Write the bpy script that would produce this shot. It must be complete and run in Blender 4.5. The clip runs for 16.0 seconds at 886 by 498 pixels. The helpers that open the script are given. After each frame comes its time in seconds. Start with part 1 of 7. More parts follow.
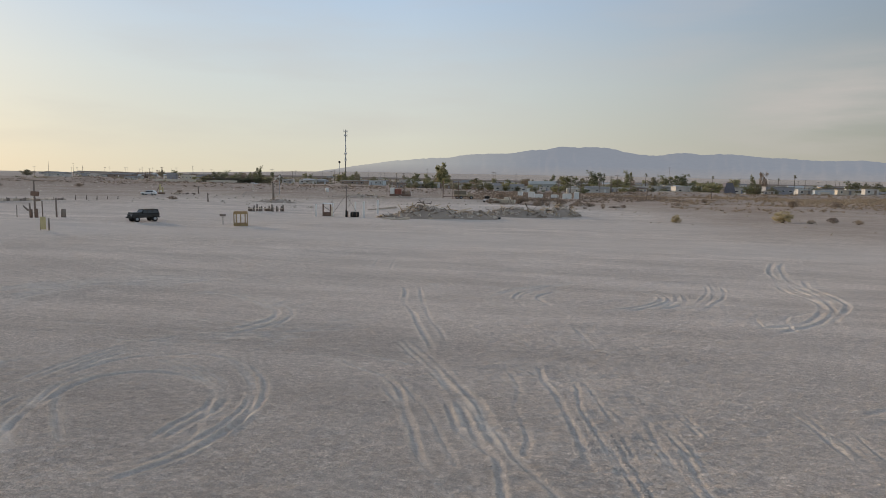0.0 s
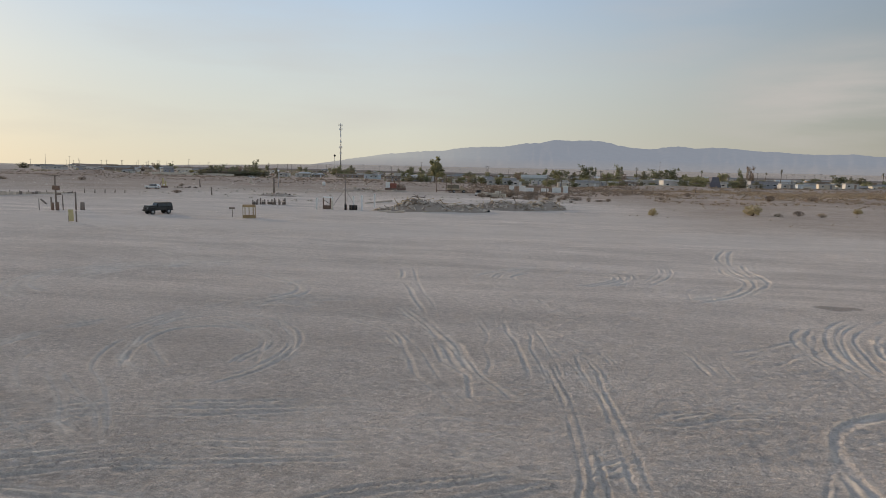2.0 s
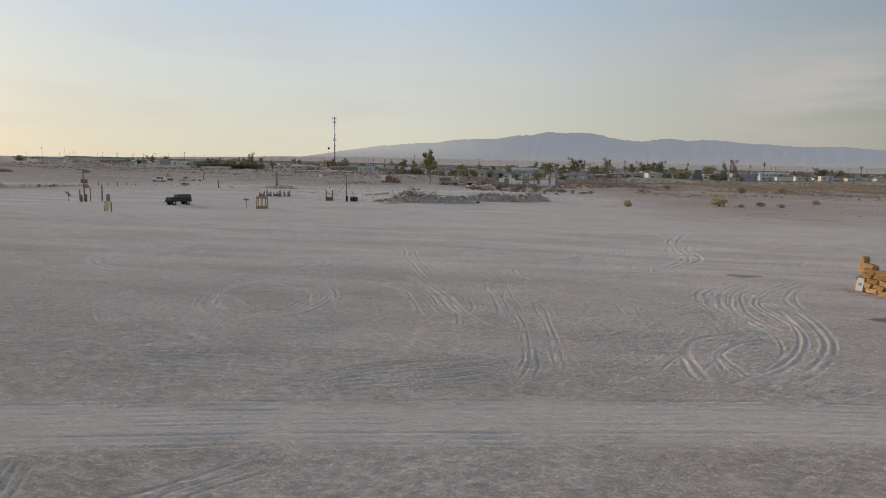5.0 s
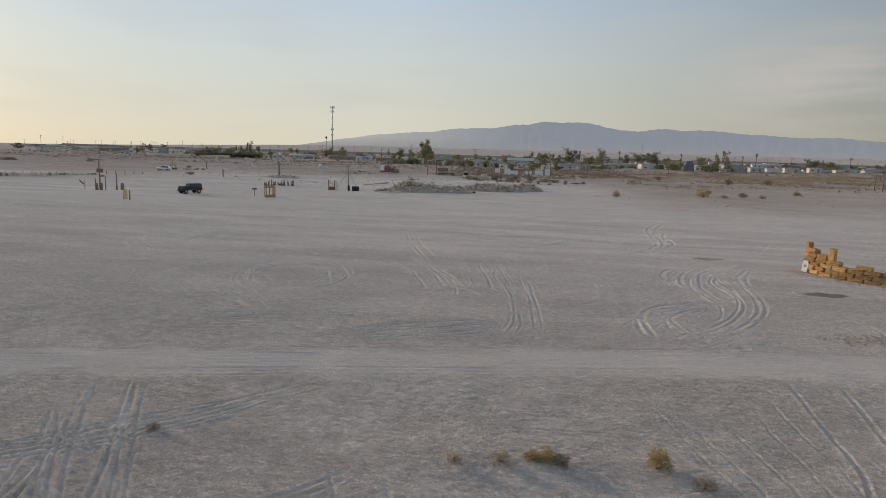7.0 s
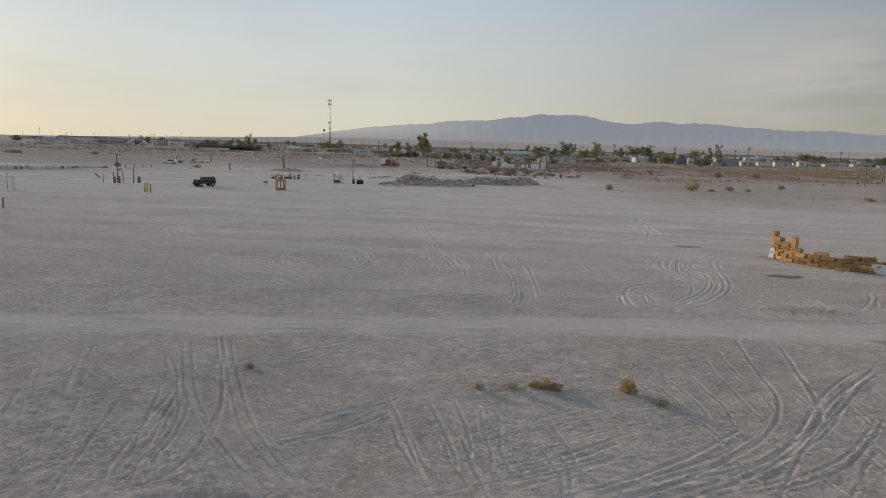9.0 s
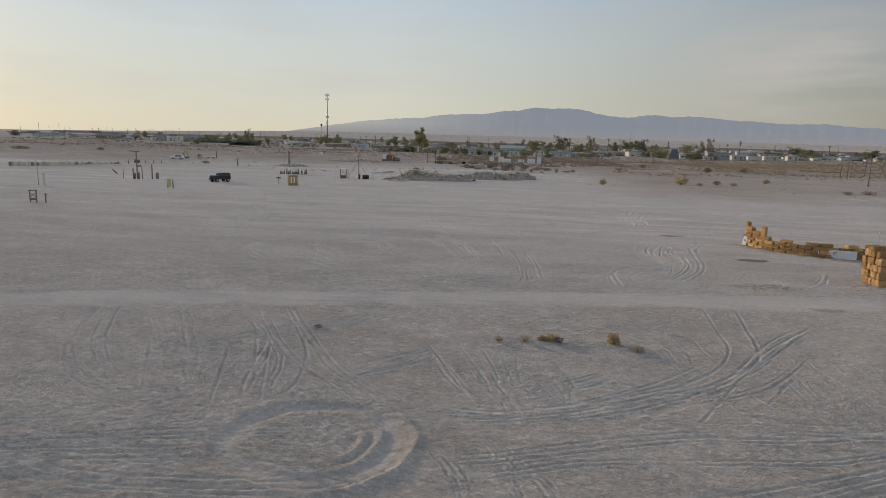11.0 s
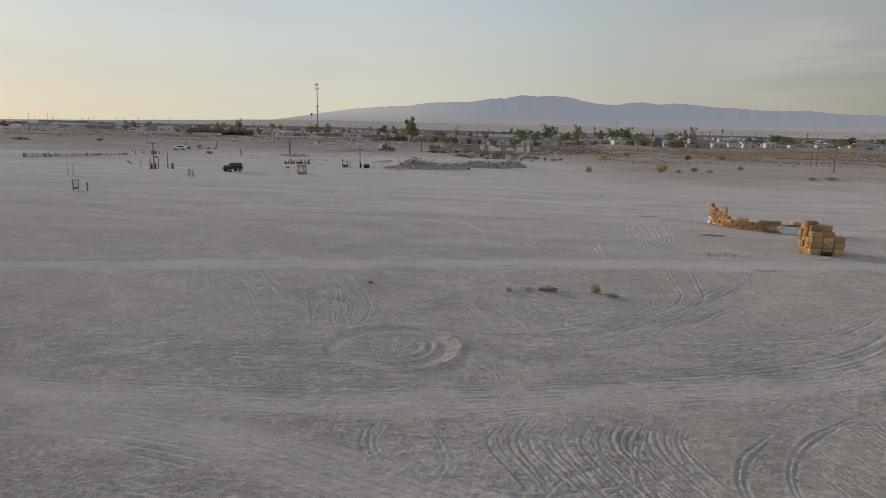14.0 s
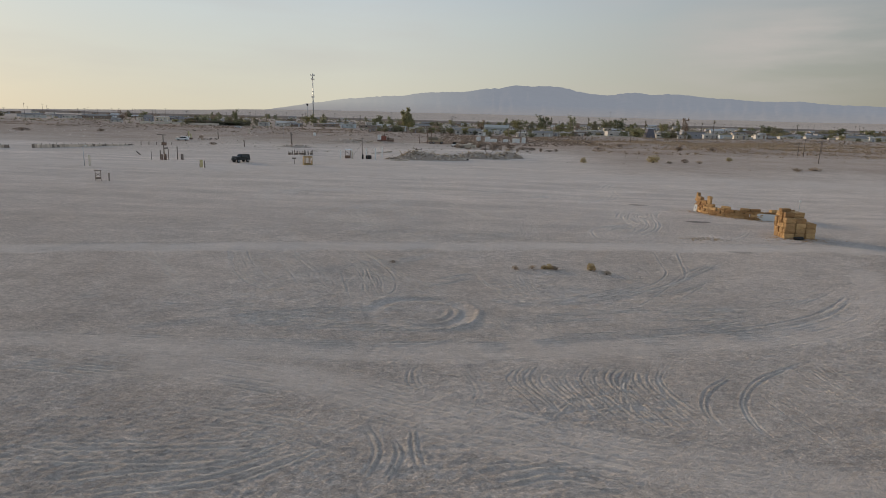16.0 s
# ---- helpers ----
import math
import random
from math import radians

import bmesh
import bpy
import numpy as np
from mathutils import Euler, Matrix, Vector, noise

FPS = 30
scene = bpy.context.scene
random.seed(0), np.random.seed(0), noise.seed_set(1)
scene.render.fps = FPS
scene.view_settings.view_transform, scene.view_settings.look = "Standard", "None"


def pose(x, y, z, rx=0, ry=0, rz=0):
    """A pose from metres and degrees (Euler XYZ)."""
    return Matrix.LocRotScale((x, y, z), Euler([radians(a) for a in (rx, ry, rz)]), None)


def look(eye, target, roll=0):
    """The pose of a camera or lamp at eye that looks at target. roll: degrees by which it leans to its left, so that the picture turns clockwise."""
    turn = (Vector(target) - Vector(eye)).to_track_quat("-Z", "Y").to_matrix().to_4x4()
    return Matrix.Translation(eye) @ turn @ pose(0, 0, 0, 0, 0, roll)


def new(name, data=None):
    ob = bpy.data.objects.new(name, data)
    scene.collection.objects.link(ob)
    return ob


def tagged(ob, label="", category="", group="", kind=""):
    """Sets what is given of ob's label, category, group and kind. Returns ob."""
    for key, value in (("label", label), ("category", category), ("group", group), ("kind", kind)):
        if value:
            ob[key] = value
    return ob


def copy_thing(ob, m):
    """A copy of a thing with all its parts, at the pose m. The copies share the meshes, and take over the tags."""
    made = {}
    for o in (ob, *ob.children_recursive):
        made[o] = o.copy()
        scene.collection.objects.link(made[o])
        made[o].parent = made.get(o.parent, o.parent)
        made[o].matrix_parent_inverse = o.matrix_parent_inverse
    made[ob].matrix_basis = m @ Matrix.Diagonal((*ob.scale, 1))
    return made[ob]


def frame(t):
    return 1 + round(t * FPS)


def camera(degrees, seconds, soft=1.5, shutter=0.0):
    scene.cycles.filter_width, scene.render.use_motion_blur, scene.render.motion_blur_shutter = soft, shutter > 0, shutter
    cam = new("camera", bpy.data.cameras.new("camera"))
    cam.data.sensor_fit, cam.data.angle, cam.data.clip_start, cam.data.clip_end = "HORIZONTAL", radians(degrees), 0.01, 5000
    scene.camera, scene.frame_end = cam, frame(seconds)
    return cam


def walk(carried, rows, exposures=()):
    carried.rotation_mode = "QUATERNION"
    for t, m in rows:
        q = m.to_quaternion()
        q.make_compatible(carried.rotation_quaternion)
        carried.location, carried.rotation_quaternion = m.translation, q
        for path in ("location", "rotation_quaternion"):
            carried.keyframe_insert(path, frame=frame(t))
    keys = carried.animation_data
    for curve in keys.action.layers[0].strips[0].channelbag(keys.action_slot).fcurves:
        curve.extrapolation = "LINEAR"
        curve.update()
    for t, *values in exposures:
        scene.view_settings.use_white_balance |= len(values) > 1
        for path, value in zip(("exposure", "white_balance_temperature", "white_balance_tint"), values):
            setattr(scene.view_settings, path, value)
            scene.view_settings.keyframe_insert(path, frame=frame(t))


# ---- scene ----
cam = camera(72.0, 16.0, soft=0.65)
PATH = [
    (0, (-2.291, 55.314, 7.659), (-2.65, 57.267, 7.421), 1.2),
    (0.5, (-1.829, 53.334, 7.802), (-2.182, 55.288, 7.558), 1.3),
    (1, (-1.387, 51.36, 7.987), (-1.736, 53.313, 7.735), 1.3),
    (1.5, (-0.952, 49.524, 8.081), (-1.297, 51.477, 7.825), 1.3),
    (2, (-0.612, 47.714, 8.182), (-0.952, 49.668, 7.922), 1.3),
    (2.5, (-0.272, 45.814, 8.323), (-0.608, 47.768, 8.058), 1.3),
    (3, (0.035, 43.921, 8.476), (-0.298, 45.875, 8.207), 1.2),
    (3.5, (0.24, 42.168, 8.553), (-0.086, 44.122, 8.277), 1.4),
    (4, (0.499, 40.296, 8.64), (0.178, 42.25, 8.359), 1.3),
    (4.2, (0.606, 39.557, 8.642), (0.288, 41.511, 8.362), 1.2),
    (6.3, (1.658, 32.664, 9.06), (1.352, 34.617, 8.752), 1.5),
    (6.5, (1.722, 32.004, 9.121), (1.418, 33.956, 8.809), 1.4),
    (7, (1.785, 30.397, 9.252), (1.485, 32.349, 8.933), 1.6),
    (7.5, (1.85, 28.747, 9.391), (1.554, 30.698, 9.067), 1.5),
    (8, (1.774, 27.119, 9.553), (1.483, 29.07, 9.222), 1.6),
    (8.5, (1.674, 25.46, 9.713), (1.387, 27.41, 9.376), 1.6),
    (9, (1.53, 23.8, 9.862), (1.246, 25.75, 9.519), 1.7),
    (9.2, (1.466, 23.1, 9.918), (1.184, 25.05, 9.573), 1.7),
    (11.3, (0.726, 15.182, 10.694), (0.464, 17.13, 10.329), 1.5),
    (11.5, (0.63, 14.466, 10.743), (0.371, 16.415, 10.376), 1.4),
    (12, (0.44, 12.67, 10.868), (0.188, 14.618, 10.494), 1.4),
    (12.5, (0.277, 10.882, 11.004), (0.033, 12.83, 10.623), 1.4),
    (13, (0.104, 9.108, 11.136), (-0.133, 11.056, 10.75), 1.5),
    (13.5, (-0.051, 7.388, 11.227), (-0.281, 9.336, 10.834), 1.5),
    (14, (-0.213, 5.718, 11.349), (-0.437, 7.665, 10.95), 1.4),
    (14.5, (-0.409, 4.13, 11.48), (-0.628, 6.077, 11.074), 1.4),
    (15, (-0.652, 2.596, 11.602), (-0.865, 4.541, 11.189), 1.4),
    (15.5, (-0.868, 1.14, 11.76), (-1.075, 3.085, 11.339), 1.5),
    (16, (-1.165, -0.245, 11.893), (-1.367, 1.698, 11.464), 1.5),
]
walk(cam, [(t, look(eye, aim, roll)) for t, eye, aim, roll in PATH],
     exposures=((0, 0.22), (7, 0.19), (16, 0.13)))

# ---- world and sun ----
SUN_AZ = 56.0          # degrees to the left of +y
SUN_EL = 10.5
world = bpy.data.worlds.new("world")
scene.world = world
world.use_nodes = True
wn, wl = world.node_tree.nodes, world.node_tree.links
wn.clear()
sky = wn.new("ShaderNodeTexSky")
sky.sky_type = "NISHITA"
sky.sun_disc = False
sky.sun_elevation = radians(SUN_EL)
sky.sun_rotation = radians(-SUN_AZ)
sky.altitude = 0
sky.air_density = 1.0
sky.dust_density = 0.7
sky.ozone_density = 1.0
# thin haze clouds, low in the sky, stretched sideways
co = wn.new("ShaderNodeTexCoord")
mp = wn.new("ShaderNodeMapping")
mp.inputs["Scale"].default_value = (1.6, 1.6, 9.0)
mp.inputs["Location"].default_value = (0.4, 2.3, 0.9)
nz = wn.new("ShaderNodeTexNoise")
nz.inputs["Scale"].default_value = 1.7
nz.inputs["Detail"].default_value = 7
nz.inputs["Roughness"].default_value = 0.55
rp = wn.new("ShaderNodeValToRGB")
rp.color_ramp.elements[0].position, rp.color_ramp.elements[0].color = 0.48, (0, 0, 0, 1)
rp.color_ramp.elements[1].position, rp.color_ramp.elements[1].color = 0.78, (0.28, 0.28, 0.28, 1)
veil = wn.new("ShaderNodeMixRGB")
veil.inputs[2].default_value = (4.75, 4.4, 4.15, 1)
bg = wn.new("ShaderNodeBackground")
bg.inputs["Strength"].default_value = 0.10
wo = wn.new("ShaderNodeOutputWorld")
wl.new(co.outputs["Generated"], mp.inputs["Vector"])
wl.new(mp.outputs["Vector"], nz.inputs["Vector"])
wl.new(nz.outputs[0], rp.inputs[0])
# one wider bank of thin cloud beside the mountains
bank = wn.new("ShaderNodeVectorMath")
bank.operation = "DISTANCE"
bank.inputs[1].default_value = (0.375, 0.92, 0.105)
flat = wn.new("ShaderNodeMapping")
flat.inputs["Scale"].default_value = (1.0, 1.0, 2.4)
flat.inputs["Location"].default_value = (0, 0, -0.147)
near_bank = wn.new("ShaderNodeMapRange")
near_bank.interpolation_type = "SMOOTHSTEP"
near_bank.inputs["From Min"].default_value, near_bank.inputs["From Max"].default_value = 0.25, 0.04
near_bank.inputs["To Min"].default_value, near_bank.inputs["To Max"].default_value = 0.0, 0.95
wisp = wn.new("ShaderNodeMath")
wisp.operation = "MULTIPLY"
wisp_soft = wn.new("ShaderNodeMapRange")
wisp_soft.inputs["From Min"].default_value, wisp_soft.inputs["From Max"].default_value = 0.36, 0.66
total = wn.new("ShaderNodeMath")
total.operation = "MAXIMUM"
wl.new(co.outputs["Generated"], flat.inputs["Vector"])
wl.new(flat.outputs["Vector"], bank.inputs[0])
wl.new(bank.outputs["Value"], near_bank.inputs[0])
wl.new(nz.outputs[0], wisp_soft.inputs[0])
wl.new(near_bank.outputs[0], wisp.inputs[0])
wl.new(wisp_soft.outputs[0], wisp.inputs[1])
wl.new(wisp.outputs[0], total.inputs[0])
wl.new(rp.outputs[0], total.inputs[1])
wl.new(total.outputs[0], veil.inputs[0])
# bright dusty air, thickest low over the ground
sep = wn.new("ShaderNodeSeparateXYZ")
thick = wn.new("ShaderNodeMapRange")
thick.inputs["From Min"].default_value, thick.inputs["From Max"].default_value = 0.0, 0.55
thick.inputs["To Min"].default_value, thick.inputs["To Max"].default_value = 0.97, 0.80
dust = wn.new("ShaderNodeMixRGB")
tone = wn.new("ShaderNodeValToRGB")
tone.color_ramp.elements[0].position, tone.color_ramp.elements[0].color = 0.0, (5.8, 5.5, 4.4, 1)
tone.color_ramp.elements[1].position, tone.color_ramp.elements[1].color = 0.30, (3.75, 4.95, 6.6, 1)
mid = tone.color_ramp.elements.new(0.14)
high = tone.color_ramp.elements.new(0.65)
high.color = (4.0, 4.9, 6.3, 1)
mid.color = (5.2, 5.6, 5.55, 1)
wl.new(sep.outputs["Z"], tone.inputs[0])
# dusty air glows more towards the sun
toward = wn.new("ShaderNodeVectorMath")
toward.operation = "DOT_PRODUCT"
toward.inputs[1].default_value = (-math.sin(radians(SUN_AZ)), math.cos(radians(SUN_AZ)), 0.15)
glow = wn.new("ShaderNodeMapRange")
glow.inputs["From Min"].default_value, glow.inputs["From Max"].default_value = -0.1, 0.75
glow.inputs["To Min"].default_value, glow.inputs["To Max"].default_value = 0.38, 1.02
lit = wn.new("ShaderNodeVectorMath")
lit.operation = "SCALE"
wl.new(co.outputs["Generated"], toward.inputs[0])
wl.new(toward.outputs["Value"], glow.inputs[0])
wl.new(tone.outputs[0], lit.inputs[0])
# unseen sky opposite the sun is brightened, an added fill for shaded faces
back = wn.new("ShaderNodeMapRange")
back.inputs["From Min"].default_value, back.inputs["From Max"].default_value = -0.15, -0.9
back.inputs["To Min"].default_value, back.inputs["To Max"].default_value = 0.0, 0.85
both = wn.new("ShaderNodeMath")
wl.new(toward.outputs["Value"], back.inputs[0])
wl.new(glow.outputs[0], both.inputs[0])
wl.new(back.outputs[0], both.inputs[1])
wl.new(both.outputs[0], lit.inputs["Scale"])
wl.new(lit.outputs[0], dust.inputs[2])
wl.new(co.outputs["Generated"], sep.inputs[0])
wl.new(sep.outputs["Z"], thick.inputs[0])
wl.new(thick.outputs[0], dust.inputs[0])
wl.new(sky.outputs[0], dust.inputs[1])
wl.new(dust.outputs[0], veil.inputs[1])
wl.new(veil.outputs[0], bg.inputs[0])
wl.new(bg.outputs[0], wo.inputs[0])

sun_data = bpy.data.lights.new("sun", "SUN")
sun_data.energy = 2.5
sun_data.angle = radians(5.0)
sun_data.color = (1.0, 0.78, 0.55)
sun = new("sun", sun_data)
a, e = radians(SUN_AZ), radians(SUN_EL)
sun.matrix_world = look((0, 0, 0), (math.sin(a) * math.cos(e), -math.cos(a) * math.cos(e), -math.sin(e)))


# ---- materials ----
def mat(name, dark, light, rough=0.9, scale=1.0, fine=12.0, bump=0.3, metal=0.0, depth=0.02, per_piece=0.0):
    """A worn surface: two scales of noise between two colours, with relief; per_piece: how far single pieces differ."""
    m = bpy.data.materials.new(name)
    m.use_nodes = True
    n, l = m.node_tree.nodes, m.node_tree.links
    b = n["Principled BSDF"]
    b.inputs["Roughness"].default_value = rough
    b.inputs["Metallic"].default_value = metal
    if "Specular IOR Level" in b.inputs:
        b.inputs["Specular IOR Level"].default_value = 0.25
    tc = n.new("ShaderNodeTexCoord")
    n1, n2 = n.new("ShaderNodeTexNoise"), n.new("ShaderNodeTexNoise")
    n1.inputs["Scale"].default_value, n2.inputs["Scale"].default_value = scale, fine
    n1.inputs["Detail"].default_value, n2.inputs["Detail"].default_value = 4, 5
    l.new(tc.outputs["Object"], n1.inputs["Vector"])
    l.new(tc.outputs["Object"], n2.inputs["Vector"])
    add = n.new("ShaderNodeMath")
    add.operation = "MULTIPLY_ADD"
    add.inputs[1].default_value = 0.5
    half = n.new("ShaderNodeMath")
    half.operation = "MULTIPLY"
    half.inputs[1].default_value = 0.5
    l.new(n2.outputs[0], half.inputs[0])
    l.new(n1.outputs[0], add.inputs[0])
    l.new(half.outputs[0], add.inputs[2])
    last = add.outputs[0]
    if per_piece:
        oi = n.new("ShaderNodeObjectInfo")
        k = n.new("ShaderNodeMath")
        k.operation = "MULTIPLY_ADD"
        k.inputs[1].default_value = per_piece
        sh = n.new("ShaderNodeMath")
        sh.operation = "SUBTRACT"
        sh.inputs[1].default_value = per_piece / 2
        l.new(oi.outputs["Random"], k.inputs[0])
        l.new(last, k.inputs[2])
        l.new(k.outputs[0], sh.inputs[0])
        last = sh.outputs[0]
    r = n.new("ShaderNodeValToRGB")
    r.color_ramp.elements[0].position, r.color_ramp.elements[0].color = 0.3, (*dark, 1)
    r.color_ramp.elements[1].position, r.color_ramp.elements[1].color = 0.7, (*light, 1)
    l.new(last, r.inputs[0])
    l.new(r.outputs[0], b.inputs["Base Color"])
    if bump:
        bp = n.new("ShaderNodeBump")
        bp.inputs["Strength"].default_value, bp.inputs["Distance"].default_value = bump, depth
        l.new(n2.outputs[0], bp.inputs["Height"])
        l.new(bp.outputs[0], b.inputs["Normal"])
    return m


def ground_material():
    m = bpy.data.materials.new("playa_soil")
    m.use_nodes = True
    n, l = m.node_tree.nodes, m.node_tree.links
    b = n["Principled BSDF"]
    b.inputs["Roughness"].default_value = 0.95
    b.inputs["Diffuse Roughness"].default_value = 0.25
    b.inputs["Specular IOR Level"].default_value = 0.0
    tc = n.new("ShaderNodeTexCoord")

    def nse(scale, detail, sx=1.0, sy=1.0):
        mpn = n.new("ShaderNodeMapping")
        mpn.inputs["Scale"].default_value = (sx, sy, 1)
        t = n.new("ShaderNodeTexNoise")
        t.inputs["Scale"].default_value, t.inputs["Detail"].default_value = scale, detail
        t.inputs["Roughness"].default_value = 0.68
        l.new(tc.outputs["Object"], mpn.inputs[0])
        l.new(mpn.outputs[0], t.inputs["Vector"])
        return t.outputs[0]

    def ramp(v, p0, c0, p1, c1):
        r = n.new("ShaderNodeValToRGB")
        r.color_ramp.elements[0].position, r.color_ramp.elements[0].color = p0, (*c0, 1)
        r.color_ramp.elements[1].position, r.color_ramp.elements[1].color = p1, (*c1, 1)
        l.new(v, r.inputs[0])
        return r.outputs[0]

    def mix(f, c1, c2, kind="MIX"):
        x = n.new("ShaderNodeMixRGB")
        x.blend_type = kind
        for sock, v in ((0, f), (1, c1), (2, c2)):
            if hasattr(v, "links"):
                l.new(v, x.inputs[sock])
            else:
                x.inputs[sock].default_value = v
        return x.outputs[0]

    def attr(name):
        t = n.new("ShaderNodeAttribute")
        t.attribute_name = name
        return t.outputs["Fac"]

    def math_node(kind, a, v):
        h = n.new("ShaderNodeMath")
        h.operation = kind
        h.use_clamp = kind == "SUBTRACT"
        for k, q in enumerate((a, v)):
            if hasattr(q, "links"):
                l.new(q, h.inputs[k])
            else:
                h.inputs[k].default_value = q
        return h.outputs[0]

    road, track, far = attr("road"), attr("track"), attr("far_soil")
    loose = math_node("SUBTRACT", 1.0, math_node("MULTIPLY", math_node("MAXIMUM", road, track), 0.6))
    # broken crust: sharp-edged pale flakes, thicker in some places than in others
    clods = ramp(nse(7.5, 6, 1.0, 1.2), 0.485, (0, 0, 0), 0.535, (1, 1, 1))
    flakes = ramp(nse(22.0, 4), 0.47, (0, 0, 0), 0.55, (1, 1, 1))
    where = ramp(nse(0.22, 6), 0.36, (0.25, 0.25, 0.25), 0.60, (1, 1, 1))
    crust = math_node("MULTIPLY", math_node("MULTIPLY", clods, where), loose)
    patches = ramp(nse(0.07, 6), 0.36, (0.605, 0.525, 0.458), 0.66, (0.72, 0.637, 0.568))
    col = mix(1.0, patches, ramp(nse(0.45, 9, 0.8, 1.2), 0.38, (0.87, 0.862, 0.855), 0.62, (1.05, 1.045, 1.04)), "MULTIPLY")
    col = mix(1.0, col, ramp(nse(1.9, 10, 0.9, 1.3), 0.42, (0.91, 0.905, 0.90), 0.57, (1.05, 1.05, 1.05)), "MULTIPLY")
    col = mix(far, col, ramp(nse(0.035, 7), 0.35, (0.365, 0.288, 0.235), 0.7, (0.49, 0.403, 0.34)))
    col = mix(attr("pale_haze"), col, mix(1.0, (0.685, 0.604, 0.538, 1), ramp(nse(0.12, 8, 0.35, 2.0), 0.36, (0.80, 0.79, 0.785), 0.62, (1.10, 1.09, 1.085)), "MULTIPLY"))
    # flake tones, with contrast painted in to stand for the relief's fine shading
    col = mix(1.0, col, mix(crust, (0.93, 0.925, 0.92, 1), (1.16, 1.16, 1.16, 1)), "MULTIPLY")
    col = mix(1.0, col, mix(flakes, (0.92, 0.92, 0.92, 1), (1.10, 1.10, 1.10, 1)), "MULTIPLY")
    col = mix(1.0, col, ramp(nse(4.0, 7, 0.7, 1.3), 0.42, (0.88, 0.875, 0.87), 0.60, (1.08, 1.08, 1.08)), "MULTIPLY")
    col = mix(math_node("MULTIPLY", track, 0.25), col, (0.60, 0.53, 0.465, 1))
    # rut edges painted pale, for loose dust and for the sun they catch
    col = mix(math_node("MULTIPLY", attr("sunlit_dust_edge"), 0.9), col, (0.80, 0.705, 0.605, 1))
    col = mix(math_node("MULTIPLY", road, 0.7), col, mix(1.0, (0.64, 0.56, 0.495, 1), ramp(nse(0.8, 8, 0.3, 1.8), 0.38, (0.9, 0.9, 0.9), 0.62, (1.06, 1.06, 1.06)), "MULTIPLY"))
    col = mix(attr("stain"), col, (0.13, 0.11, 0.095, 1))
    l.new(col, b.inputs["Base Color"])
    bp = n.new("ShaderNodeBump")
    bp.inputs["Strength"].default_value, bp.inputs["Distance"].default_value = 1.0, 0.046

    def plus(a, k, b2):
        h = n.new("ShaderNodeMath")
        h.operation = "MULTIPLY_ADD"
        h.inputs[1].default_value = k
        l.new(a, h.inputs[0])
        l.new(b2, h.inputs[2])
        return h.outputs[0]

    lumps = ramp(nse(5.5, 4, 0.7, 1.4), 0.44, (0, 0, 0), 0.64, (1, 1, 1))
    streak = nse(1.9, 6, 0.5, 1.5)
    warp, wob = n.new("ShaderNodeMixRGB"), n.new("ShaderNodeTexNoise")
    warp.inputs[0].default_value = 0.07
    wob.inputs["Scale"].default_value = 7.0
    l.new(tc.outputs["Object"], wob.inputs["Vector"])
    l.new(tc.outputs["Object"], warp.inputs[1])
    l.new(wob.outputs["Color"], warp.inputs[2])

    def crumb_layer(scale):
        """Loose crumbs of uneven size: some cells stand proud, others stay flat."""
        cells, pick = n.new("ShaderNodeTexVoronoi"), n.new("ShaderNodeSeparateColor")
        cells.inputs["Scale"].default_value = scale
        l.new(warp.outputs[0], cells.inputs["Vector"])
        l.new(cells.outputs["Color"], pick.inputs[0])
        proud = math_node("MULTIPLY", math_node("SUBTRACT", pick.outputs[0], 0.35), 1.5)
        return math_node("MULTIPLY", math_node("SUBTRACT", 0.62, cells.outputs["Distance"]), proud)

    crumbs = plus(crumb_layer(15.0), 0.5, crumb_layer(7.0))
    hgt = plus(crumbs, 1.5, plus(streak, 0.2, plus(lumps, 0.5, plus(flakes, 0.26, plus(crust, 0.42, plus(nse(4.0, 8), 0.6, nse(1.1, 6)))))))
    smooth_part = math_node("SUBTRACT", 1.0, attr("wind_smoothed"))
    l.new(math_node("MULTIPLY", math_node("MULTIPLY", hgt, loose), smooth_part), bp.inputs["Height"])
    l.new(bp.outputs[0], b.inputs["Normal"])
    return m


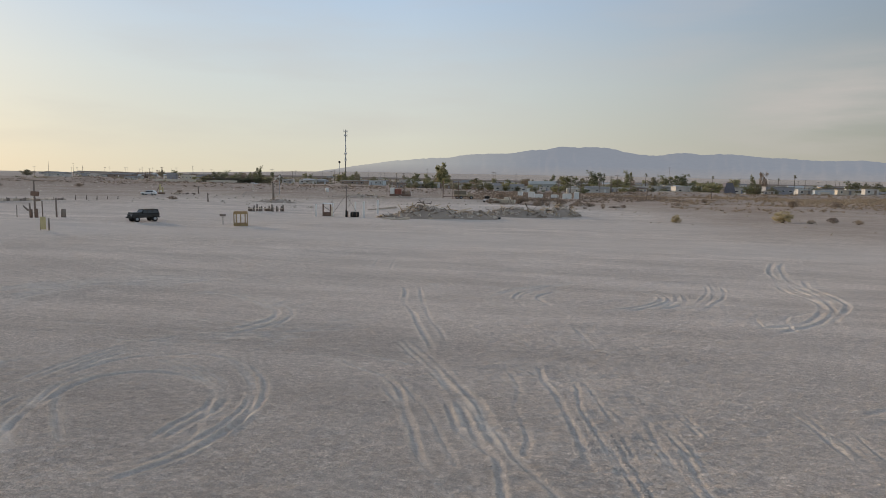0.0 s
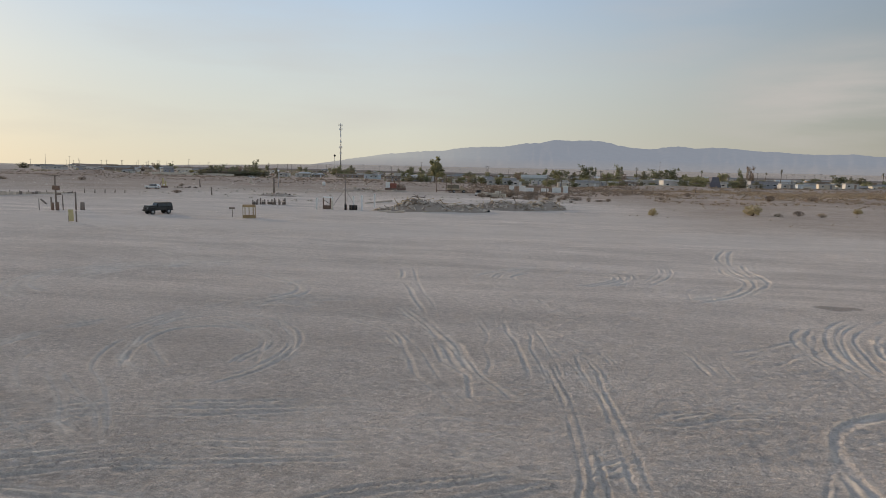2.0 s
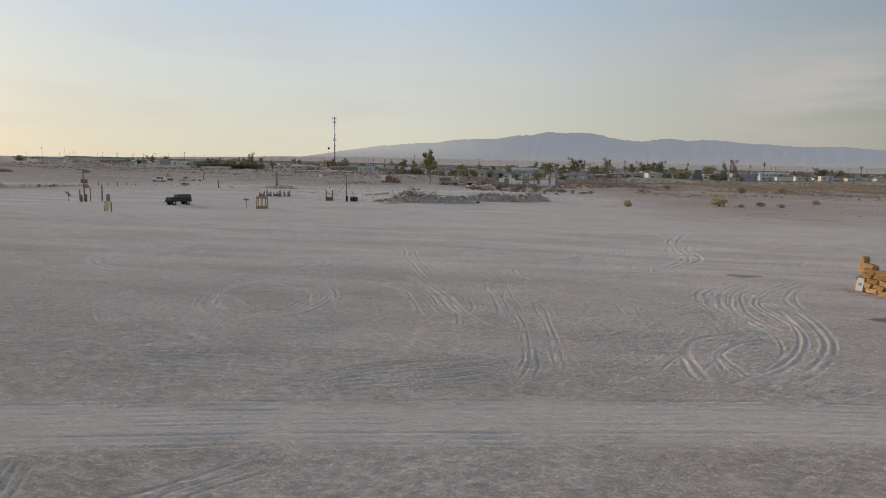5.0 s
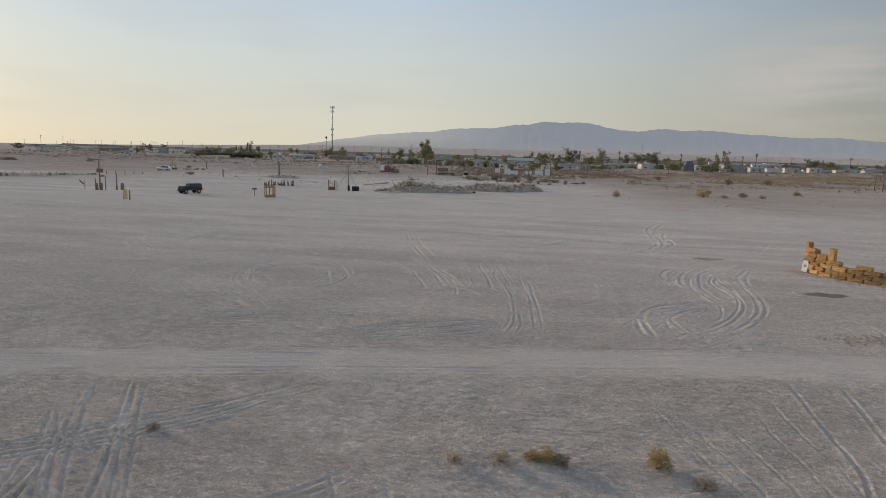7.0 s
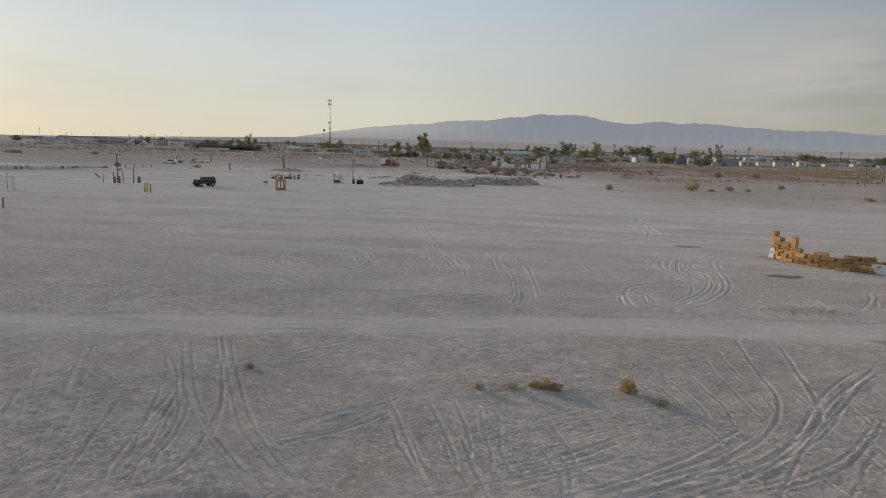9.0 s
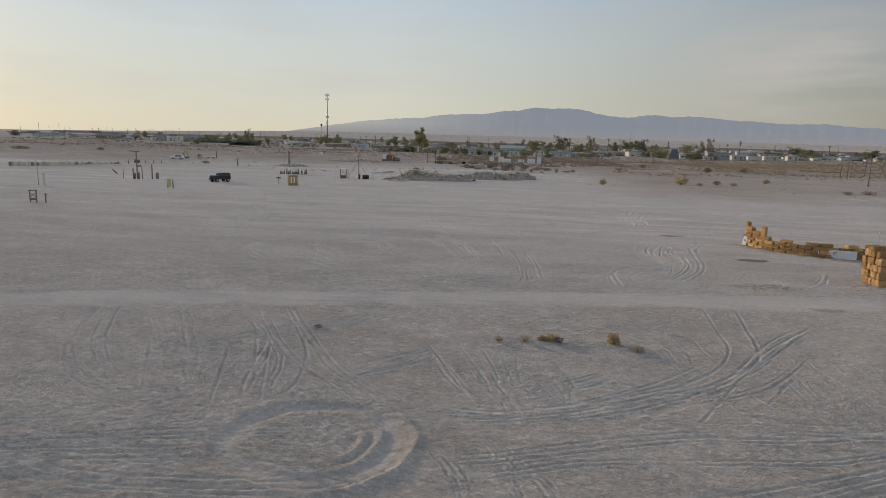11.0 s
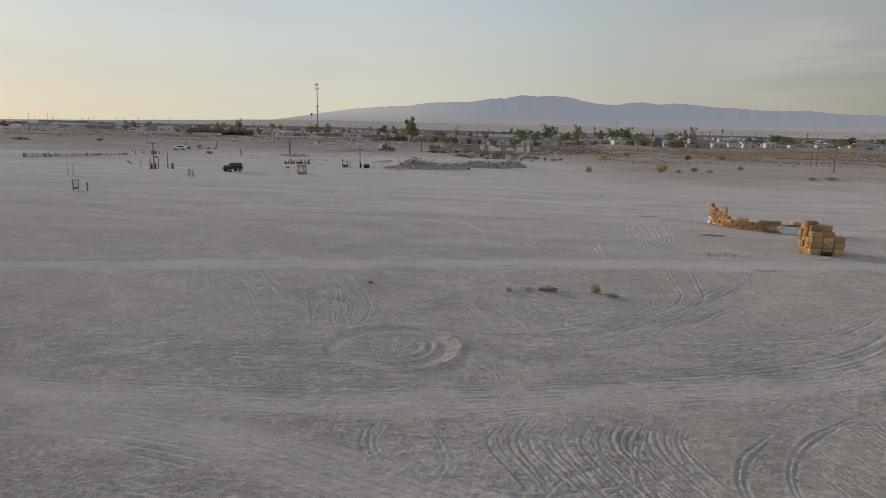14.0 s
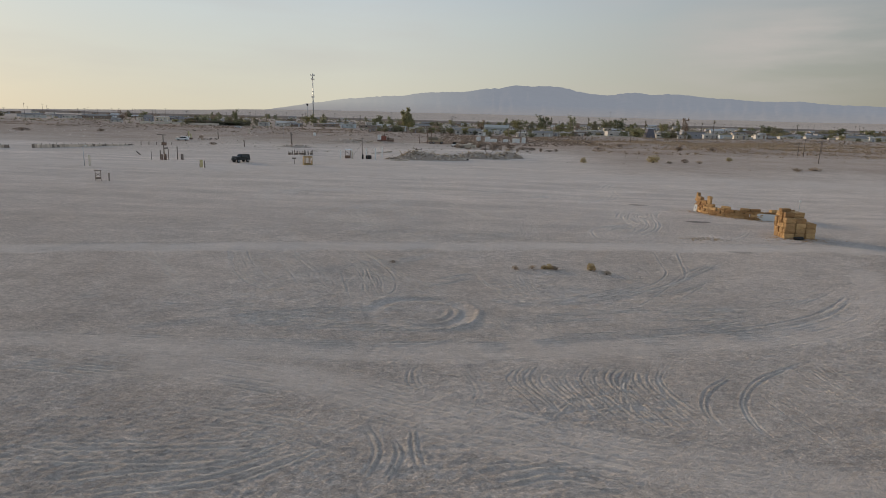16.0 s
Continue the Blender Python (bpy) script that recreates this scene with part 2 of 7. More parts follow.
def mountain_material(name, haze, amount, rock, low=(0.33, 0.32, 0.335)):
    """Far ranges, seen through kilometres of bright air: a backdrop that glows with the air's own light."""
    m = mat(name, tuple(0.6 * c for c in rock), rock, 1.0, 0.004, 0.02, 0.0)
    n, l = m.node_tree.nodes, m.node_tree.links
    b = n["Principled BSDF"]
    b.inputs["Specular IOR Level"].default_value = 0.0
    # haze painted in as emission, tinted by height and paler on the sun's side
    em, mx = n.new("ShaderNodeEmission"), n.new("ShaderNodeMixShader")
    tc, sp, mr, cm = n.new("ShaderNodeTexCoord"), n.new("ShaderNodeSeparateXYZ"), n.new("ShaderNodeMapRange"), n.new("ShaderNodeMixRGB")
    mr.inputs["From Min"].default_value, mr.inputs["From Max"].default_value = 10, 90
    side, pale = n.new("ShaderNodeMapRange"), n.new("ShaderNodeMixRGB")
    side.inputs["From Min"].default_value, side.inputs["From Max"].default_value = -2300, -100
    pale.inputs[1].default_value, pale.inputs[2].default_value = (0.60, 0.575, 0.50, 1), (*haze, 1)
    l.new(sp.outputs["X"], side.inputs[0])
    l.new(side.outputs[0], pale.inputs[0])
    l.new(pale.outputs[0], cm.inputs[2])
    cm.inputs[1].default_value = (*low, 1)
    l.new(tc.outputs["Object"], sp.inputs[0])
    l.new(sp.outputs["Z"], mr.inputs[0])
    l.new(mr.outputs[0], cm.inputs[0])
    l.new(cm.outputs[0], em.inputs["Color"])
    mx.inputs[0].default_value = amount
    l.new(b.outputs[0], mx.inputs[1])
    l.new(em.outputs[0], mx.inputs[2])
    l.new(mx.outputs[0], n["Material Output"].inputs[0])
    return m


def glass(name):
    m = bpy.data.materials.new(name)
    m.use_nodes = True
    b = m.node_tree.nodes["Principled BSDF"]
    b.inputs["Base Color"].default_value = (0.03, 0.035, 0.04, 1)
    b.inputs["Roughness"].default_value = 0.08
    return m


SOIL = ground_material()
BALE = mat("straw", (0.30, 0.172, 0.078), (0.62, 0.40, 0.19), 0.95, 5.0, 38, 0.8, depth=0.05, per_piece=0.40)
DUSTY = mat("dusty_white_siding", (0.46, 0.435, 0.40), (0.66, 0.63, 0.585), 0.7, 0.8, 9, 0.15)
WHITE = mat("white_paint", (0.62, 0.62, 0.60), (0.82, 0.82, 0.80), 0.6, 1.5, 10, 0.1)
CREAM = mat("cream_paint", (0.56, 0.50, 0.41), (0.70, 0.64, 0.54), 0.7, 0.8, 9, 0.15)
BLUE = mat("pale_blue_paint", (0.48, 0.52, 0.54), (0.62, 0.66, 0.68), 0.7, 0.8, 9, 0.15)
SLATE = mat("slate_paint", (0.27, 0.27, 0.29), (0.38, 0.38, 0.40), 0.7, 0.8, 9, 0.15)
BROWN = mat("brown_siding", (0.24, 0.18, 0.14), (0.36, 0.28, 0.22), 0.85, 0.8, 9, 0.2)
SAGE = mat("sage_siding", (0.33, 0.35, 0.33), (0.45, 0.47, 0.44), 0.8, 0.8, 9, 0.2)
ROOF_LIGHT = mat("pale_metal_roof", (0.42, 0.41, 0.395), (0.60, 0.59, 0.57), 0.5, 0.5, 8, 0.1)
ROOF_DARK = mat("dark_shingle", (0.22, 0.205, 0.19), (0.33, 0.31, 0.29), 0.9, 0.7, 14, 0.3)
ROOF_GREEN = mat("green_grey_roof", (0.42, 0.41, 0.37), (0.54, 0.53, 0.48), 0.7, 0.6, 8, 0.15)
TIMBER = mat("weathered_timber", (0.16, 0.13, 0.11), (0.29, 0.24, 0.20), 0.9, 2.0, 25, 0.4)
PINE = mat("yellow_plywood", (0.27, 0.185, 0.09), (0.42, 0.31, 0.165), 0.8, 2.0, 18, 0.3)
YELLOW = mat("yellow_board", (0.42, 0.36, 0.19), (0.56, 0.49, 0.28), 0.7, 2.0, 18, 0.2)
CONCRETE = mat("broken_concrete", (0.46, 0.385, 0.31), (0.70, 0.60, 0.50), 0.95, 1.2, 9, 0.6, depth=0.05, per_piece=0.45)
TAN_BOARD = mat("tan_board", (0.44, 0.33, 0.20), (0.60, 0.47, 0.31), 0.9, 1.5, 15, 0.3)
STEEL = mat("galvanised_steel", (0.32, 0.33, 0.34), (0.48, 0.49, 0.50), 0.5, 1.0, 12, 0.1, metal=0.5)
DARK = mat("dark_rubber", (0.018, 0.018, 0.018), (0.04, 0.04, 0.04), 0.85, 3.0, 20, 0.2)
CHARCOAL = mat("charcoal_car_paint", (0.03, 0.032, 0.033), (0.05, 0.052, 0.053), 0.35, 2.0, 10, 0.05)
CARWHITE = mat("white_car_paint", (0.68, 0.68, 0.67), (0.78, 0.78, 0.77), 0.3, 1.0, 8, 0.0)
OLIVE = mat("faded_canvas", (0.15, 0.13, 0.095), (0.24, 0.21, 0.16), 0.8, 1.0, 10, 0.1)
SANDPAINT = mat("sand_paint", (0.36, 0.29, 0.20), (0.46, 0.38, 0.27), 0.75, 1.0, 10, 0.1)
RED = mat("rusty_red_paint", (0.20, 0.075, 0.055), (0.33, 0.14, 0.105), 0.8, 2.0, 12, 0.2)
RUST = mat("rusty_iron", (0.13, 0.085, 0.065), (0.25, 0.175, 0.135), 0.85, 2.0, 14, 0.3)
BARK = mat("bark", (0.09, 0.07, 0.05), (0.20, 0.16, 0.12), 0.95, 2.0, 14, 0.5)
LEAF_G = mat("green_leaves", (0.15, 0.16, 0.095), (0.28, 0.28, 0.17), 0.8, 0.8, 5, 0.0, per_piece=0.3)
LEAF_Y = mat("yellow_green_leaves", (0.22, 0.215, 0.115), (0.36, 0.34, 0.19), 0.8, 0.8, 5, 0.0, per_piece=0.3)
LEAF_O = mat("olive_leaves", (0.19, 0.18, 0.12), (0.31, 0.29, 0.205), 0.8, 0.8, 5, 0.0, per_piece=0.3)
LEAF_B = mat("bare_brown_twigs", (0.24, 0.19, 0.15), (0.37, 0.30, 0.24), 0.9, 0.8, 5, 0.0, per_piece=0.3)
GOLD = mat("golden_brush", (0.36, 0.28, 0.145), (0.58, 0.46, 0.26), 0.95, 0.8, 6, 0.0, per_piece=0.3)
DRY = mat("dry_tan_brush", (0.44, 0.36, 0.275), (0.60, 0.50, 0.39), 0.95, 0.6, 6, 0.0, per_piece=0.3)
TAWNY = mat("tawny_dead_brush", (0.30, 0.228, 0.16), (0.46, 0.37, 0.27), 0.95, 0.5, 6, 0.0, per_piece=0.3)
BRUSH_O = mat("olive_gold_brush", (0.38, 0.32, 0.185), (0.57, 0.49, 0.305), 0.95, 0.8, 6, 0.0, per_piece=0.3)


def let_light_through(m, share):
    """Thin leaves and dry stalks pass part of the light that falls on their other side."""
    n, l = m.node_tree.nodes, m.node_tree.links
    b = n["Principled BSDF"]
    t, mx = n.new("ShaderNodeBsdfTranslucent"), n.new("ShaderNodeMixShader")
    l.new(b.inputs["Base Color"].links[0].from_socket, t.inputs["Color"])
    mx.inputs[0].default_value = share
    l.new(b.outputs[0], mx.inputs[1])
    l.new(t.outputs[0], mx.inputs[2])
    l.new(mx.outputs[0], n["Material Output"].inputs[0])


for m in (LEAF_G, LEAF_Y, LEAF_O, LEAF_B, GOLD, DRY, TAWNY, BRUSH_O):
    let_light_through(m, 0.45)
GLASS = glass("window_glass")
LAMP = mat("chrome_lamp", (0.6, 0.6, 0.6), (0.8, 0.8, 0.8), 0.2, 2, 8, 0.0, metal=0.6)
TAIL = mat("red_lens", (0.3, 0.02, 0.02), (0.4, 0.03, 0.03), 0.3, 2, 8, 0.0)


# ---- noise and mesh helpers ----
def lattice(ix, iy, seed):
    h = (ix.astype(np.int64) * 374761393 + iy.astype(np.int64) * 668265263 + seed * 1442695041) & 0x7FFFFFFF
    h = ((h ^ (h >> 13)) * 1274126177) & 0x7FFFFFFF
    h = h ^ (h >> 16)
    return (h & 0xFFFF) / 32767.5 - 1.0


def vnoise(x, y, seed=0):
    ix, iy = np.floor(x), np.floor(y)
    fx, fy = x - ix, y - iy
    fx, fy = fx * fx * (3 - 2 * fx), fy * fy * (3 - 2 * fy)
    a0, b0 = lattice(ix, iy, seed), lattice(ix + 1, iy, seed)
    a1, b1 = lattice(ix, iy + 1, seed), lattice(ix + 1, iy + 1, seed)
    return (a0 + (b0 - a0) * fx) * (1 - fy) + (a1 + (b1 - a1) * fx) * fy


def fbm(x, y, octaves=4, seed=0):
    out, amp = np.zeros_like(x), 1.0
    for k in range(octaves):
        out += amp * vnoise(x * 2**k + 17.3 * k, y * 2**k - 9.1 * k, seed + k)
        amp *= 0.5
    return out


def sstep(a0, a1, v):
    t = np.clip((v - a0) / (a1 - a0), 0, 1)
    return t * t * (3 - 2 * t)


def part(name, bm, material, parent=None, label="", smooth=False):
    """Links a bmesh as one mesh object under a thing or a part."""
    me = bpy.data.meshes.new(name)
    bm.normal_update()
    bm.to_mesh(me)
    bm.free()
    me.materials.append(material)
    if smooth:
        me.shade_smooth()
    ob = new(name, me)
    if parent is not None:
        ob.parent = parent
    if label:
        ob["label"] = label
    return ob


def thing(name, x, y, z=0.0, rz=0.0, label="", category="", group="", kind=""):
    ob = new(name)
    ob.matrix_world = pose(x, y, z, 0, 0, rz)
    return tagged(ob, label, category, group, kind)


def add_box(bm, sx, sy, sz, x=0, y=0, z=0, rx=0, ry=0, rz=0, bevel=0.0):
    """A box with its base centre at x, y, z."""
    r = bmesh.ops.create_cube(bm, size=1.0)
    bmesh.ops.transform(bm, matrix=pose(x, y, z, rx, ry, rz) @ Matrix.Translation((0, 0, sz / 2)) @ Matrix.Diagonal((sx, sy, sz, 1)), verts=r["verts"])
    if bevel:
        edges = {e for v in r["verts"] for e in v.link_edges}
        bmesh.ops.bevel(bm, geom=list(edges), offset=bevel, segments=1, affect="EDGES")


def add_rod(bm, p0, p1, r0, r1=None, n=8):
    """A tapered rod from p0 to p1."""
    p0, p1 = Vector(p0), Vector(p1)
    d = p1 - p0
    c = bmesh.ops.create_cone(bm, cap_ends=True, segments=n, radius1=r0, radius2=r0 if r1 is None else r1, depth=d.length)
    m = Matrix.Translation((p0 + p1) / 2) @ d.to_track_quat("Z", "Y").to_matrix().to_4x4()
    bmesh.ops.transform(bm, matrix=m, verts=c["verts"])


def box_part(name, material, parent, sx, sy, sz, x=0, y=0, z=0, rx=0, ry=0, rz=0, bevel=0.0, label=""):
    bm = bmesh.new()
    add_box(bm, sx, sy, sz, x, y, z, rx, ry, rz, bevel)
    return part(name, bm, material, parent, label)


def rod_part(name, material, parent, p0, p1, r0, r1=None, n=8, label=""):
    bm = bmesh.new()
    add_rod(bm, p0, p1, r0, r1, n)
    return part(name, bm, material, parent, label, smooth=n > 6)


# ---- ground: one sheet to the horizon, finest where the camera passes ----
def growing(start, step, rate, end):
    out = [start]
    while out[-1] < end:
        step *= rate
        out.append(out[-1] + step)
    return out[1:]


fine_x = np.concatenate([np.arange(-40, -23, 0.19), np.arange(-23, -14, 0.10), np.arange(-14, 16, 0.07), np.arange(16, 26, 0.12), np.arange(26, 38, 0.26)])
right = growing(fine_x[-1], 0.26, 1.09, 4900)
left = [-40 - (v - fine_x[-1]) for v in right][::-1]
GX = np.concatenate([left, fine_x, right])
fine_y = np.concatenate([np.arange(12.8, 56, 0.07), np.arange(56, 80, 0.10), np.arange(80, 114, 0.16)])
GY = np.concatenate([[-4900, -2500, -1200, -600, -300, -150, -80, -40, -20, -8, 0, 4, 7, 9, 10.5, 11.6, 12.4], fine_y, growing(fine_y[-1], 0.24, 1.055, 4900)])
PX, PY = np.meshgrid(GX, GY)
ROUGH = np.zeros_like(PX)
ROAD, STAIN, PALE_HAZE, RUT = np.zeros_like(PX), np.zeros_like(PX), np.zeros_like(PX), np.zeros_like(PX)
TRACK, CREST = np.zeros_like(PX), np.zeros_like(PX)


def road_band(p0, p1, p2, half, strength=1.0):
    """A swept dirt road along a bend through three points."""
    d = bend_distance(p0, p1, p2, half * 2.2, 24)
    if d is not None:
        sl, dist = d
        edge = 0.25 * half * fbm(PX[sl] * 0.35, PY[sl] * 0.35, 3, 71)
        ROAD[sl] = np.maximum(ROAD[sl], strength * sstep(half * 1.35, half * 0.6, dist + edge))


def bend_distance(p0, p1, p2, reach, n=18):
    p0, p1, p2 = (np.array(p, float) for p in (p0, p1, p2))
    c = 2 * p1 - (p0 + p2) / 2
    t = np.linspace(0, 1, n)[:, None]
    pts = (1 - t) ** 2 * p0 + 2 * t * (1 - t) * c + t * t * p2
    lo, hi = pts.min(0) - reach, pts.max(0) + reach
    i0, i1 = np.searchsorted(GX, [lo[0], hi[0]])
    j0, j1 = np.searchsorted(GY, [lo[1], hi[1]])
    if i1 <= i0 or j1 <= j0:
        return None
    sl = (slice(j0, j1), slice(i0, i1))
    x, y = PX[sl], PY[sl]
    best = np.full(x.shape, 1e9)
    for q0, q1 in zip(pts[:-1], pts[1:]):
        d = q1 - q0
        f = np.clip(((x - q0[0]) * d[0] + (y - q0[1]) * d[1]) / max(d @ d, 1e-9), 0, 1)
        best = np.minimum(best, (x - q0[0] - f * d[0]) ** 2 + (y - q0[1] - f * d[1]) ** 2)
    return sl, np.sqrt(best)


def dirt_road(places, half, strength, streaks):
    """A swept dirt road through several places, with faint wheel streaks along it."""
    p = glide(places)
    for k in range(0, len(p) - 12, 10):
        q = p[k:k + 21]
        road_band(q[0], q[len(q) // 2], q[-1], half, strength)
    d = np.gradient(p, axis=0)
    d /= np.linalg.norm(d, axis=1)[:, None] + 1e-9
    side = np.stack([-d[:, 1], d[:, 0]], 1)
    for k in range(streaks):
        o = half * (2.3 * (k + 0.5) / streaks - 1.15) + krng.gauss(0, 0.12)
        i0 = krng.randrange(0, len(p) // 3)
        STREAKS.append(((p + side * o)[i0:len(p) - krng.randrange(1, len(p) // 4)], 0.075, krng.uniform(0.012, 0.026)))


LINES, STREAKS = [], []


def rut(p0, p1, p2, wide=0.085, deep=0.034):
    """One wheel rut along a bend through three places."""
    LINES.append((glide((p0, p1, p2)), wide, deep))


def swath(*places, n=1, gap=0.3, wide=0.1, deep=0.035):
    """A bundle of n wheel ruts side by side, gliding through a few places."""
    p = glide(places)
    d = np.gradient(p, axis=0)
    d /= np.linalg.norm(d, axis=1)[:, None] + 1e-9
    side = np.stack([-d[:, 1], d[:, 0]], 1)
    for k in range(n):
        drift = gap * (k - (n - 1) / 2 + krng.gauss(0, 0.14))
        sway = gap * 0.35 * np.interp(np.arange(len(p)), np.linspace(0, len(p), 6), [krng.gauss(0, 0.5) for _ in range(6)])
        i0, i1 = (int(len(p) * 0.10 * krng.random()), len(p) - int(len(p) * 0.10 * krng.random())) if n > 1 else (0, len(p))
        if i1 - i0 > 6:
            LINES.append(((p + side * (drift + sway)[:, None])[i0:i1], wide * krng.uniform(0.85, 1.15), deep * krng.uniform(0.65, 1.15)))


krng = random.Random(23)


def glide(points):
    """Evenly spaced places on a smooth curve through the points."""
    p = np.array(points, float)
    p = np.concatenate([[2 * p[0] - p[1]], p, [2 * p[-1] - p[-2]]])
    out = []
    for a, b, c, d in zip(p[:-3], p[1:-2], p[2:-1], p[3:]):
        u = np.arange(0, 1, 0.05)[:, None]
        out.append(0.5 * (2 * b + (c - a) * u + (2 * a - 5 * b + 4 * c - d) * u * u + (3 * b - a - 3 * c + d) * u**3))
    q = np.concatenate(out + [p[-2:-1]])
    run = np.concatenate([[0], np.cumsum(np.linalg.norm(np.diff(q, axis=0), axis=1))])
    even = np.linspace(0, run[-1], max(8, int(run[-1] / 0.22)))
    return np.stack([np.interp(even, run, q[:, 0]), np.interp(even, run, q[:, 1])], 1)


def carve(pts, wide, deep, swept=0.8):
    """Presses one rut into the soil: a groove between two uneven, thrown-up edges that crumble and fade."""
    mx, my = pts.mean(0)
    wide = max(wide, 0.62 * float(np.interp(mx, GX[1:], np.diff(GX))), 0.62 * float(np.interp(my, GY[1:], np.diff(GY))))
    reach = wide * 4.2
    lo, hi = pts.min(0) - reach, pts.max(0) + reach
    i0, i1 = np.searchsorted(GX, [lo[0], hi[0]])
    j0, j1 = np.searchsorted(GY, [lo[1], hi[1]])
    if i1 <= i0 or j1 <= j0:
        return
    dist, along, over = np.full((j1 - j0, i1 - i0), 1e9), np.zeros((j1 - j0, i1 - i0)), np.zeros((j1 - j0, i1 - i0))
    step = 2 if len(pts) > 12 else 1
    idx = list(range(0, len(pts) - 1, step)) + [len(pts) - 1]
    for a, b in zip(idx[:-1], idx[1:]):
        q0, q1 = pts[a], pts[b]
        d = q1 - q0
        m0, m1 = np.searchsorted(GX, [min(q0[0], q1[0]) - reach, max(q0[0], q1[0]) + reach]) - i0
        n0, n1 = np.searchsorted(GY, [min(q0[1], q1[1]) - reach, max(q0[1], q1[1]) + reach]) - j0
        m0, n0 = max(m0, 0), max(n0, 0)
        if m1 <= m0 or n1 <= n0:
            continue
        x, y = GX[i0 + m0:i0 + m1][None, :] - q0[0], GY[j0 + n0:j0 + n1][:, None] - q0[1]
        f = np.clip((x * d[0] + y * d[1]) / max(d @ d, 1e-9), 0, 1)
        e = (x - f * d[0]) ** 2 + (y - f * d[1]) ** 2
        w = (slice(n0, min(n1, j1 - j0)), slice(m0, min(m1, i1 - i0)))
        better = e < dist[w]
        dist[w] = np.where(better, e, dist[w])
        along[w] = np.where(better, a + f * step, along[w])
        over[w] = np.where(better, x * d[1] - y * d[0], over[w])
    jj, ii = np.nonzero(dist < reach * reach)
    if not len(jj):
        return
    dd, t, sd = np.sqrt(dist[jj, ii]), along[jj, ii], np.sign(over[jj, ii])
    jj, ii = jj + j0, ii + i0
    x, y = GX[ii], GY[jj]
    fade = np.clip(np.minimum(t, len(pts) - 1 - t) / min(6.0, len(pts) * 0.15), 0, 1)
    worn = fade * np.clip(0.78 + 0.75 * vnoise(x * 0.7, y * 0.7, 5), 0.1, 1.35) * (1 - swept * ROAD[jj, ii])
    crumb = np.clip(0.8 + 0.75 * vnoise(x * 4.5, y * 4.5, 6), 0.1, 1.6)
    floor = np.exp(-((dd / (1.05 * wide)) ** 4))
    edge = np.exp(-(((dd - 1.75 * wide) / (0.62 * wide)) ** 2)) * (0.85 + 0.3 * sd)
    RUT[jj, ii] = np.maximum(RUT[jj, ii] * (1 - 0.75 * floor * fade), 0) + np.minimum(RUT[jj, ii], 0) * 0.8 + deep * worn * (0.8 * edge * crumb - 0.85 * floor)
    TRACK[jj, ii] = np.maximum(TRACK[jj, ii], np.clip(worn * deep / 0.04, 0, 1) * floor)
    CREST[jj, ii] = np.maximum(CREST[jj, ii] * (1 - 0.7 * floor * fade), np.clip(worn * crumb * deep / 0.04, 0, 1) * edge)


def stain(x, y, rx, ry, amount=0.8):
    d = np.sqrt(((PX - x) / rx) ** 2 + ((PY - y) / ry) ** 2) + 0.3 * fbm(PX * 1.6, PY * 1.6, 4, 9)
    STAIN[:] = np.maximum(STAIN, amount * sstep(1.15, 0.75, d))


# wheel marks
swath((0.2, 101.2), (-3.0, 99.0), (-5.2, 96.1), (-6.1, 92.7), (-4.6, 90.4), (-2.8, 89.7), n=2, gap=0.35, wide=0.15, deep=0.05)
swath((-0.6, 99.9), (-3.4, 97.3), (-4.4, 94.3), (-3.9, 91.9), (-2.5, 90.4), n=2, gap=0.35, wide=0.15, deep=0.05)
swath((-1.3, 97.7), (-2.9, 95.5), (-3.2, 93.7), (-2.4, 92.2), wide=0.15, deep=0.05)
swath((4.6, 101.1), (6.0, 98.6), (5.3, 94.6), (2.4, 91.6), n=2, gap=0.4, wide=0.15, deep=0.05)
swath((3.5, 99.8), (5.0, 97.1), (4.2, 94.1), (1.4, 91.3), n=2, gap=0.4, wide=0.15, deep=0.05)
swath((9.2, 104.2), (9.2, 101.3), (7.9, 97.2), (6.6, 94.1), n=3, gap=0.5, wide=0.12, deep=0.035)
swath((15.1, 107.4), (13.9, 102.0), (14.5, 98.1), (13.6, 95.0), (11.4, 91.4), (8.0, 89.0), wide=0.16, deep=0.05)
swath((16.4, 108.4), (15.0, 103.1), (15.3, 98.8), (14.5, 95.2), (12.2, 91.4), (9.0, 88.5), wide=0.16, deep=0.05)
swath((17.7, 108.8), (16.4, 104.4), (16.6, 100.1), (15.9, 96.8), (13.0, 91.8), wide=0.18, deep=0.06)
swath((19.7, 110.9), (17.7, 106.9), (17.6, 101.6), n=2, gap=0.4, wide=0.14, deep=0.04)
swath((-35.0, 86.0), (-35.4, 88.8), (-33.8, 91.3), (-30.6, 93.5), (-24.7, 93.9), n=4, gap=0.6, wide=0.15, deep=0.05)
swath((-33.9, 84.9), (-33.6, 88.3), (-31.3, 90.9), (-26.5, 92.0), n=2, gap=0.6, wide=0.15, deep=0.05)
swath((-26.0, 89.4), (-22.8, 90.6), (-19.7, 89.0), (-17.0, 86.3), (-16.3, 84.3), (-16.9, 82.4), (-17.7, 80.7), n=2, gap=0.9, wide=0.16, deep=0.05)
swath((-20.0, 103.7), (-14.4, 100.8), (-11.1, 97.9), (-9.5, 95.0), n=3, gap=1.2, wide=0.13, deep=0.03)
swath((-12.4, 97.5), (-9.6, 88.7), (-8.5, 85.6), (-6.6, 81.3), n=2, gap=1.2, wide=0.13, deep=0.04)
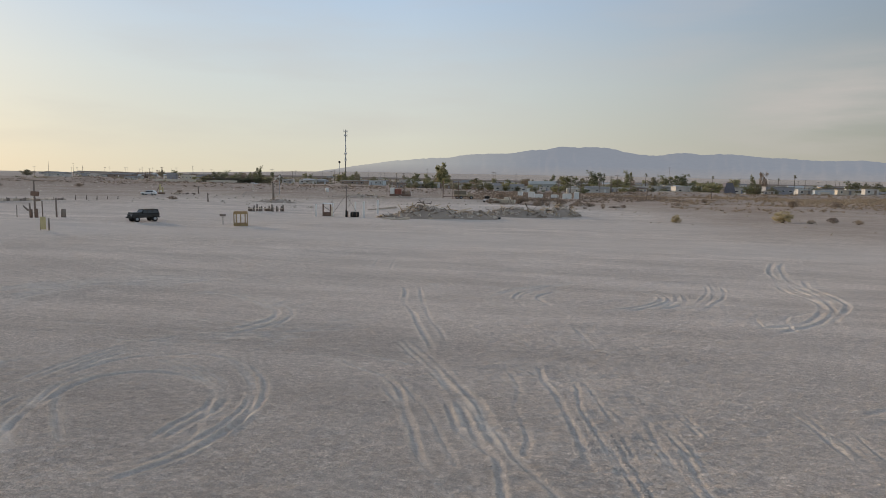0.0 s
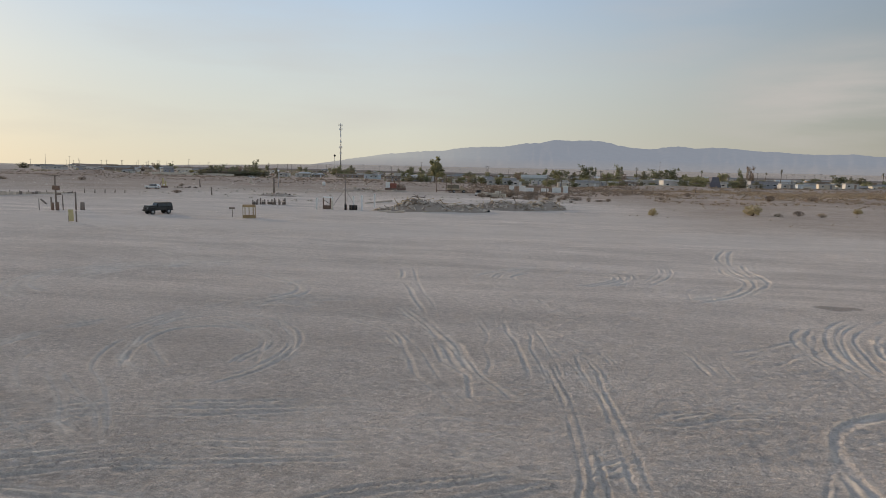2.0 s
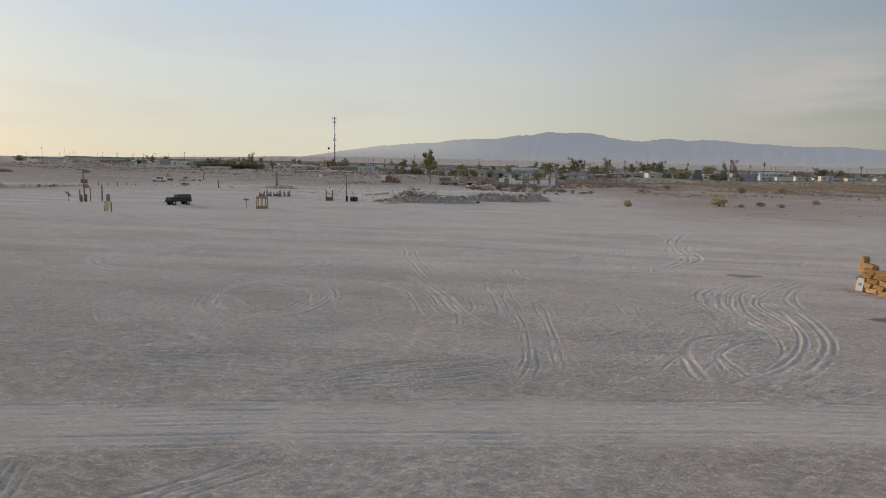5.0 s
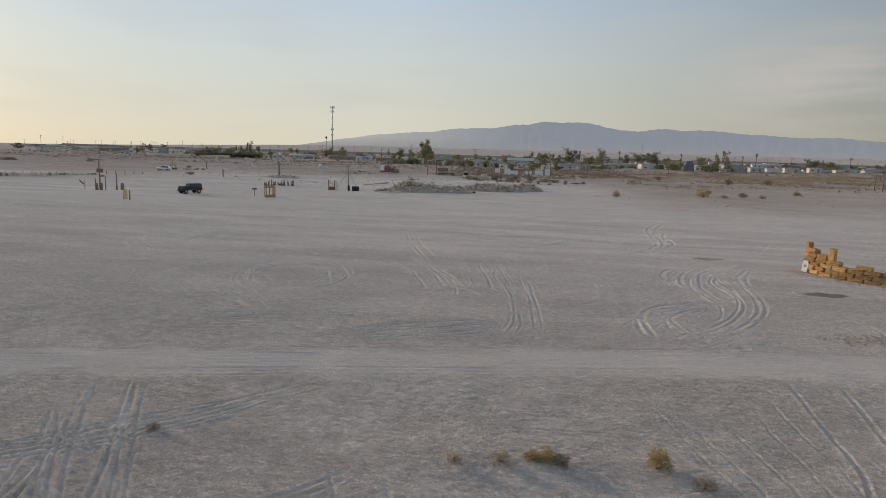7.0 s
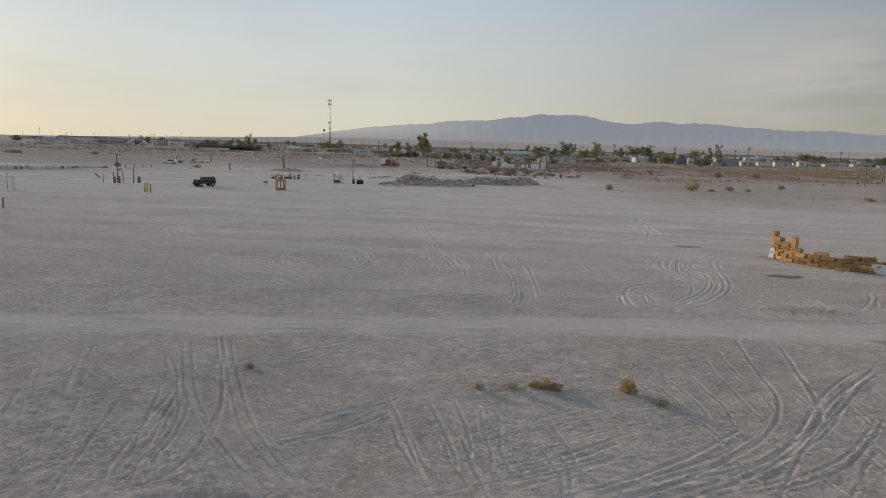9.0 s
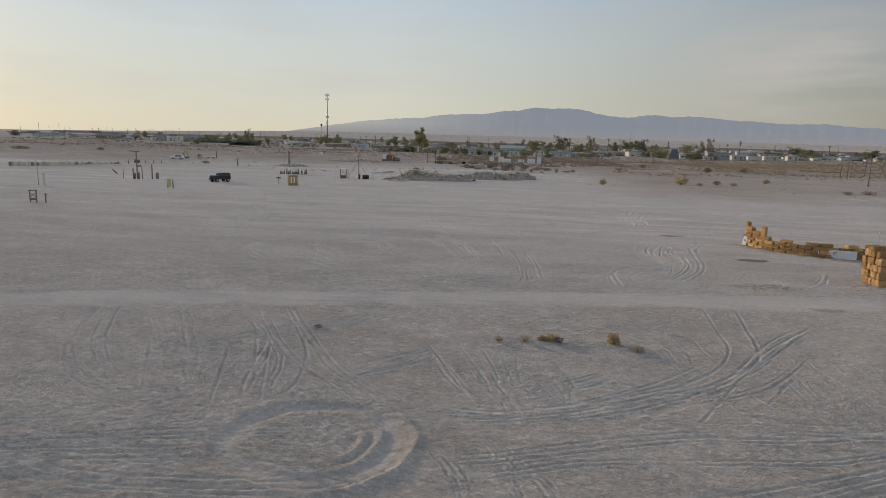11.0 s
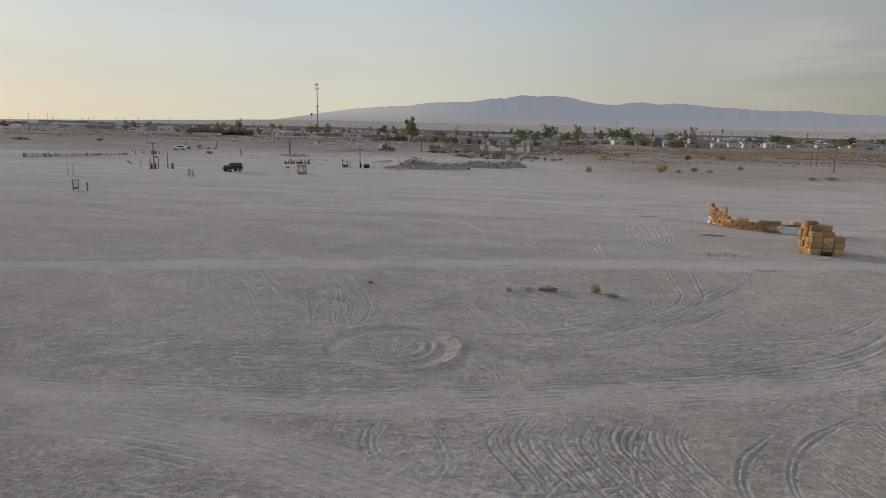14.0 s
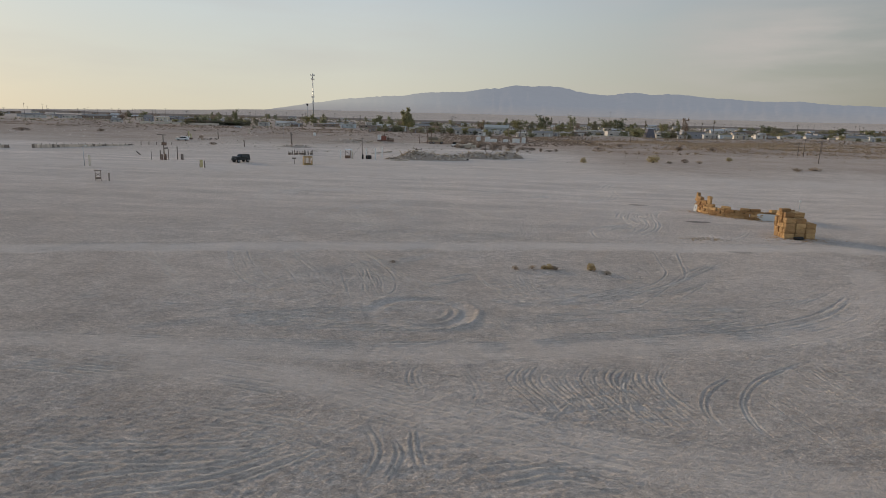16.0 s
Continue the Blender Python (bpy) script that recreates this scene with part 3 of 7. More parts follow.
swath((-20.5, 72.1), (-20.8, 73.8), (-20.8, 75.9), (-19.8, 78.7), (-17.2, 80.8), (-11.9, 81.4), n=3, gap=0.35, wide=0.11, deep=0.04)
swath((-19.3, 75.4), (-19.5, 73.5), (-18.7, 71.4), (-17.6, 69.7), (-15.5, 67.9), n=2, gap=0.5, wide=0.13, deep=0.05)
swath((-18.9, 73.0), (-17.1, 70.9), (-15.3, 69.3), wide=0.13, deep=0.04)
swath((-18.7, 77.3), (-16.3, 76.3), (-14.1, 74.8), (-13.2, 73.1), (-13.2, 71.9), (-13.4, 69.4), n=2, gap=0.4, wide=0.12, deep=0.045)
swath((-14.8, 77.5), (-12.9, 75.5), (-12.0, 73.6), (-11.9, 71.7), (-12.3, 69.5), (-13.1, 67.9), n=2, gap=0.4, wide=0.12, deep=0.045)
swath((-14.0, 80.1), (-11.8, 79.9), (-9.8, 79.1), (-7.7, 77.8), (-6.0, 74.6), (-5.1, 71.7), n=2, gap=1.3, wide=0.13, deep=0.045)
swath((-9.7, 83.4), (-7.2, 79.4), (-5.0, 75.3), (-3.7, 72.0), n=3, gap=0.35, wide=0.12, deep=0.045)
swath((-6.2, 77.8), (-5.0, 75.3), (-4.1, 72.7), (-3.3, 71.1), n=2, gap=0.4, wide=0.14, deep=0.05)
swath((-4.7, 82.7), (-2.5, 77.7), (-1.9, 74.6), (-1.6, 70.5), n=2, gap=1.4, wide=0.12, deep=0.035)
swath((-1.4, 79.3), (-0.8, 75.8), (-0.3, 73.2), (0.1, 70.2), n=2, gap=0.5, wide=0.1, deep=0.04)
swath((0.2, 76.6), (1.2, 73.2), (1.8, 70.4), n=2, gap=0.9, wide=0.1, deep=0.035)
swath((2.0, 76.0), (2.4, 74.0), n=2, gap=0.3, wide=0.1, deep=0.035)
swath((6.0, 77.5), (6.5, 75.2), (6.7, 73.0), n=3, gap=0.6, wide=0.1, deep=0.03)
swath((-4.6, 88.6), (-0.5, 81.1), (2.4, 78.3), (5.6, 76.4), n=5, gap=1.6, wide=0.13, deep=0.022)
swath((-5.6, 83.5), (-1.7, 77.9), (0.9, 74.3), n=4, gap=1.2, wide=0.12, deep=0.022)
swath((-37.1, 105.4), (-26.6, 101.5), (-19.0, 100.8), (-11.8, 97.7), n=6, gap=3, wide=0.16, deep=0.03)
swath((-49.1, 105.5), (-32.9, 99.4), (-23.9, 93.9), n=5, gap=3, wide=0.16, deep=0.03)
swath((-30.2, 81.4), (-23.6, 81.4), (-17.5, 81.4), (-10.0, 84.5), n=5, gap=1, wide=0.13, deep=0.03)
swath((-11.6, 70.4), (-11.8, 72.8), (-13.2, 75.8), (-15.8, 77.8), (-18.6, 77.2), (-20.0, 75.1), (-19.9, 71.7), (-18.6, 68.8), (-16.2, 66.6), (-13.0, 62.9), wide=0.13, deep=0.045)
swath((-12.1, 69.5), (-13.1, 72.5), (-14.5, 74.8), (-17.0, 75.5), (-18.8, 74.3), (-18.5, 71.1), (-17.4, 68.9), (-15.6, 67.4), wide=0.13, deep=0.045)
swath((-22.6, 76.2), (-24.2, 73.2), (-24.6, 70.7), (-24.2, 68.4), (-22.6, 66.3), (-20.7, 64.8), (-18.8, 63.9), n=2, gap=0.4, wide=0.13, deep=0.045)
swath((-22.9, 71.1), (-22.8, 69.0), (-20.3, 66.4), (-17.0, 64.0), (-13.6, 61.8), n=2, gap=1, wide=0.13, deep=0.04)
swath((-31.1, 90.6), (-36.1, 88.6), (-36.6, 84.1), (-34.2, 80.3), (-30.9, 78.6), n=2, gap=0.8, wide=0.15, deep=0.045)
swath((-32.8, 87.7), (-36.2, 85.4), (-34.5, 82.2), (-31.4, 80.2), wide=0.15, deep=0.045)
swath((-20.4, 68.4), (-16.8, 65.6), (-12.6, 61.9), n=2, gap=0.7, wide=0.12, deep=0.035)
swath((-20.7, 62.4), (-17.2, 64.3), (-12.5, 65.8), (-6.0, 67.5), n=3, gap=0.6, wide=0.11, deep=0.03)
swath((-18.5, 60.2), (-14.9, 61.3), (-11.3, 62.8), (-5.1, 64.2), n=4, gap=0.5, wide=0.11, deep=0.035)
swath((-17.3, 59.0), (-13.5, 59.5), (-9.6, 59.6), (-5.7, 59.3), n=4, gap=0.5, wide=0.1, deep=0.035)
swath((-9.6, 58.0), (-7.6, 59.6), (-5.4, 61.2), (-2.7, 62.3), (-0.2, 63.7), n=4, gap=0.4, wide=0.1, deep=0.045)
swath((-8.0, 57.4), (-6.2, 58.8), (-4.0, 59.6), (-1.5, 61.0), (0.4, 62.5), n=3, gap=0.4, wide=0.1, deep=0.045)
swath((-3.9, 64.5), (-0.8, 64.0), (1.2, 64.8), (2.5, 66.0), n=3, gap=0.4, wide=0.1, deep=0.04)
swath((-8.4, 77.1), (-6.4, 74.3), (-4.7, 70.4), (-2.7, 67.5), n=2, gap=0.9, wide=0.13, deep=0.04)
swath((-6.3, 77.0), (-4.0, 72.6), (-1.8, 67.7), n=2, gap=0.9, wide=0.13, deep=0.035)
swath((-0.6, 74.6), (0.1, 70.6), (0.5, 67.5), (0.7, 64.4), (0.6, 62.6), (0.3, 60.8), n=2, gap=0.35, wide=0.1, deep=0.045)
swath((0.9, 76.2), (1.6, 71.0), (2.0, 67.2), (2.1, 64.2), (2.2, 63.0), (1.9, 61.1), n=2, gap=0.35, wide=0.1, deep=0.045)
swath((1.0, 65.6), (1.2, 63.0), (0.9, 61.1), wide=0.1, deep=0.04)
swath((15.6, 71.9), (13.4, 71.5), (11.0, 70.2), (9.1, 68.5), (8.1, 66.4), (7.7, 64.2), (7.8, 62.9), (8.3, 62.2), wide=0.15, deep=0.05)
swath((14.8, 70.4), (12.5, 69.5), (10.7, 68.2), (9.5, 66.3), (9.2, 64.5), (9.3, 63.4), wide=0.15, deep=0.05)
swath((18.4, 87.6), (15.0, 83.5), (13.0, 78.1), (12.8, 73.8), (13.3, 70.5), n=2, gap=0.5, wide=0.13, deep=0.045)
swath((19.3, 87.3), (15.4, 82.6), (13.5, 77.1), (13.6, 73.8), (14.2, 70.2), n=2, gap=0.5, wide=0.13, deep=0.045)
swath((21.3, 87.9), (17.7, 83.5), (15.2, 78.7), (15.2, 75.2), (15.5, 71.7), n=2, gap=0.5, wide=0.13, deep=0.045)
swath((22.9, 86.9), (20.0, 84.4), (17.8, 80.0), (17.1, 75.1), n=2, gap=0.5, wide=0.13, deep=0.045)
swath((14.0, 84.1), (12.2, 80.6), (11.9, 76.7), (12.4, 72.8), n=2, gap=0.5, wide=0.13, deep=0.04)
swath((13.8, 71.5), (13.4, 69.2), (12.5, 67.0), (10.9, 64.4), (8.7, 62.1), wide=0.13, deep=0.04)
swath((7.4, 75.5), (10.9, 78.2), (15.0, 81.3), n=3, gap=0.8, wide=0.13, deep=0.03)
swath((2.7, 68.0), (6.2, 69.6), (9.3, 70.0), n=3, gap=0.5, wide=0.11, deep=0.03)
swath((19.3, 119.2), (15.8, 108.3), (16.1, 101.0), (15.6, 96.3), n=2, gap=0.6, wide=0.17, deep=0.05)
swath((-12.1, 45.2), (-10.2, 43.0), (-8.4, 41.2), (-6.7, 39.7), (-4.8, 38.3), n=2, gap=0.24, wide=0.09, deep=0.04)
swath((-12.0, 47.9), (-10.0, 45.1), (-7.7, 42.6), (-5.5, 40.7), (-3.2, 38.6), n=2, gap=0.24, wide=0.09, deep=0.04)
swath((-15.1, 50.9), (-12.9, 47.7), (-11.1, 45.5), n=2, gap=0.3, wide=0.1, deep=0.035)
swath((-13.8, 51.6), (-12.1, 48.6), (-10.9, 46.7), n=2, gap=0.3, wide=0.1, deep=0.035)
swath((-16.0, 50.2), (-14.0, 47.4), (-11.8, 44.7), n=2, gap=0.3, wide=0.1, deep=0.035)
swath((-17.6, 42.5), (-15.9, 43.2), (-14.5, 44.5), (-12.8, 45.6), (-11.1, 47.0), (-9.3, 48.9), (-7.5, 51.3), (-5.4, 53.5), n=4, gap=0.35, wide=0.1, deep=0.045)
swath((-13.9, 45.3), (-11.5, 47.9), (-9.2, 49.9), (-6.7, 52.4), n=2, gap=0.4, wide=0.1, deep=0.04)
swath((-17.0, 41.9), (-15.3, 43.0), (-13.0, 44.4), n=3, gap=0.3, wide=0.1, deep=0.035)
swath((-9.7, 37.5), (-10.5, 39.3), (-11.5, 43.2), (-12.3, 45.8), n=2, gap=0.3, wide=0.1, deep=0.035)
swath((-9.1, 37.6), (-9.8, 39.4), (-11.0, 42.3), (-11.8, 44.7), wide=0.1, deep=0.035)
swath((-14.4, 39.2), (-16.5, 42.6), (-21.4, 48.9), n=2, gap=0.3, wide=0.11, deep=0.03)
swath((-13.1, 39.5), (-15.1, 42.9), (-17.5, 46.6), (-20.3, 51.0), n=2, gap=0.35, wide=0.11, deep=0.03)
swath((-9.3, 39.0), (-10.1, 42.1), (-10.9, 43.8), wide=0.1, deep=0.035)
swath((-8.3, 40.8), (-9.9, 44.6), wide=0.1, deep=0.03)
swath((-6.1, 43.3), (-4.5, 44.8), (-3.0, 46.4), n=2, gap=0.35, wide=0.12, deep=0.04)
swath((-6.6, 41.5), (-4.7, 42.9), (-3.4, 44.9), n=2, gap=0.35, wide=0.12, deep=0.04)
swath((-4.2, 47.0), (-2.3, 42.9), (-1.5, 41.1), (-0.7, 39.3), wide=0.1, deep=0.04)
swath((-2.2, 46.3), (-1.0, 43.2), (-0.2, 40.9), wide=0.1, deep=0.035)
swath((-2.1, 42.5), (-1.4, 43.5), wide=0.1, deep=0.035)
swath((-0.8, 46.6), (0.1, 43.8), (0.5, 41.2), n=2, gap=0.6, wide=0.1, deep=0.03)
swath((0.8, 46.4), (1.1, 43.2), (1.8, 40.2), n=2, gap=0.6, wide=0.1, deep=0.03)
swath((2.1, 45.6), (2.8, 42.8), (3.1, 41.4), n=2, gap=0.6, wide=0.1, deep=0.03)
swath((-0.6, 42.0), (2.1, 43.8), (5.2, 46.1), (8.7, 47.9), n=7, gap=0.42, wide=0.1, deep=0.024)
swath((0.4, 40.5), (3.0, 42.1), (5.9, 44.2), n=4, gap=0.42, wide=0.1, deep=0.024)
swath((12.6, 57.1), (12.2, 52.6), (12.1, 50.0), (11.4, 47.6), (10.2, 45.5), (8.6, 43.7), (6.1, 42.0), (2.9, 40.2), (1.0, 39.5), wide=0.13, deep=0.055)
swath((14.7, 56.7), (13.8, 51.0), (13.1, 48.3), (11.8, 46.1), (9.3, 43.6), (6.3, 41.7), (3.7, 40.1), wide=0.14, deep=0.06)
swath((18.7, 54.6), (15.5, 50.8), (12.7, 46.7), (10.6, 44.4), (8.2, 42.4), (4.8, 40.6), n=2, gap=0.22, wide=0.11, deep=0.055)
swath((16.1, 49.5), (13.9, 46.3), (11.9, 43.9), (9.7, 42.3), (6.9, 40.8), n=2, gap=0.22, wide=0.11, deep=0.055)
swath((13.6, 45.4), (11.8, 42.8), (11.0, 41.6), wide=0.12, deep=0.045)
swath((6.3, 53.8), (7.2, 50.2), (8.1, 46.9), (8.8, 44.0), wide=0.1, deep=0.04)
swath((8.2, 52.6), (8.9, 48.4), (9.3, 44.9), n=2, gap=0.8, wide=0.1, deep=0.03)
swath((10.8, 55.7), (10.8, 49.2), (11.2, 46.2), n=2, gap=0.9, wide=0.1, deep=0.03)
swath((15.7, 80.4), (17.0, 76.5), (16.2, 71.0), (14.0, 66.1), (10.8, 62.1), n=2, gap=0.45, wide=0.13, deep=0.05)
swath((15.4, 83.5), (15.9, 77.4), (15.2, 71.7), (13.0, 66.6), (9.9, 62.7), n=2, gap=0.45, wide=0.13, deep=0.05)
swath((13.6, 82.0), (12.3, 77.5), (13.0, 73.5), (14.0, 71.3), n=2, gap=0.45, wide=0.13, deep=0.045)
swath((14.4, 71.4), (11.4, 70.6), (8.9, 68.6), (8.0, 65.7), (8.2, 62.0), wide=0.17, deep=0.06)
swath((13.9, 69.9), (11.5, 68.9), (9.7, 66.2), (10.1, 62.9), wide=0.17, deep=0.06)
swath((17.1, 68.6), (19.0, 66.7), (18.6, 63.5), wide=0.13, deep=0.04)
swath((19.4, 69.5), (20.8, 67.4), (19.9, 63.4), wide=0.13, deep=0.04)
swath((25.3, 72.6), (25.8, 70.1), (23.8, 66.4), (21.6, 63.8), n=2, gap=0.5, wide=0.13, deep=0.035)
swath((-25.7, 50.9), (-22.5, 44.4), (-20.4, 41.2), (-18.0, 38.9), (-14.7, 36.9), n=2, gap=0.35, wide=0.11, deep=0.045)
swath((-24.4, 51.2), (-21.8, 45.7), (-19.6, 42.3), (-17.4, 40.0), (-15.1, 38.4), n=2, gap=0.35, wide=0.11, deep=0.045)
swath((-19.4, 46.3), (-16.7, 41.9), (-14.3, 37.8), wide=0.11, deep=0.035)
swath((-17.4, 46.1), (-14.6, 41.4), (-12.6, 38.5), wide=0.11, deep=0.03)
swath((-13.5, 43.6), (-12.3, 40.2), (-10.9, 36.9), wide=0.1, deep=0.035)
swath((-13.1, 45.8), (-10.2, 39.0), wide=0.1, deep=0.03)
swath((-13.8, 47.5), (-11.4, 44.0), (-10.2, 41.4), (-9.9, 39.1), wide=0.1, deep=0.04)
swath((-14.1, 52.4), (-10.2, 45.3), (-8.9, 41.7), (-8.6, 39.0), (-9.7, 37.6), wide=0.1, deep=0.04)
swath((-15.5, 51.3), (-11.6, 45.0), (-8.5, 41.3), (-5.5, 38.5), (-3.0, 36.2), n=2, gap=0.3, wide=0.1, deep=0.04)
swath((-14.1, 52.8), (-10.2, 45.9), (-7.5, 42.0), (-4.9, 39.3), (-2.4, 36.9), n=2, gap=0.3, wide=0.1, deep=0.04)
swath((-24.5, 38.5), (-20.7, 35.6), (-18.6, 34.1), n=2, gap=0.4, wide=0.1, deep=0.03)
swath((-32.1, 48.3), (-25.6, 41.0), (-21.6, 36.1), n=2, gap=0.8, wide=0.11, deep=0.025)
swath((-18.7, 31.7), (-17.0, 32.5), (-15.3, 33.5), (-12.3, 34.4), (-9.1, 35.4), (-6.4, 36.1), n=3, gap=0.28, wide=0.1, deep=0.045)
swath((-17.9, 30.9), (-15.4, 31.9), (-12.9, 31.6), (-10.7, 31.6), (-7.7, 32.0), (-5.7, 32.4), (-3.8, 33.3), n=3, gap=0.28, wide=0.1, deep=0.045)
swath((-17.3, 30.2), (-14.5, 32.3), (-11.9, 33.0), (-9.2, 33.0), n=2, gap=0.28, wide=0.1, deep=0.035)
swath((-14.5, 28.5), (-10.3, 29.1), (-6.7, 29.6), (-3.3, 30.7), (-1.8, 31.2), n=4, gap=0.26, wide=0.09, deep=0.035)
swath((-3.0, 44.0), (-1.2, 40.4), n=2, gap=0.5, wide=0.1, deep=0.04)
swath((-1.5, 44.1), (0.1, 40.7), (0.9, 37.8), n=2, gap=0.5, wide=0.1, deep=0.03)
swath((0.3, 45.4), (2.6, 42.3), (3.0, 39.5), n=2, gap=0.6, wide=0.1, deep=0.03)
swath((-2.8, 38.5), (0.2, 38.8), (4.1, 40.7), (7.5, 43.3), (10.6, 46.6), n=3, gap=0.4, wide=0.11, deep=0.045)
swath((-1.3, 37.8), (2.7, 38.9), (6.8, 41.3), (10.7, 44.8), (14.1, 49.9), (18.8, 55.3), n=2, gap=0.3, wide=0.12, deep=0.05)
swath((-2.0, 35.8), (-1.3, 34.9), (-0.7, 33.9), n=3, gap=0.22, wide=0.085, deep=0.04)
swath((-1.2, 34.7), (-0.7, 33.4), (-0.4, 32.1), n=3, gap=0.22, wide=0.085, deep=0.04)
swath((0.1, 36.3), (0.8, 35.3), (1.3, 34.2), n=3, gap=0.22, wide=0.085, deep=0.04)
swath((0.6, 34.3), (1.0, 33.2), (1.1, 32.0), n=3, gap=0.22, wide=0.085, deep=0.04)
swath((1.5, 34.5), (2.0, 33.7), (2.3, 32.7), n=3, gap=0.22, wide=0.085, deep=0.04)
swath((2.4, 33.1), (2.8, 32.3), (3.0, 31.4), n=3, gap=0.22, wide=0.085, deep=0.04)
swath((-0.5, 37.0), (0.1, 36.1), (0.4, 35.0), n=3, gap=0.22, wide=0.085, deep=0.04)
swath((-2.2, 34.7), (0.3, 35.5), (3.7, 36.9), (7.4, 38.3), (11.1, 38.9), (17.0, 40.9), n=3, gap=0.3, wide=0.1, deep=0.04)
swath((-0.7, 33.9), (3.6, 35.6), (8.1, 36.5), (11.6, 37.3), (16.3, 39.4), n=2, gap=0.26, wide=0.1, deep=0.05)
swath((0.4, 31.8), (4.3, 32.9), (8.5, 34.3), (12.1, 36.0), (15.3, 37.7), n=4, gap=0.3, wide=0.1, deep=0.045)
swath((7.9, 47.0), (9.7, 42.2), (11.6, 39.1), n=2, gap=0.9, wide=0.1, deep=0.04)
swath((10.6, 46.6), (11.6, 41.8), (12.9, 40.1), n=2, gap=0.9, wide=0.1, deep=0.035)
swath((14.0, 51.6), (14.4, 43.1), (14.9, 39.9), n=4, gap=0.8, wide=0.1, deep=0.028)
swath((15.8, 52.0), (16.9, 45.2), (17.4, 41.6), n=4, gap=0.8, wide=0.1, deep=0.028)
swath((17.1, 52.9), (11.9, 45.9), (7.6, 39.1), wide=0.12, deep=0.045)
swath((10.6, 29.3), (8.6, 26.8), (7.8, 25.2), (7.7, 23.7), (8.3, 22.4), n=2, gap=0.24, wide=0.1, deep=0.06)
swath((15.1, 31.5), (11.9, 29.0), (10.2, 27.0), (9.4, 25.4), (9.2, 23.7), (9.7, 22.0), n=2, gap=0.26, wide=0.11, deep=0.06)
swath((5.4, 28.8), (4.5, 26.0), (4.8, 23.4), (6.4, 21.9), n=2, gap=0.24, wide=0.1, deep=0.05)
swath((7.1, 29.0), (6.3, 26.9), (6.5, 24.7), (8.1, 22.6), n=2, gap=0.24, wide=0.1, deep=0.045)
swath((11.5, 28.8), (12.7, 25.2), (13.4, 22.1), n=7, gap=0.55, wide=0.1, deep=0.035)
swath((14.3, 31.0), (14.9, 27.7), (15.5, 25.9), n=5, gap=0.5, wide=0.1, deep=0.035)
swath((-6.2, 21.0), (-5.4, 19.3), (-5.5, 17.5), n=2, gap=0.22, wide=0.09, deep=0.045)
swath((-5.2, 20.5), (-4.5, 19.2), (-4.7, 17.2), n=2, gap=0.22, wide=0.09, deep=0.045)
swath((-4.4, 21.3), (-4.0, 19.5), (-3.6, 18.3), n=2, gap=0.22, wide=0.09, deep=0.045)
swath((-2.9, 27.3), (-2.0, 25.0), (-2.1, 23.3), n=2, gap=0.22, wide=0.09, deep=0.03)
swath((-6.5, 27.1), (-6.4, 25.4), n=2, gap=0.3, wide=0.09, deep=0.03)
swath((-5.1, 27.3), (-5.1, 25.4), (-4.1, 24.1), n=3, gap=0.3, wide=0.09, deep=0.03)
swath((-24.6, 24.3), (-20.1, 24.1), (-16.1, 24.1), n=4, gap=0.35, wide=0.1, deep=0.04)
swath((-30.9, 31.5), (-28.9, 33.6), (-26.4, 35.3), n=3, gap=0.4, wide=0.1, deep=0.035)
swath((-22.1, 29.1), (-17.1, 31.9), (-9.5, 33.9), n=3, gap=0.4, wide=0.1, deep=0.035)
swath((2.4, 32.2), (8.9, 34.0), (14.5, 36.5), (19.2, 39.7), (24.3, 45.3), n=2, gap=0.5, wide=0.16, deep=0.05)
swath((8.5, 39.6), (14.0, 40.0), (18.5, 42.1), (24.1, 47.6), n=3, gap=0.5, wide=0.11, deep=0.04)
swath((-3.2, 21.4), (0.4, 20.6), (3.3, 19.6), (5.8, 18.6), n=2, gap=0.4, wide=0.16, deep=0.05)
swath((-16.3, 15.0), (-13.3, 16.0), (-10.1, 17.1), (-7.1, 20.2), n=3, gap=0.62, wide=0.13, deep=0.024)
swath((-18.7, 17.6), (-13.6, 18.0), (-8.8, 19.1), n=3, gap=0.66, wide=0.13, deep=0.024)
swath((-14.2, 20.9), (-10.6, 20.8), (-6.4, 19.5), n=3, gap=0.6, wide=0.13, deep=0.026)
swath((-1.6, 18.1), (1.3, 19.2), (3.1, 18.8), n=4, gap=0.5, wide=0.12, deep=0.045)
drng = random.Random(19)
for k in range(22):
    f, j, w = k / 21, drng.gauss(0, 0.08), drng.uniform(0.08, 0.11)
    rut((-0.3 + 7.7 * f + j, 27.9 + 1.5 * f + drng.gauss(0, 0.2)), (-0.7 + 7.2 * f + j, 26.3 + 0.7 * f + drng.gauss(0, 0.1)), (0.7 + 7.4 * f + j, 23.5 + -0.9 * f + drng.gauss(0, 0.3)), w, drng.uniform(0.03, 0.05))
for k in range(36):
    x, y, a = drng.uniform(-30, 30), 15 + 55 * drng.random() ** 1.3, drng.choice((0.15, 0.45, 2.5, 2.9)) + drng.gauss(0, 0.2)
    far, turn = drng.uniform(4, 15), drng.gauss(0, 0.25)
    d0, d1 = Vector((math.cos(a), math.sin(a))), Vector((math.cos(a + turn), math.sin(a + turn)))
    for off in (-0.7, 0.7):
        p = Vector((x, y)) + Vector((-d0.y, d0.x)) * off
        rut(p, p + d0 * far * 0.5, p + d0 * far * 0.5 + d1 * far * 0.5, 0.045, drng.uniform(0.015, 0.03))
rng = random.Random(4)
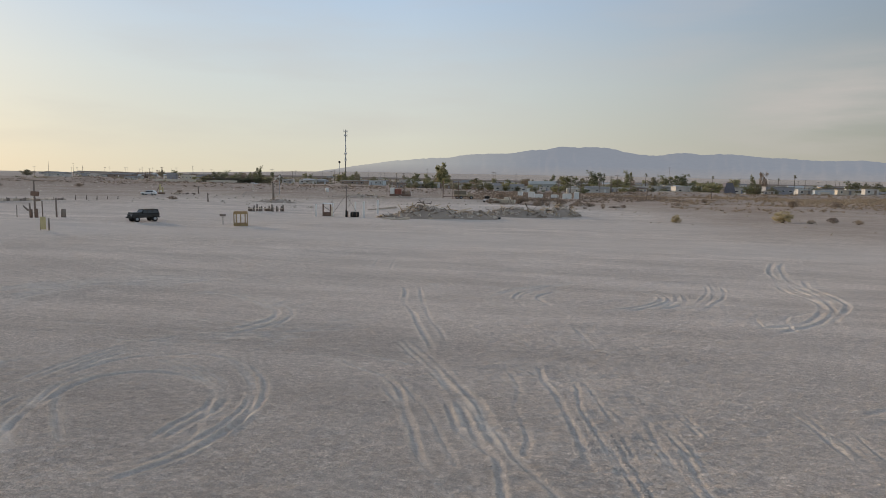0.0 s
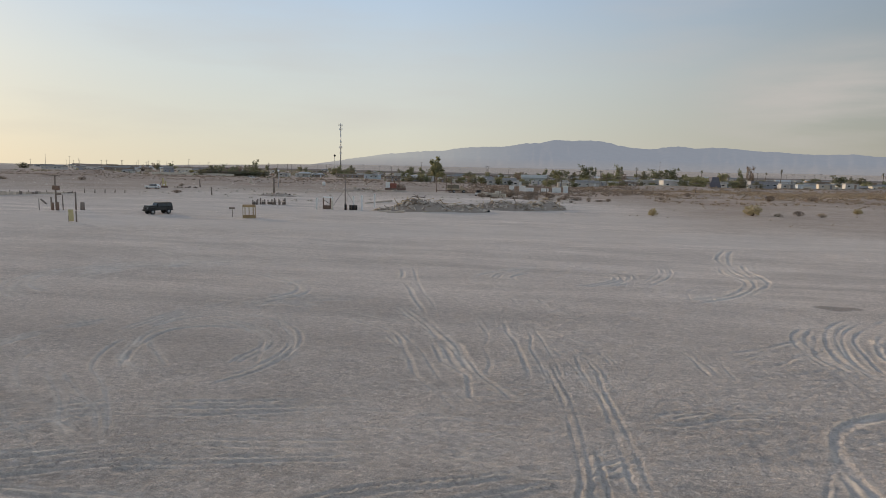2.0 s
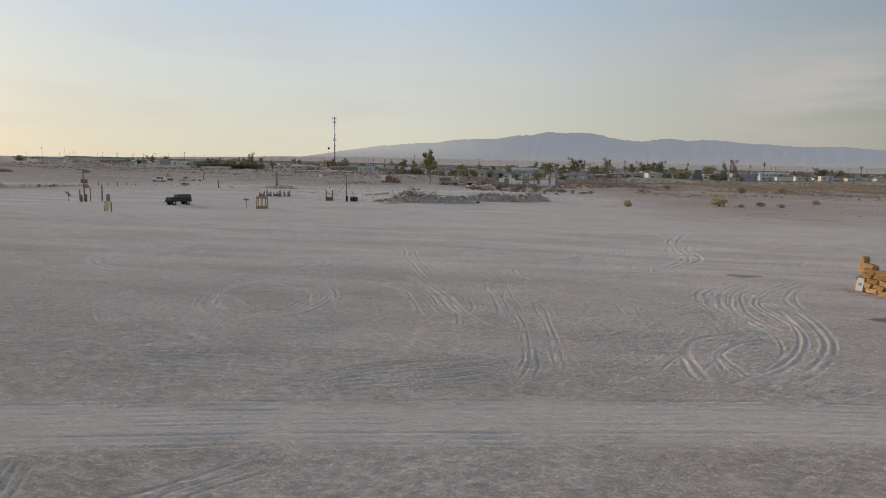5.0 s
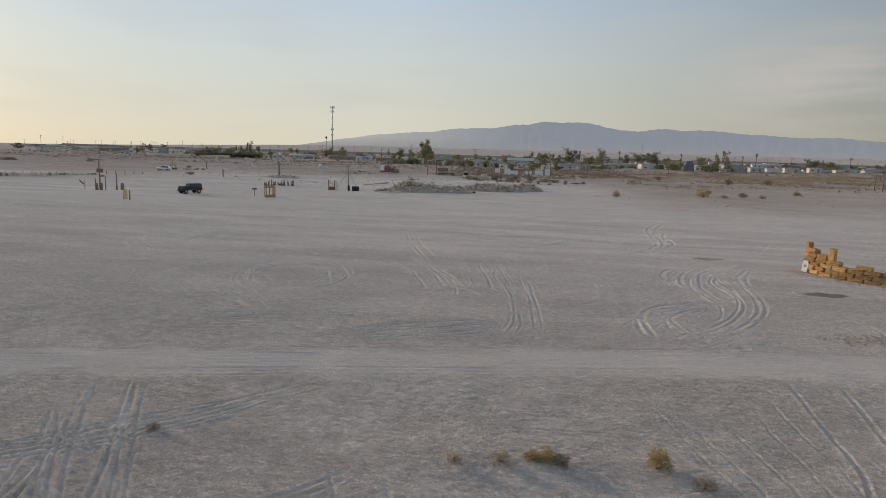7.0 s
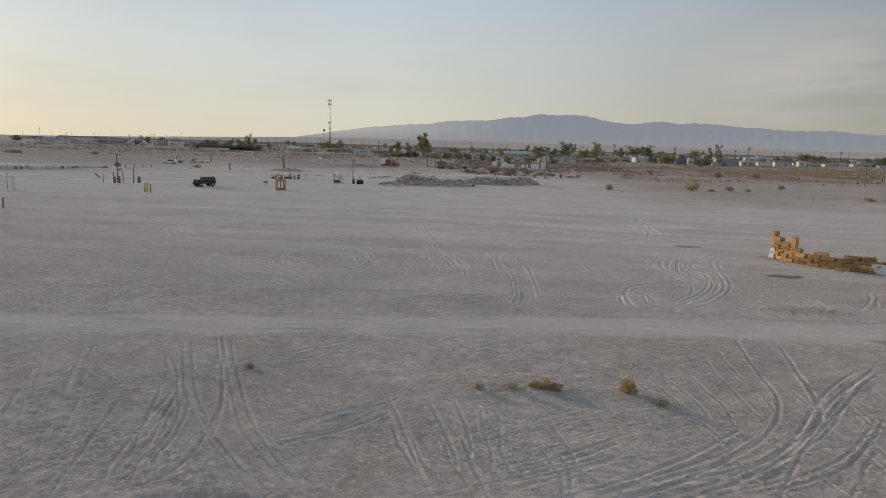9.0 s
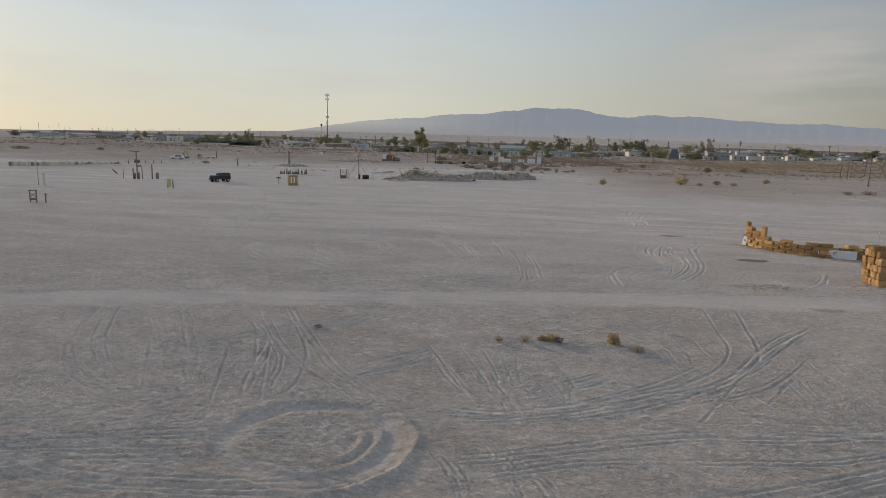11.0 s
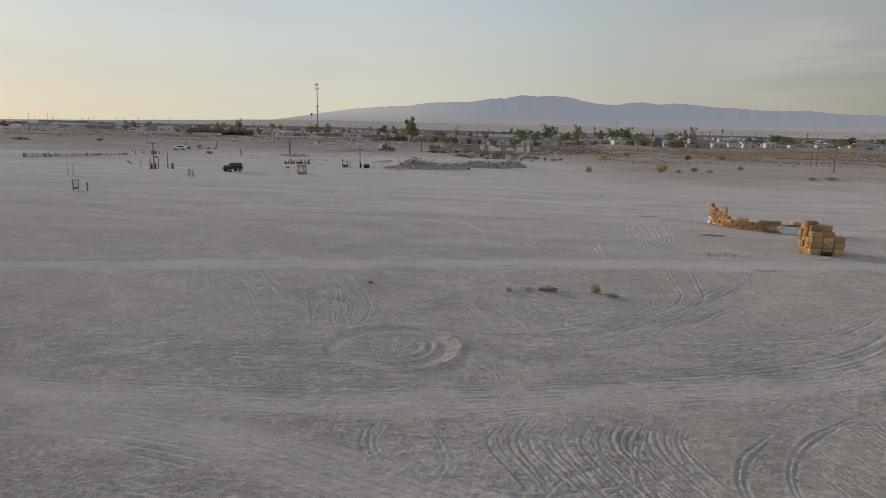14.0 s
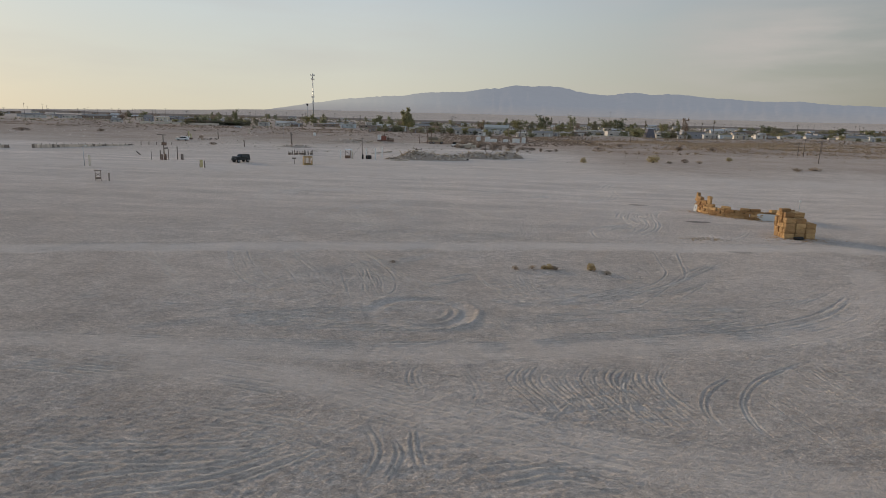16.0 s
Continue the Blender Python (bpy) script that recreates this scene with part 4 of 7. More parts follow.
for k in range(30):
    x, y, a = rng.uniform(-42, 40), 20 + 100 * rng.random() ** 1.2, rng.gauss(0.25, 0.9)
    far, turn = rng.uniform(6, 26), rng.gauss(0, 0.35)
    d0, d1 = Vector((math.cos(a), math.sin(a))), Vector((math.cos(a + turn), math.sin(a + turn)))
    for off in (-0.75, 0.75):
        s = Vector((-d0.y, d0.x)) * off
        p = Vector((x, y)) + s
        rut(p, p + d0 * far * 0.5, p + d0 * far * 0.5 + d1 * far * 0.5, 0.085, rng.uniform(0.014, 0.032))
# swept roads
dirt_road(((-34.5, 26.4), (-26.9, 26.9), (-17.9, 27.4), (-9.3, 28.3), (-2.2, 29.5), (3.8, 31.2), (10.1, 33.0), (15.5, 35.0), (20.5, 38.4), (24.8, 44.0), (28.4, 51.9)), 1.25, 0.5, 12)
dirt_road(((-16.9, 25.6), (-12.4, 25.1), (-8.2, 24.2), (-3.0, 22.3), (1.4, 20.8), (5.3, 19.9), (11.8, 19.4)), 1.5, 0.5, 12)
dirt_road(((-64.0, 40.5), (-44.0, 45.6), (-29.4, 49.5), (-25.5, 50.6), (-14.5, 53.4), (-3.1, 56.2), (10.1, 58.9), (21.6, 60.3), (38.0, 62.3), (56.0, 64.0)), 1.7, 0.72, 14)
road_band((-120, 118), (-10, 128), (90, 128), 7.0, 0.6)
road_band((-150, 170), (-60, 158), (20, 160), 8.0, 0.5)
road_band((-48, 250), (-24, 222), (-14, 200), 4.0, 0.5)
for pts, wide, deep in LINES:
    far_off = np.clip((pts[:, 1].mean() - 55) / 45, 0, 1)
    carve(pts, max(0.62 * wide, 0.052) * (1 + 0.6 * far_off), deep * (0.95 - 0.25 * far_off) * (1.3 if pts[:, 0].mean() < -9 else 1.0))
for pts, wide, deep in STREAKS:
    carve(pts, wide, deep, 0.15)
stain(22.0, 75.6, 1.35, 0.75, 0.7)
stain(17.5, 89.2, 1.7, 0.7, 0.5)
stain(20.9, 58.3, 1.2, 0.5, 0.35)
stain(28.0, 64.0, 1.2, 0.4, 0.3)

RAD = np.sqrt(PX**2 + PY**2)
# a ring dug by a spinning car: a scooped groove, a thrown-up bank outside it and scuffs within
ring_x, ring_y = PX - (-6.22), PY - 35.42
ring_r, ring_a = 1.1 * np.hypot(ring_x, ring_y * 1.12) + 0.18 * fbm(PX * 0.4, PY * 0.4, 2, 61), np.arctan2(ring_y, ring_x)
open_side = sstep(-0.75, 0.1, np.cos(ring_a - 0.9)) * 0.7 + 0.3
RING = -0.075 * np.exp(-(((ring_r - 3.15) / 0.42) ** 2)) + 0.055 * np.exp(-(((ring_r - 4.0) / 0.33) ** 2)) * open_side
for q, (rr, dd) in enumerate(((2.35, 0.06), (1.75, 0.045), (3.65, 0.05))):
    RING += -dd * np.exp(-(((ring_r - rr) / 0.16) ** 2)) * sstep(-0.2, 0.6, np.cos(ring_a + 0.7 + 0.3 * q)) + 0.6 * dd * np.exp(-(((ring_r - rr - 0.33) / 0.15) ** 2)) * sstep(-0.2, 0.6, np.cos(ring_a + 0.7))
RING *= 1.15 * np.clip(0.85 + 0.6 * fbm(PX * 0.8, PY * 0.8, 2, 63), 0.2, 1.3)
TRACK = np.maximum(TRACK, 0.7 * np.exp(-(((ring_r - 3.15) / 0.4) ** 2)))
near = sstep(260, 120, PY)
calm = 1 - 0.72 * ROAD
clods = sstep(0.05, 0.6, fbm(PX * 0.09, PY * 0.09, 3, 31) + 0.5 * sstep(21, 15, PY + 0.25 * PX))
Z = 0.10 * fbm(PX * 0.07, PY * 0.07, 3, 1) * near
Z += near * calm * (0.018 * fbm(PX * 0.5, PY * 0.9, 3, 2) + (0.012 + 0.012 * clods) * fbm(PX * 1.7, PY * 4.0, 3, 3))
Z += RUT + RING
# broken crust: lumps that stand up out of a flatter bed, thick in some places and thin in others
heaped = np.clip(0.55 + 0.55 * fbm(PX * 0.16, PY * 0.16, 3, 35) + 0.5 * sstep(21, 16, PY + 0.2 * PX), 0.1, 1.4)
lumps = 0.3 * np.clip(fbm(PX * 1.9, PY * 2.2, 2, 36) - 0.05, 0, 1) + 0.6 * np.clip(vnoise(PX * 4.8, PY * 5.4, 37) - 0.05, 0, 1) + 0.75 * np.clip(vnoise(PX * 8.2, PY * 8.9, 38), 0, 1)
Z += near * calm * (1 - 0.7 * TRACK) * heaped * 0.048 * lumps * (1 - 0.45 * sstep(58, 110, PY))
# the land falls a little towards one side and rises towards the other
Z += sstep(115, 175, PY) * (0.011 * np.clip(PX - 5, 0, 150) - 0.006 * np.clip(-PX - 30, 0, 90) * sstep(200, 165, PY))
Z -= 0.5 * np.exp(-(((PX + 50) / 14) ** 2)) * sstep(125, 160, PY) * sstep(330, 260, PY)
# low drift of sand that the small bushes hold
Z += 0.13 * np.exp(-(((PX - 2.5) / 5.5) ** 2) - ((PY - 48.2) / 1.1) ** 2)
# spoil heaps and banks between the flat and the town
Z += 3.6 * np.exp(-(((PX + 275) / 32) ** 2) - ((PY - 372) / 14) ** 2) * (1 + 0.15 * fbm(PX * 0.06, PY * 0.06, 3, 12))
Z += 2.6 * np.exp(-(((PX + 390) / 60) ** 2) - ((PY - 392) / 12) ** 2)
Z += (1.7 + 0.4 * fbm(PX * 0.02, PY * 0.02, 2, 14)) * np.exp(-(((PY - 352 - 0.08 * PX) / 9) ** 2)) * sstep(-330, -200, PX) * sstep(-10, -60, PX)
Z += (1.9 + 0.5 * fbm(PX * 0.02, PY * 0.02, 2, 15)) * np.exp(-(((PY - 348 - 0.10 * PX) / 10) ** 2)) * sstep(-10, 40, PX)
Z += 0.9 * np.exp(-(((PX + 30) / 20) ** 2) - ((PY - 196) / 11) ** 2) + 1.0 * np.exp(-(((PX + 8) / 16) ** 2) - ((PY - 196) / 9) ** 2)
Z += 1.0 * np.exp(-(((PX + 45) / 22) ** 2) - ((PY - 235) / 16) ** 2)
Z += 0.5 * sstep(180, 260, PY) * fbm(PX * 0.03, PY * 0.03, 4, 16) * sstep(900, 400, PY)
BEARING = np.degrees(np.arctan2(PX, np.maximum(PY, 1.0)))
Z += (20 - 34 * sstep(-16, -44, BEARING)) * sstep(900, 3600, RAD) + 2.5 * sstep(600, 1500, RAD) * fbm(PX * 0.004, PY * 0.004, 4, 18)
Z -= 60 * sstep(3700, 4900, RAD)
FAR = sstep(170, 260, PY + 14 * fbm(PX * 0.02, PY * 0.02, 3, 21) + 0.25 * np.clip(PX, -80, 60)) * 0.9
FAR = np.maximum(FAR, 0.8 * sstep(128, 170, PY + 8 * fbm(PX * 0.04, PY * 0.04, 3, 23)) * sstep(8, 30, PX))
FAR = np.maximum(FAR, 0.95 * sstep(198, 226, PY + 10 * fbm(PX * 0.05, PY * 0.05, 3, 22)) * sstep(18, 45, PX))
FAR = np.maximum(FAR, 0.75 * sstep(150, 185, PY) * sstep(-90, -130, PX))
FAR *= 1 - 0.5 * sstep(430, 900, RAD) * (1 + 0.5 * fbm(PX * 0.002, PY * 0.012, 4, 29))
WIND = sstep(55, 130, PY) * 0.6
PALE_HAZE = sstep(0.0, 0.9, fbm(PX * 0.012, PY * 0.045, 4, 25) + 0.5) * sstep(118, 150, PY) * sstep(215, 185, PY) * sstep(12, -6, PX) * 0.35
# middle distance painted paler: soil there looks brighter at a grazing angle
PALE_HAZE = np.maximum(PALE_HAZE, 0.95 * sstep(26, 90, PY) * sstep(235, 190, PY) * (0.7 + 0.5 * fbm(PX * 0.02, PY * 0.06, 3, 27)) * (1 - 0.8 * sstep(5, 40, PX) * sstep(100, 140, PY)))


# far plain lightened: the air's haze is put into the soil colour
PALE_HAZE = np.maximum(PALE_HAZE, 0.3 * sstep(420, 1300, RAD))
# the cross track is worn down to pale dust
sl, dist = bend_distance((-29.4, 49.5), (-3.1, 56.2), (21.6, 60.3), 4.0, 24)
PALE_HAZE[sl] = np.maximum(PALE_HAZE[sl], 0.8 * sstep(1.9, 0.7, dist + 0.4 * fbm(PX[sl] * 0.3, PY[sl] * 0.3, 3, 73)))


def ground_z(x, y):
    i, j = int(np.clip(np.searchsorted(GX, x) - 1, 0, len(GX) - 2)), int(np.clip(np.searchsorted(GY, y) - 1, 0, len(GY) - 2))
    fx, fy = (x - GX[i]) / (GX[i + 1] - GX[i]), (y - GY[j]) / (GY[j + 1] - GY[j])
    return float((Z[j, i] * (1 - fx) + Z[j, i + 1] * fx) * (1 - fy) + (Z[j + 1, i] * (1 - fx) + Z[j + 1, i + 1] * fx) * fy)


def sheet(name, xs, ys, zs, material, layers=()):
    ny, nx = xs.shape
    me = bpy.data.meshes.new(name)
    me.vertices.add(nx * ny)
    me.vertices.foreach_set("co", np.stack([xs, ys, zs], -1).astype(np.float32).ravel())
    k = (np.arange(ny - 1)[:, None] * nx + np.arange(nx - 1)).ravel()
    loops = np.stack([k, k + 1, k + nx + 1, k + nx], -1).astype(np.int32)
    me.loops.add(loops.size)
    me.loops.foreach_set("vertex_index", loops.ravel())
    me.polygons.add(len(loops))
    me.polygons.foreach_set("loop_start", np.arange(0, loops.size, 4, dtype=np.int32))
    me.update(calc_edges=True)
    for lname, v in layers:
        at = me.attributes.new(lname, "FLOAT", "POINT")
        at.data.foreach_set("value", v.astype(np.float32).ravel())
    me.shade_smooth()
    me.materials.append(material)
    return new(name, me)


tagged(sheet("ground", PX, PY, Z, SOIL, (("road", ROAD), ("stain", STAIN), ("pale_haze", PALE_HAZE), ("far_soil", FAR), ("track", TRACK), ("sunlit_dust_edge", CREST), ("wind_smoothed", WIND))),
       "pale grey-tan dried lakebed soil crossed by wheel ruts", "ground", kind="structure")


def ground_zs(x, y):
    """Heights of the sheet at many places at once."""
    i, j = np.clip(np.searchsorted(GX, x) - 1, 0, len(GX) - 2), np.clip(np.searchsorted(GY, y) - 1, 0, len(GY) - 2)
    fx, fy = (x - GX[i]) / (GX[i + 1] - GX[i]), (y - GY[j]) / (GY[j + 1] - GY[j])
    z = (Z[j, i] * (1 - fx) + Z[j, i + 1] * fx) * (1 - fy) + (Z[j + 1, i] * (1 - fx) + Z[j + 1, i + 1] * fx) * fy
    return z, np.maximum(ROAD[j, i], TRACK[j, i] * 0.8)


def crust_clods(n, seed):
    """The crust's loose flakes and clods on the near flat, thickest along the ruts' thrown-up edges, past counting."""
    r = np.random.default_rng(seed)
    y = 13 + 60 * r.random(n) ** 1.15
    x = 3 + (r.random(n) - 0.5) * (34 + 0.65 * y)
    ex, ey = [x], [y]
    for pts, wide, deep in LINES:
        if deep < 0.02 or pts[:, 1].min() > 62:
            continue
        m = int(len(pts) * 5.0 * deep / 0.04)
        k = r.integers(1, len(pts), m)
        d = pts[k] - pts[k - 1]
        d /= np.linalg.norm(d, axis=1)[:, None] + 1e-9
        o = np.where(r.random(m) < 0.5, -1, 1) * max(0.62 * wide, 0.052) * r.normal(1.75, 0.38, m)
        ex.append(pts[k, 0] - d[:, 1] * o)
        ey.append(pts[k, 1] + d[:, 0] * o)
    x, y = np.concatenate(ex), np.concatenate(ey)
    n = len(x)
    z, worn = ground_zs(x, y)
    keep = (r.random(n) > worn * 1.3) & (fbm(x * 0.14, y * 0.5, 3, 33) + 0.75 * r.random(n) > 0.05)
    x, y, z = x[keep], y[keep], z[keep]
    m = len(x)
    size = 0.024 + 0.05 * r.random(m) ** 2.5
    a0, flat = r.random(m) * 6.283, 0.2 + 0.28 * r.random(m)
    co = np.zeros((m, 5, 3))
    for k in range(4):
        a, q = a0 + k * 1.5708 + 0.5 * (r.random(m) - 0.5), size * (0.7 + 0.6 * r.random(m))
        co[:, k] = np.stack([x + q * 1.4 * np.cos(a), y + q * np.sin(a), z - 0.012], -1)
    co[:, 4] = np.stack([x + 0.3 * size * (r.random(m) - 0.5), y + 0.3 * size * (r.random(m) - 0.5), z + size * flat], -1)
    base = (np.arange(m) * 5)[:, None, None]
    tri = base + np.array([[0, 1, 4], [1, 2, 4], [2, 3, 4], [3, 0, 4]])[None]
    me = bpy.data.meshes.new("crust_clods")
    me.vertices.add(m * 5)
    me.vertices.foreach_set("co", co.astype(np.float32).ravel())
    me.loops.add(m * 12)
    me.loops.foreach_set("vertex_index", tri.astype(np.int32).ravel())
    me.polygons.add(m * 4)
    me.polygons.foreach_set("loop_start", np.arange(0, m * 12, 3, dtype=np.int32))
    me.update(calc_edges=True)
    me.shade_smooth()
    me.materials.append(SOIL)
    return tagged(new("crust_clods", me), "small pale clods of broken soil crust strewn over the flat", "clods", kind="stuff")


crust_clods(75000, 3)


# ---- far ranges ----
def range_of_hills(name, radius, az0, az1, bumps, base, foot, rough, material, label, seed):
    """A range on the horizon: a sum of broad humps over the bearing, with eroded flanks."""
    az = np.linspace(az0, az1, 700)
    rows = np.linspace(0, 1, 28)
    A, Rr = np.meshgrid(az, rows)
    crest = sum(h * np.exp(-(((A - c) / w) ** 2)) for c, w, h in bumps) + base
    crest = crest + rough * fbm(A * 0.9, A * 0 + seed, 5, seed) * sstep(0.2, 1.2, crest) + 0.03 * fbm(A * 3.0, A * 0 + 3 * seed, 4, seed + 9) * sstep(0.2, 1.0, crest)
    gully = 1 - 0.55 * (1 - Rr) * (0.5 + 0.5 * fbm(A * 1.6 + 0.6 * Rr, Rr * 2.5, 4, seed + 3)) * sstep(0.02, 0.3, Rr)
    height = radius * np.tan(np.radians(np.clip(crest, 0.02, 9))) * Rr**1.5 * gully + 12 - 44 * sstep(-14, -26, A)
    rad = radius - 900 * (1 - Rr)
    x, y = rad * np.sin(np.radians(A)), rad * np.cos(np.radians(A))
    z = np.where(Rr == 0, foot, height)
    ob = sheet(name, x, y, z, material)
    return tagged(ob, label, "mountains", kind="structure")


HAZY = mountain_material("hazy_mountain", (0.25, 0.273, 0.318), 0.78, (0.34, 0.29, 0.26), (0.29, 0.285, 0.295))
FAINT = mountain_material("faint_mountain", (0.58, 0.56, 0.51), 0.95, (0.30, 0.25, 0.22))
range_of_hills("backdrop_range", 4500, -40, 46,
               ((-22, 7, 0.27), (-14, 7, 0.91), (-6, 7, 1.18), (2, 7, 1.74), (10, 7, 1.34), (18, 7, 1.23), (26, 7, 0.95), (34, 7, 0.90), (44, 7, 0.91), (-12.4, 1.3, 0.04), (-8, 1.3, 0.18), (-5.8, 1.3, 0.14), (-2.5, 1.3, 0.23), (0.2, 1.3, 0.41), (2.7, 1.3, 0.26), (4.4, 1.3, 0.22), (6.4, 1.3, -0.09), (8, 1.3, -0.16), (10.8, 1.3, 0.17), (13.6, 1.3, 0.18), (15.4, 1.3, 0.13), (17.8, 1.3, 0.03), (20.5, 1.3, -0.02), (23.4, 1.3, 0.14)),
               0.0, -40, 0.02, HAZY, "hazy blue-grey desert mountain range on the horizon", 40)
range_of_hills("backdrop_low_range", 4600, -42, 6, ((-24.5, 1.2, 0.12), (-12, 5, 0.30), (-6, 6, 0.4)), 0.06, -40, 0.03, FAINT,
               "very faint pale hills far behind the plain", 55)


# ---- straw bale walls ----
def bale_mesh(seed):
    """A slumped straw bale, 1.12 x 0.40 x 0.56, with bulging sides and two twine grooves."""
    r = random.Random(seed)
    bm = bmesh.new()
    bmesh.ops.create_cube(bm, size=1.0)
    bmesh.ops.subdivide_edges(bm, edges=bm.edges[:], cuts=3, use_grid_fill=True)
    for v in bm.verts:
        x, y, z = v.co
        edge = sum(abs(abs(c) - 0.5) < 1e-4 for c in (x, y, z))
        k = {1: 1.0, 2: 0.955, 3: 0.91}.get(edge, 1.0)
        groove = 0.03 if abs(abs(x) - 0.25) < 0.01 else 0.0
        v.co = (1.10 * x * k + r.gauss(0, 0.024), 0.395 * y * (k - groove) + r.gauss(0, 0.022), 0.545 * z * (k - groove) + r.gauss(0, 0.022))
    me = bpy.data.meshes.new("bale")
    bm.to_mesh(me)
    bm.free()
    me.materials.append(BALE)
    return me


BALES = [bale_mesh(s) for s in range(7)]
brng = random.Random(12)


def bale(parent, x, y, z, rx=0.0, ry=0.0, rz=0.0):
    ob = new("bale", brng.choice(BALES))
    ob.parent = parent
    ob.matrix_local = pose(x + brng.gauss(0, 0.025), y + brng.gauss(0, 0.025), z, rx + brng.gauss(0, 1.5), ry + brng.gauss(0, 1.5), rz + brng.gauss(0, 3.5))
    return ob


wall = thing("straw_bale_wall", 31.2, 85.7, 0.02, 0, "curved wall of stacked golden straw bales with a ragged top", "straw wall")
RW = 6.6
for course in range(4):
    z = 0.20 + 0.39 * course
    for k in range(13):
        ang = 184 + 9.8 * k + (4.9 if course % 2 else 0)
        if course == 3 and k in (3, 5, 8, 10):
            continue
        if course == 3 and k == 12 or (course == 2 and k == 12):
            continue
        bale(wall, RW * math.cos(radians(ang)), RW * math.sin(radians(ang)), z, 90, 0, ang + 90)
for ang, z, up in ((183, 1.76, 0), (191, 1.76, 0), (199, 1.76, 0), (183, 2.30, 1), (189, 2.14, 0), (206, 2.12, 1)):
    bale(wall, RW * math.cos(radians(ang)), RW * math.sin(radians(ang)), z, 90 if not up else 0, 90 if up else 0, ang + 90)

wall.scale = (1.0, 1.0, 0.88)
block = thing("straw_bale_block", 28.1, 66.6, 0.02, 9, "stepped stack of golden straw bales, lit on one end", "straw stack")
for course in range(5):
    z = 0.28 + 0.545 * course
    cols = (3, 3, 2.5, 2, 1.6)[course]
    n = int(math.ceil(cols))
    for k in range(n):
        x = 0.56 + 1.13 * k + (0.0 if course % 2 == 0 else 0.02)
        if x > cols * 1.13 + 0.3:
            continue
        for row in range(5):
            if course == 4 and row == 0 and k == 0:
                continue
            if course == 4 and row in (0, 4) and k == 1:
                continue
            if course == 3 and row in (0, 1) and k == 2:
                continue
            bale(block, x, 0.21 + 0.42 * row, z)
bale(block, 0.5, 1.3, 2.88, 90, 0, 5)

panel = thing("white_board", 31.1, 78.7, 0.02, -14, "plain white rectangular board standing against the straw wall", "board")
box_part("face", WHITE, panel, 2.35, 0.05, 0.86, bevel=0.01)
for sx in (-0.9, 0.9):
    box_part("prop", TIMBER, panel, 0.05, 0.5, 0.05, sx, 0.27, 0.3, -35)
card = thing("leaning_sign", 24.15, 84.9, 0.02, -55, "small white sign leaning on the end of the straw wall", "sign")
card.scale = (0.8, 0.8, 0.8)
box_part("board", WHITE, card, 0.6, 0.04, 1.2, 0, 0, 0, -12, 0, 0, 0.008)
box_part("mark", SLATE, card, 0.26, 0.006, 0.28, 0, 0.065, 0.5, -12)
bag = thing("rubbish_bag", 29.5, 66.3, 0.0, 20, "crumpled black rubbish bag lying beside the straw stack", "bag")
bm = bmesh.new()
bmesh.ops.create_icosphere(bm, subdivisions=3, radius=0.5)
for v in bm.verts:
    q = 1 + 0.30 * noise.noise(v.co * 3.1) + 0.12 * noise.noise(v.co * 8)
    v.co = Vector((v.co.x * 1.25 * q, v.co.y * 0.7 * q, max(-0.02, 0.42 * (v.co.z * q + 0.42))))
part("sack", bm, DARK, bag)
wp = thing("marker_pole", 38.0, 86.0, 0, 0, "thin pole with a white tip behind the straw stack", "pole")
rod_part("shaft", STEEL, wp, (0, 0, -0.1), (0, 0, 1.75), 0.035, 0.03)
box_part("tip", WHITE, wp, 0.2, 0.2, 0.22, 0, 0, 1.7, bevel=0.04)


# ---- plants ----
def leaf_cloud(n, shape, size, seed, droop=0.0):
    """A crown of many small leaf blades; shape gives each clump's centre and reach."""
    r = random.Random(seed)
    verts, faces = [], []
    for k in range(n):
        c, reach = shape(r)
        d = Vector((r.gauss(0, 1), r.gauss(0, 1), r.gauss(0, 0.8)))
        d.normalize()
        p = c + d * reach * (r.random() ** 0.45)
        u = Vector((r.gauss(0, 1), r.gauss(0, 1), r.gauss(0, 0.6) - droop))
        u.normalize()
        w = u.cross(Vector((r.gauss(0, 1), r.gauss(0, 1), r.gauss(0, 1))))
        if w.length < 1e-3:
            continue
        w.normalize()
        s = size * r.uniform(0.6, 1.4)
        i = len(verts)
        verts += [p - u * s, p + w * s * 0.45, p + u * s, p - w * s * 0.45]
        faces.append((i, i + 1, i + 2, i + 3))
    me = bpy.data.meshes.new("crown")
    me.from_pydata([tuple(v) for v in verts], [], faces)
    return me


def tree_prototype(seed, leaves, label, slim=1.0, count=1150):
    """A unit tree, 1 m high and about 0.9 m across: trunk, limbs and a crown of clumps with gaps."""
    r = random.Random(seed)
    root = thing("tree", 0, 0, -500, 0, label, "tree", "town trees")
    bm = bmesh.new()
    add_rod(bm, (0, 0, -0.03), (0.01, 0.0, 0.30), 0.030, 0.020)
    clumps = []
    for k in range(24):
        a, h = r.uniform(0, 2 * math.pi), r.uniform(0.10, 0.88)
        rad = 0.42 * slim * math.sqrt(max(0.08, 1 - ((h - 0.48) / 0.50) ** 2)) * r.uniform(0.25, 1.05)
        c = Vector((rad * math.cos(a), rad * math.sin(a), h))
        clumps.append((c, r.uniform(0.12, 0.20)))
        if k % 2:
            add_rod(bm, (0.01, 0, r.uniform(0.10, 0.28)), c, 0.011, 0.004, 5)
    part("trunk", bm, BARK, root)
    me = leaf_cloud(int(count * 0.62), lambda q: q.choice(clumps), 0.058, seed + 1)
    me.materials.append(leaves)
    new("crown", me).parent = root
    return root


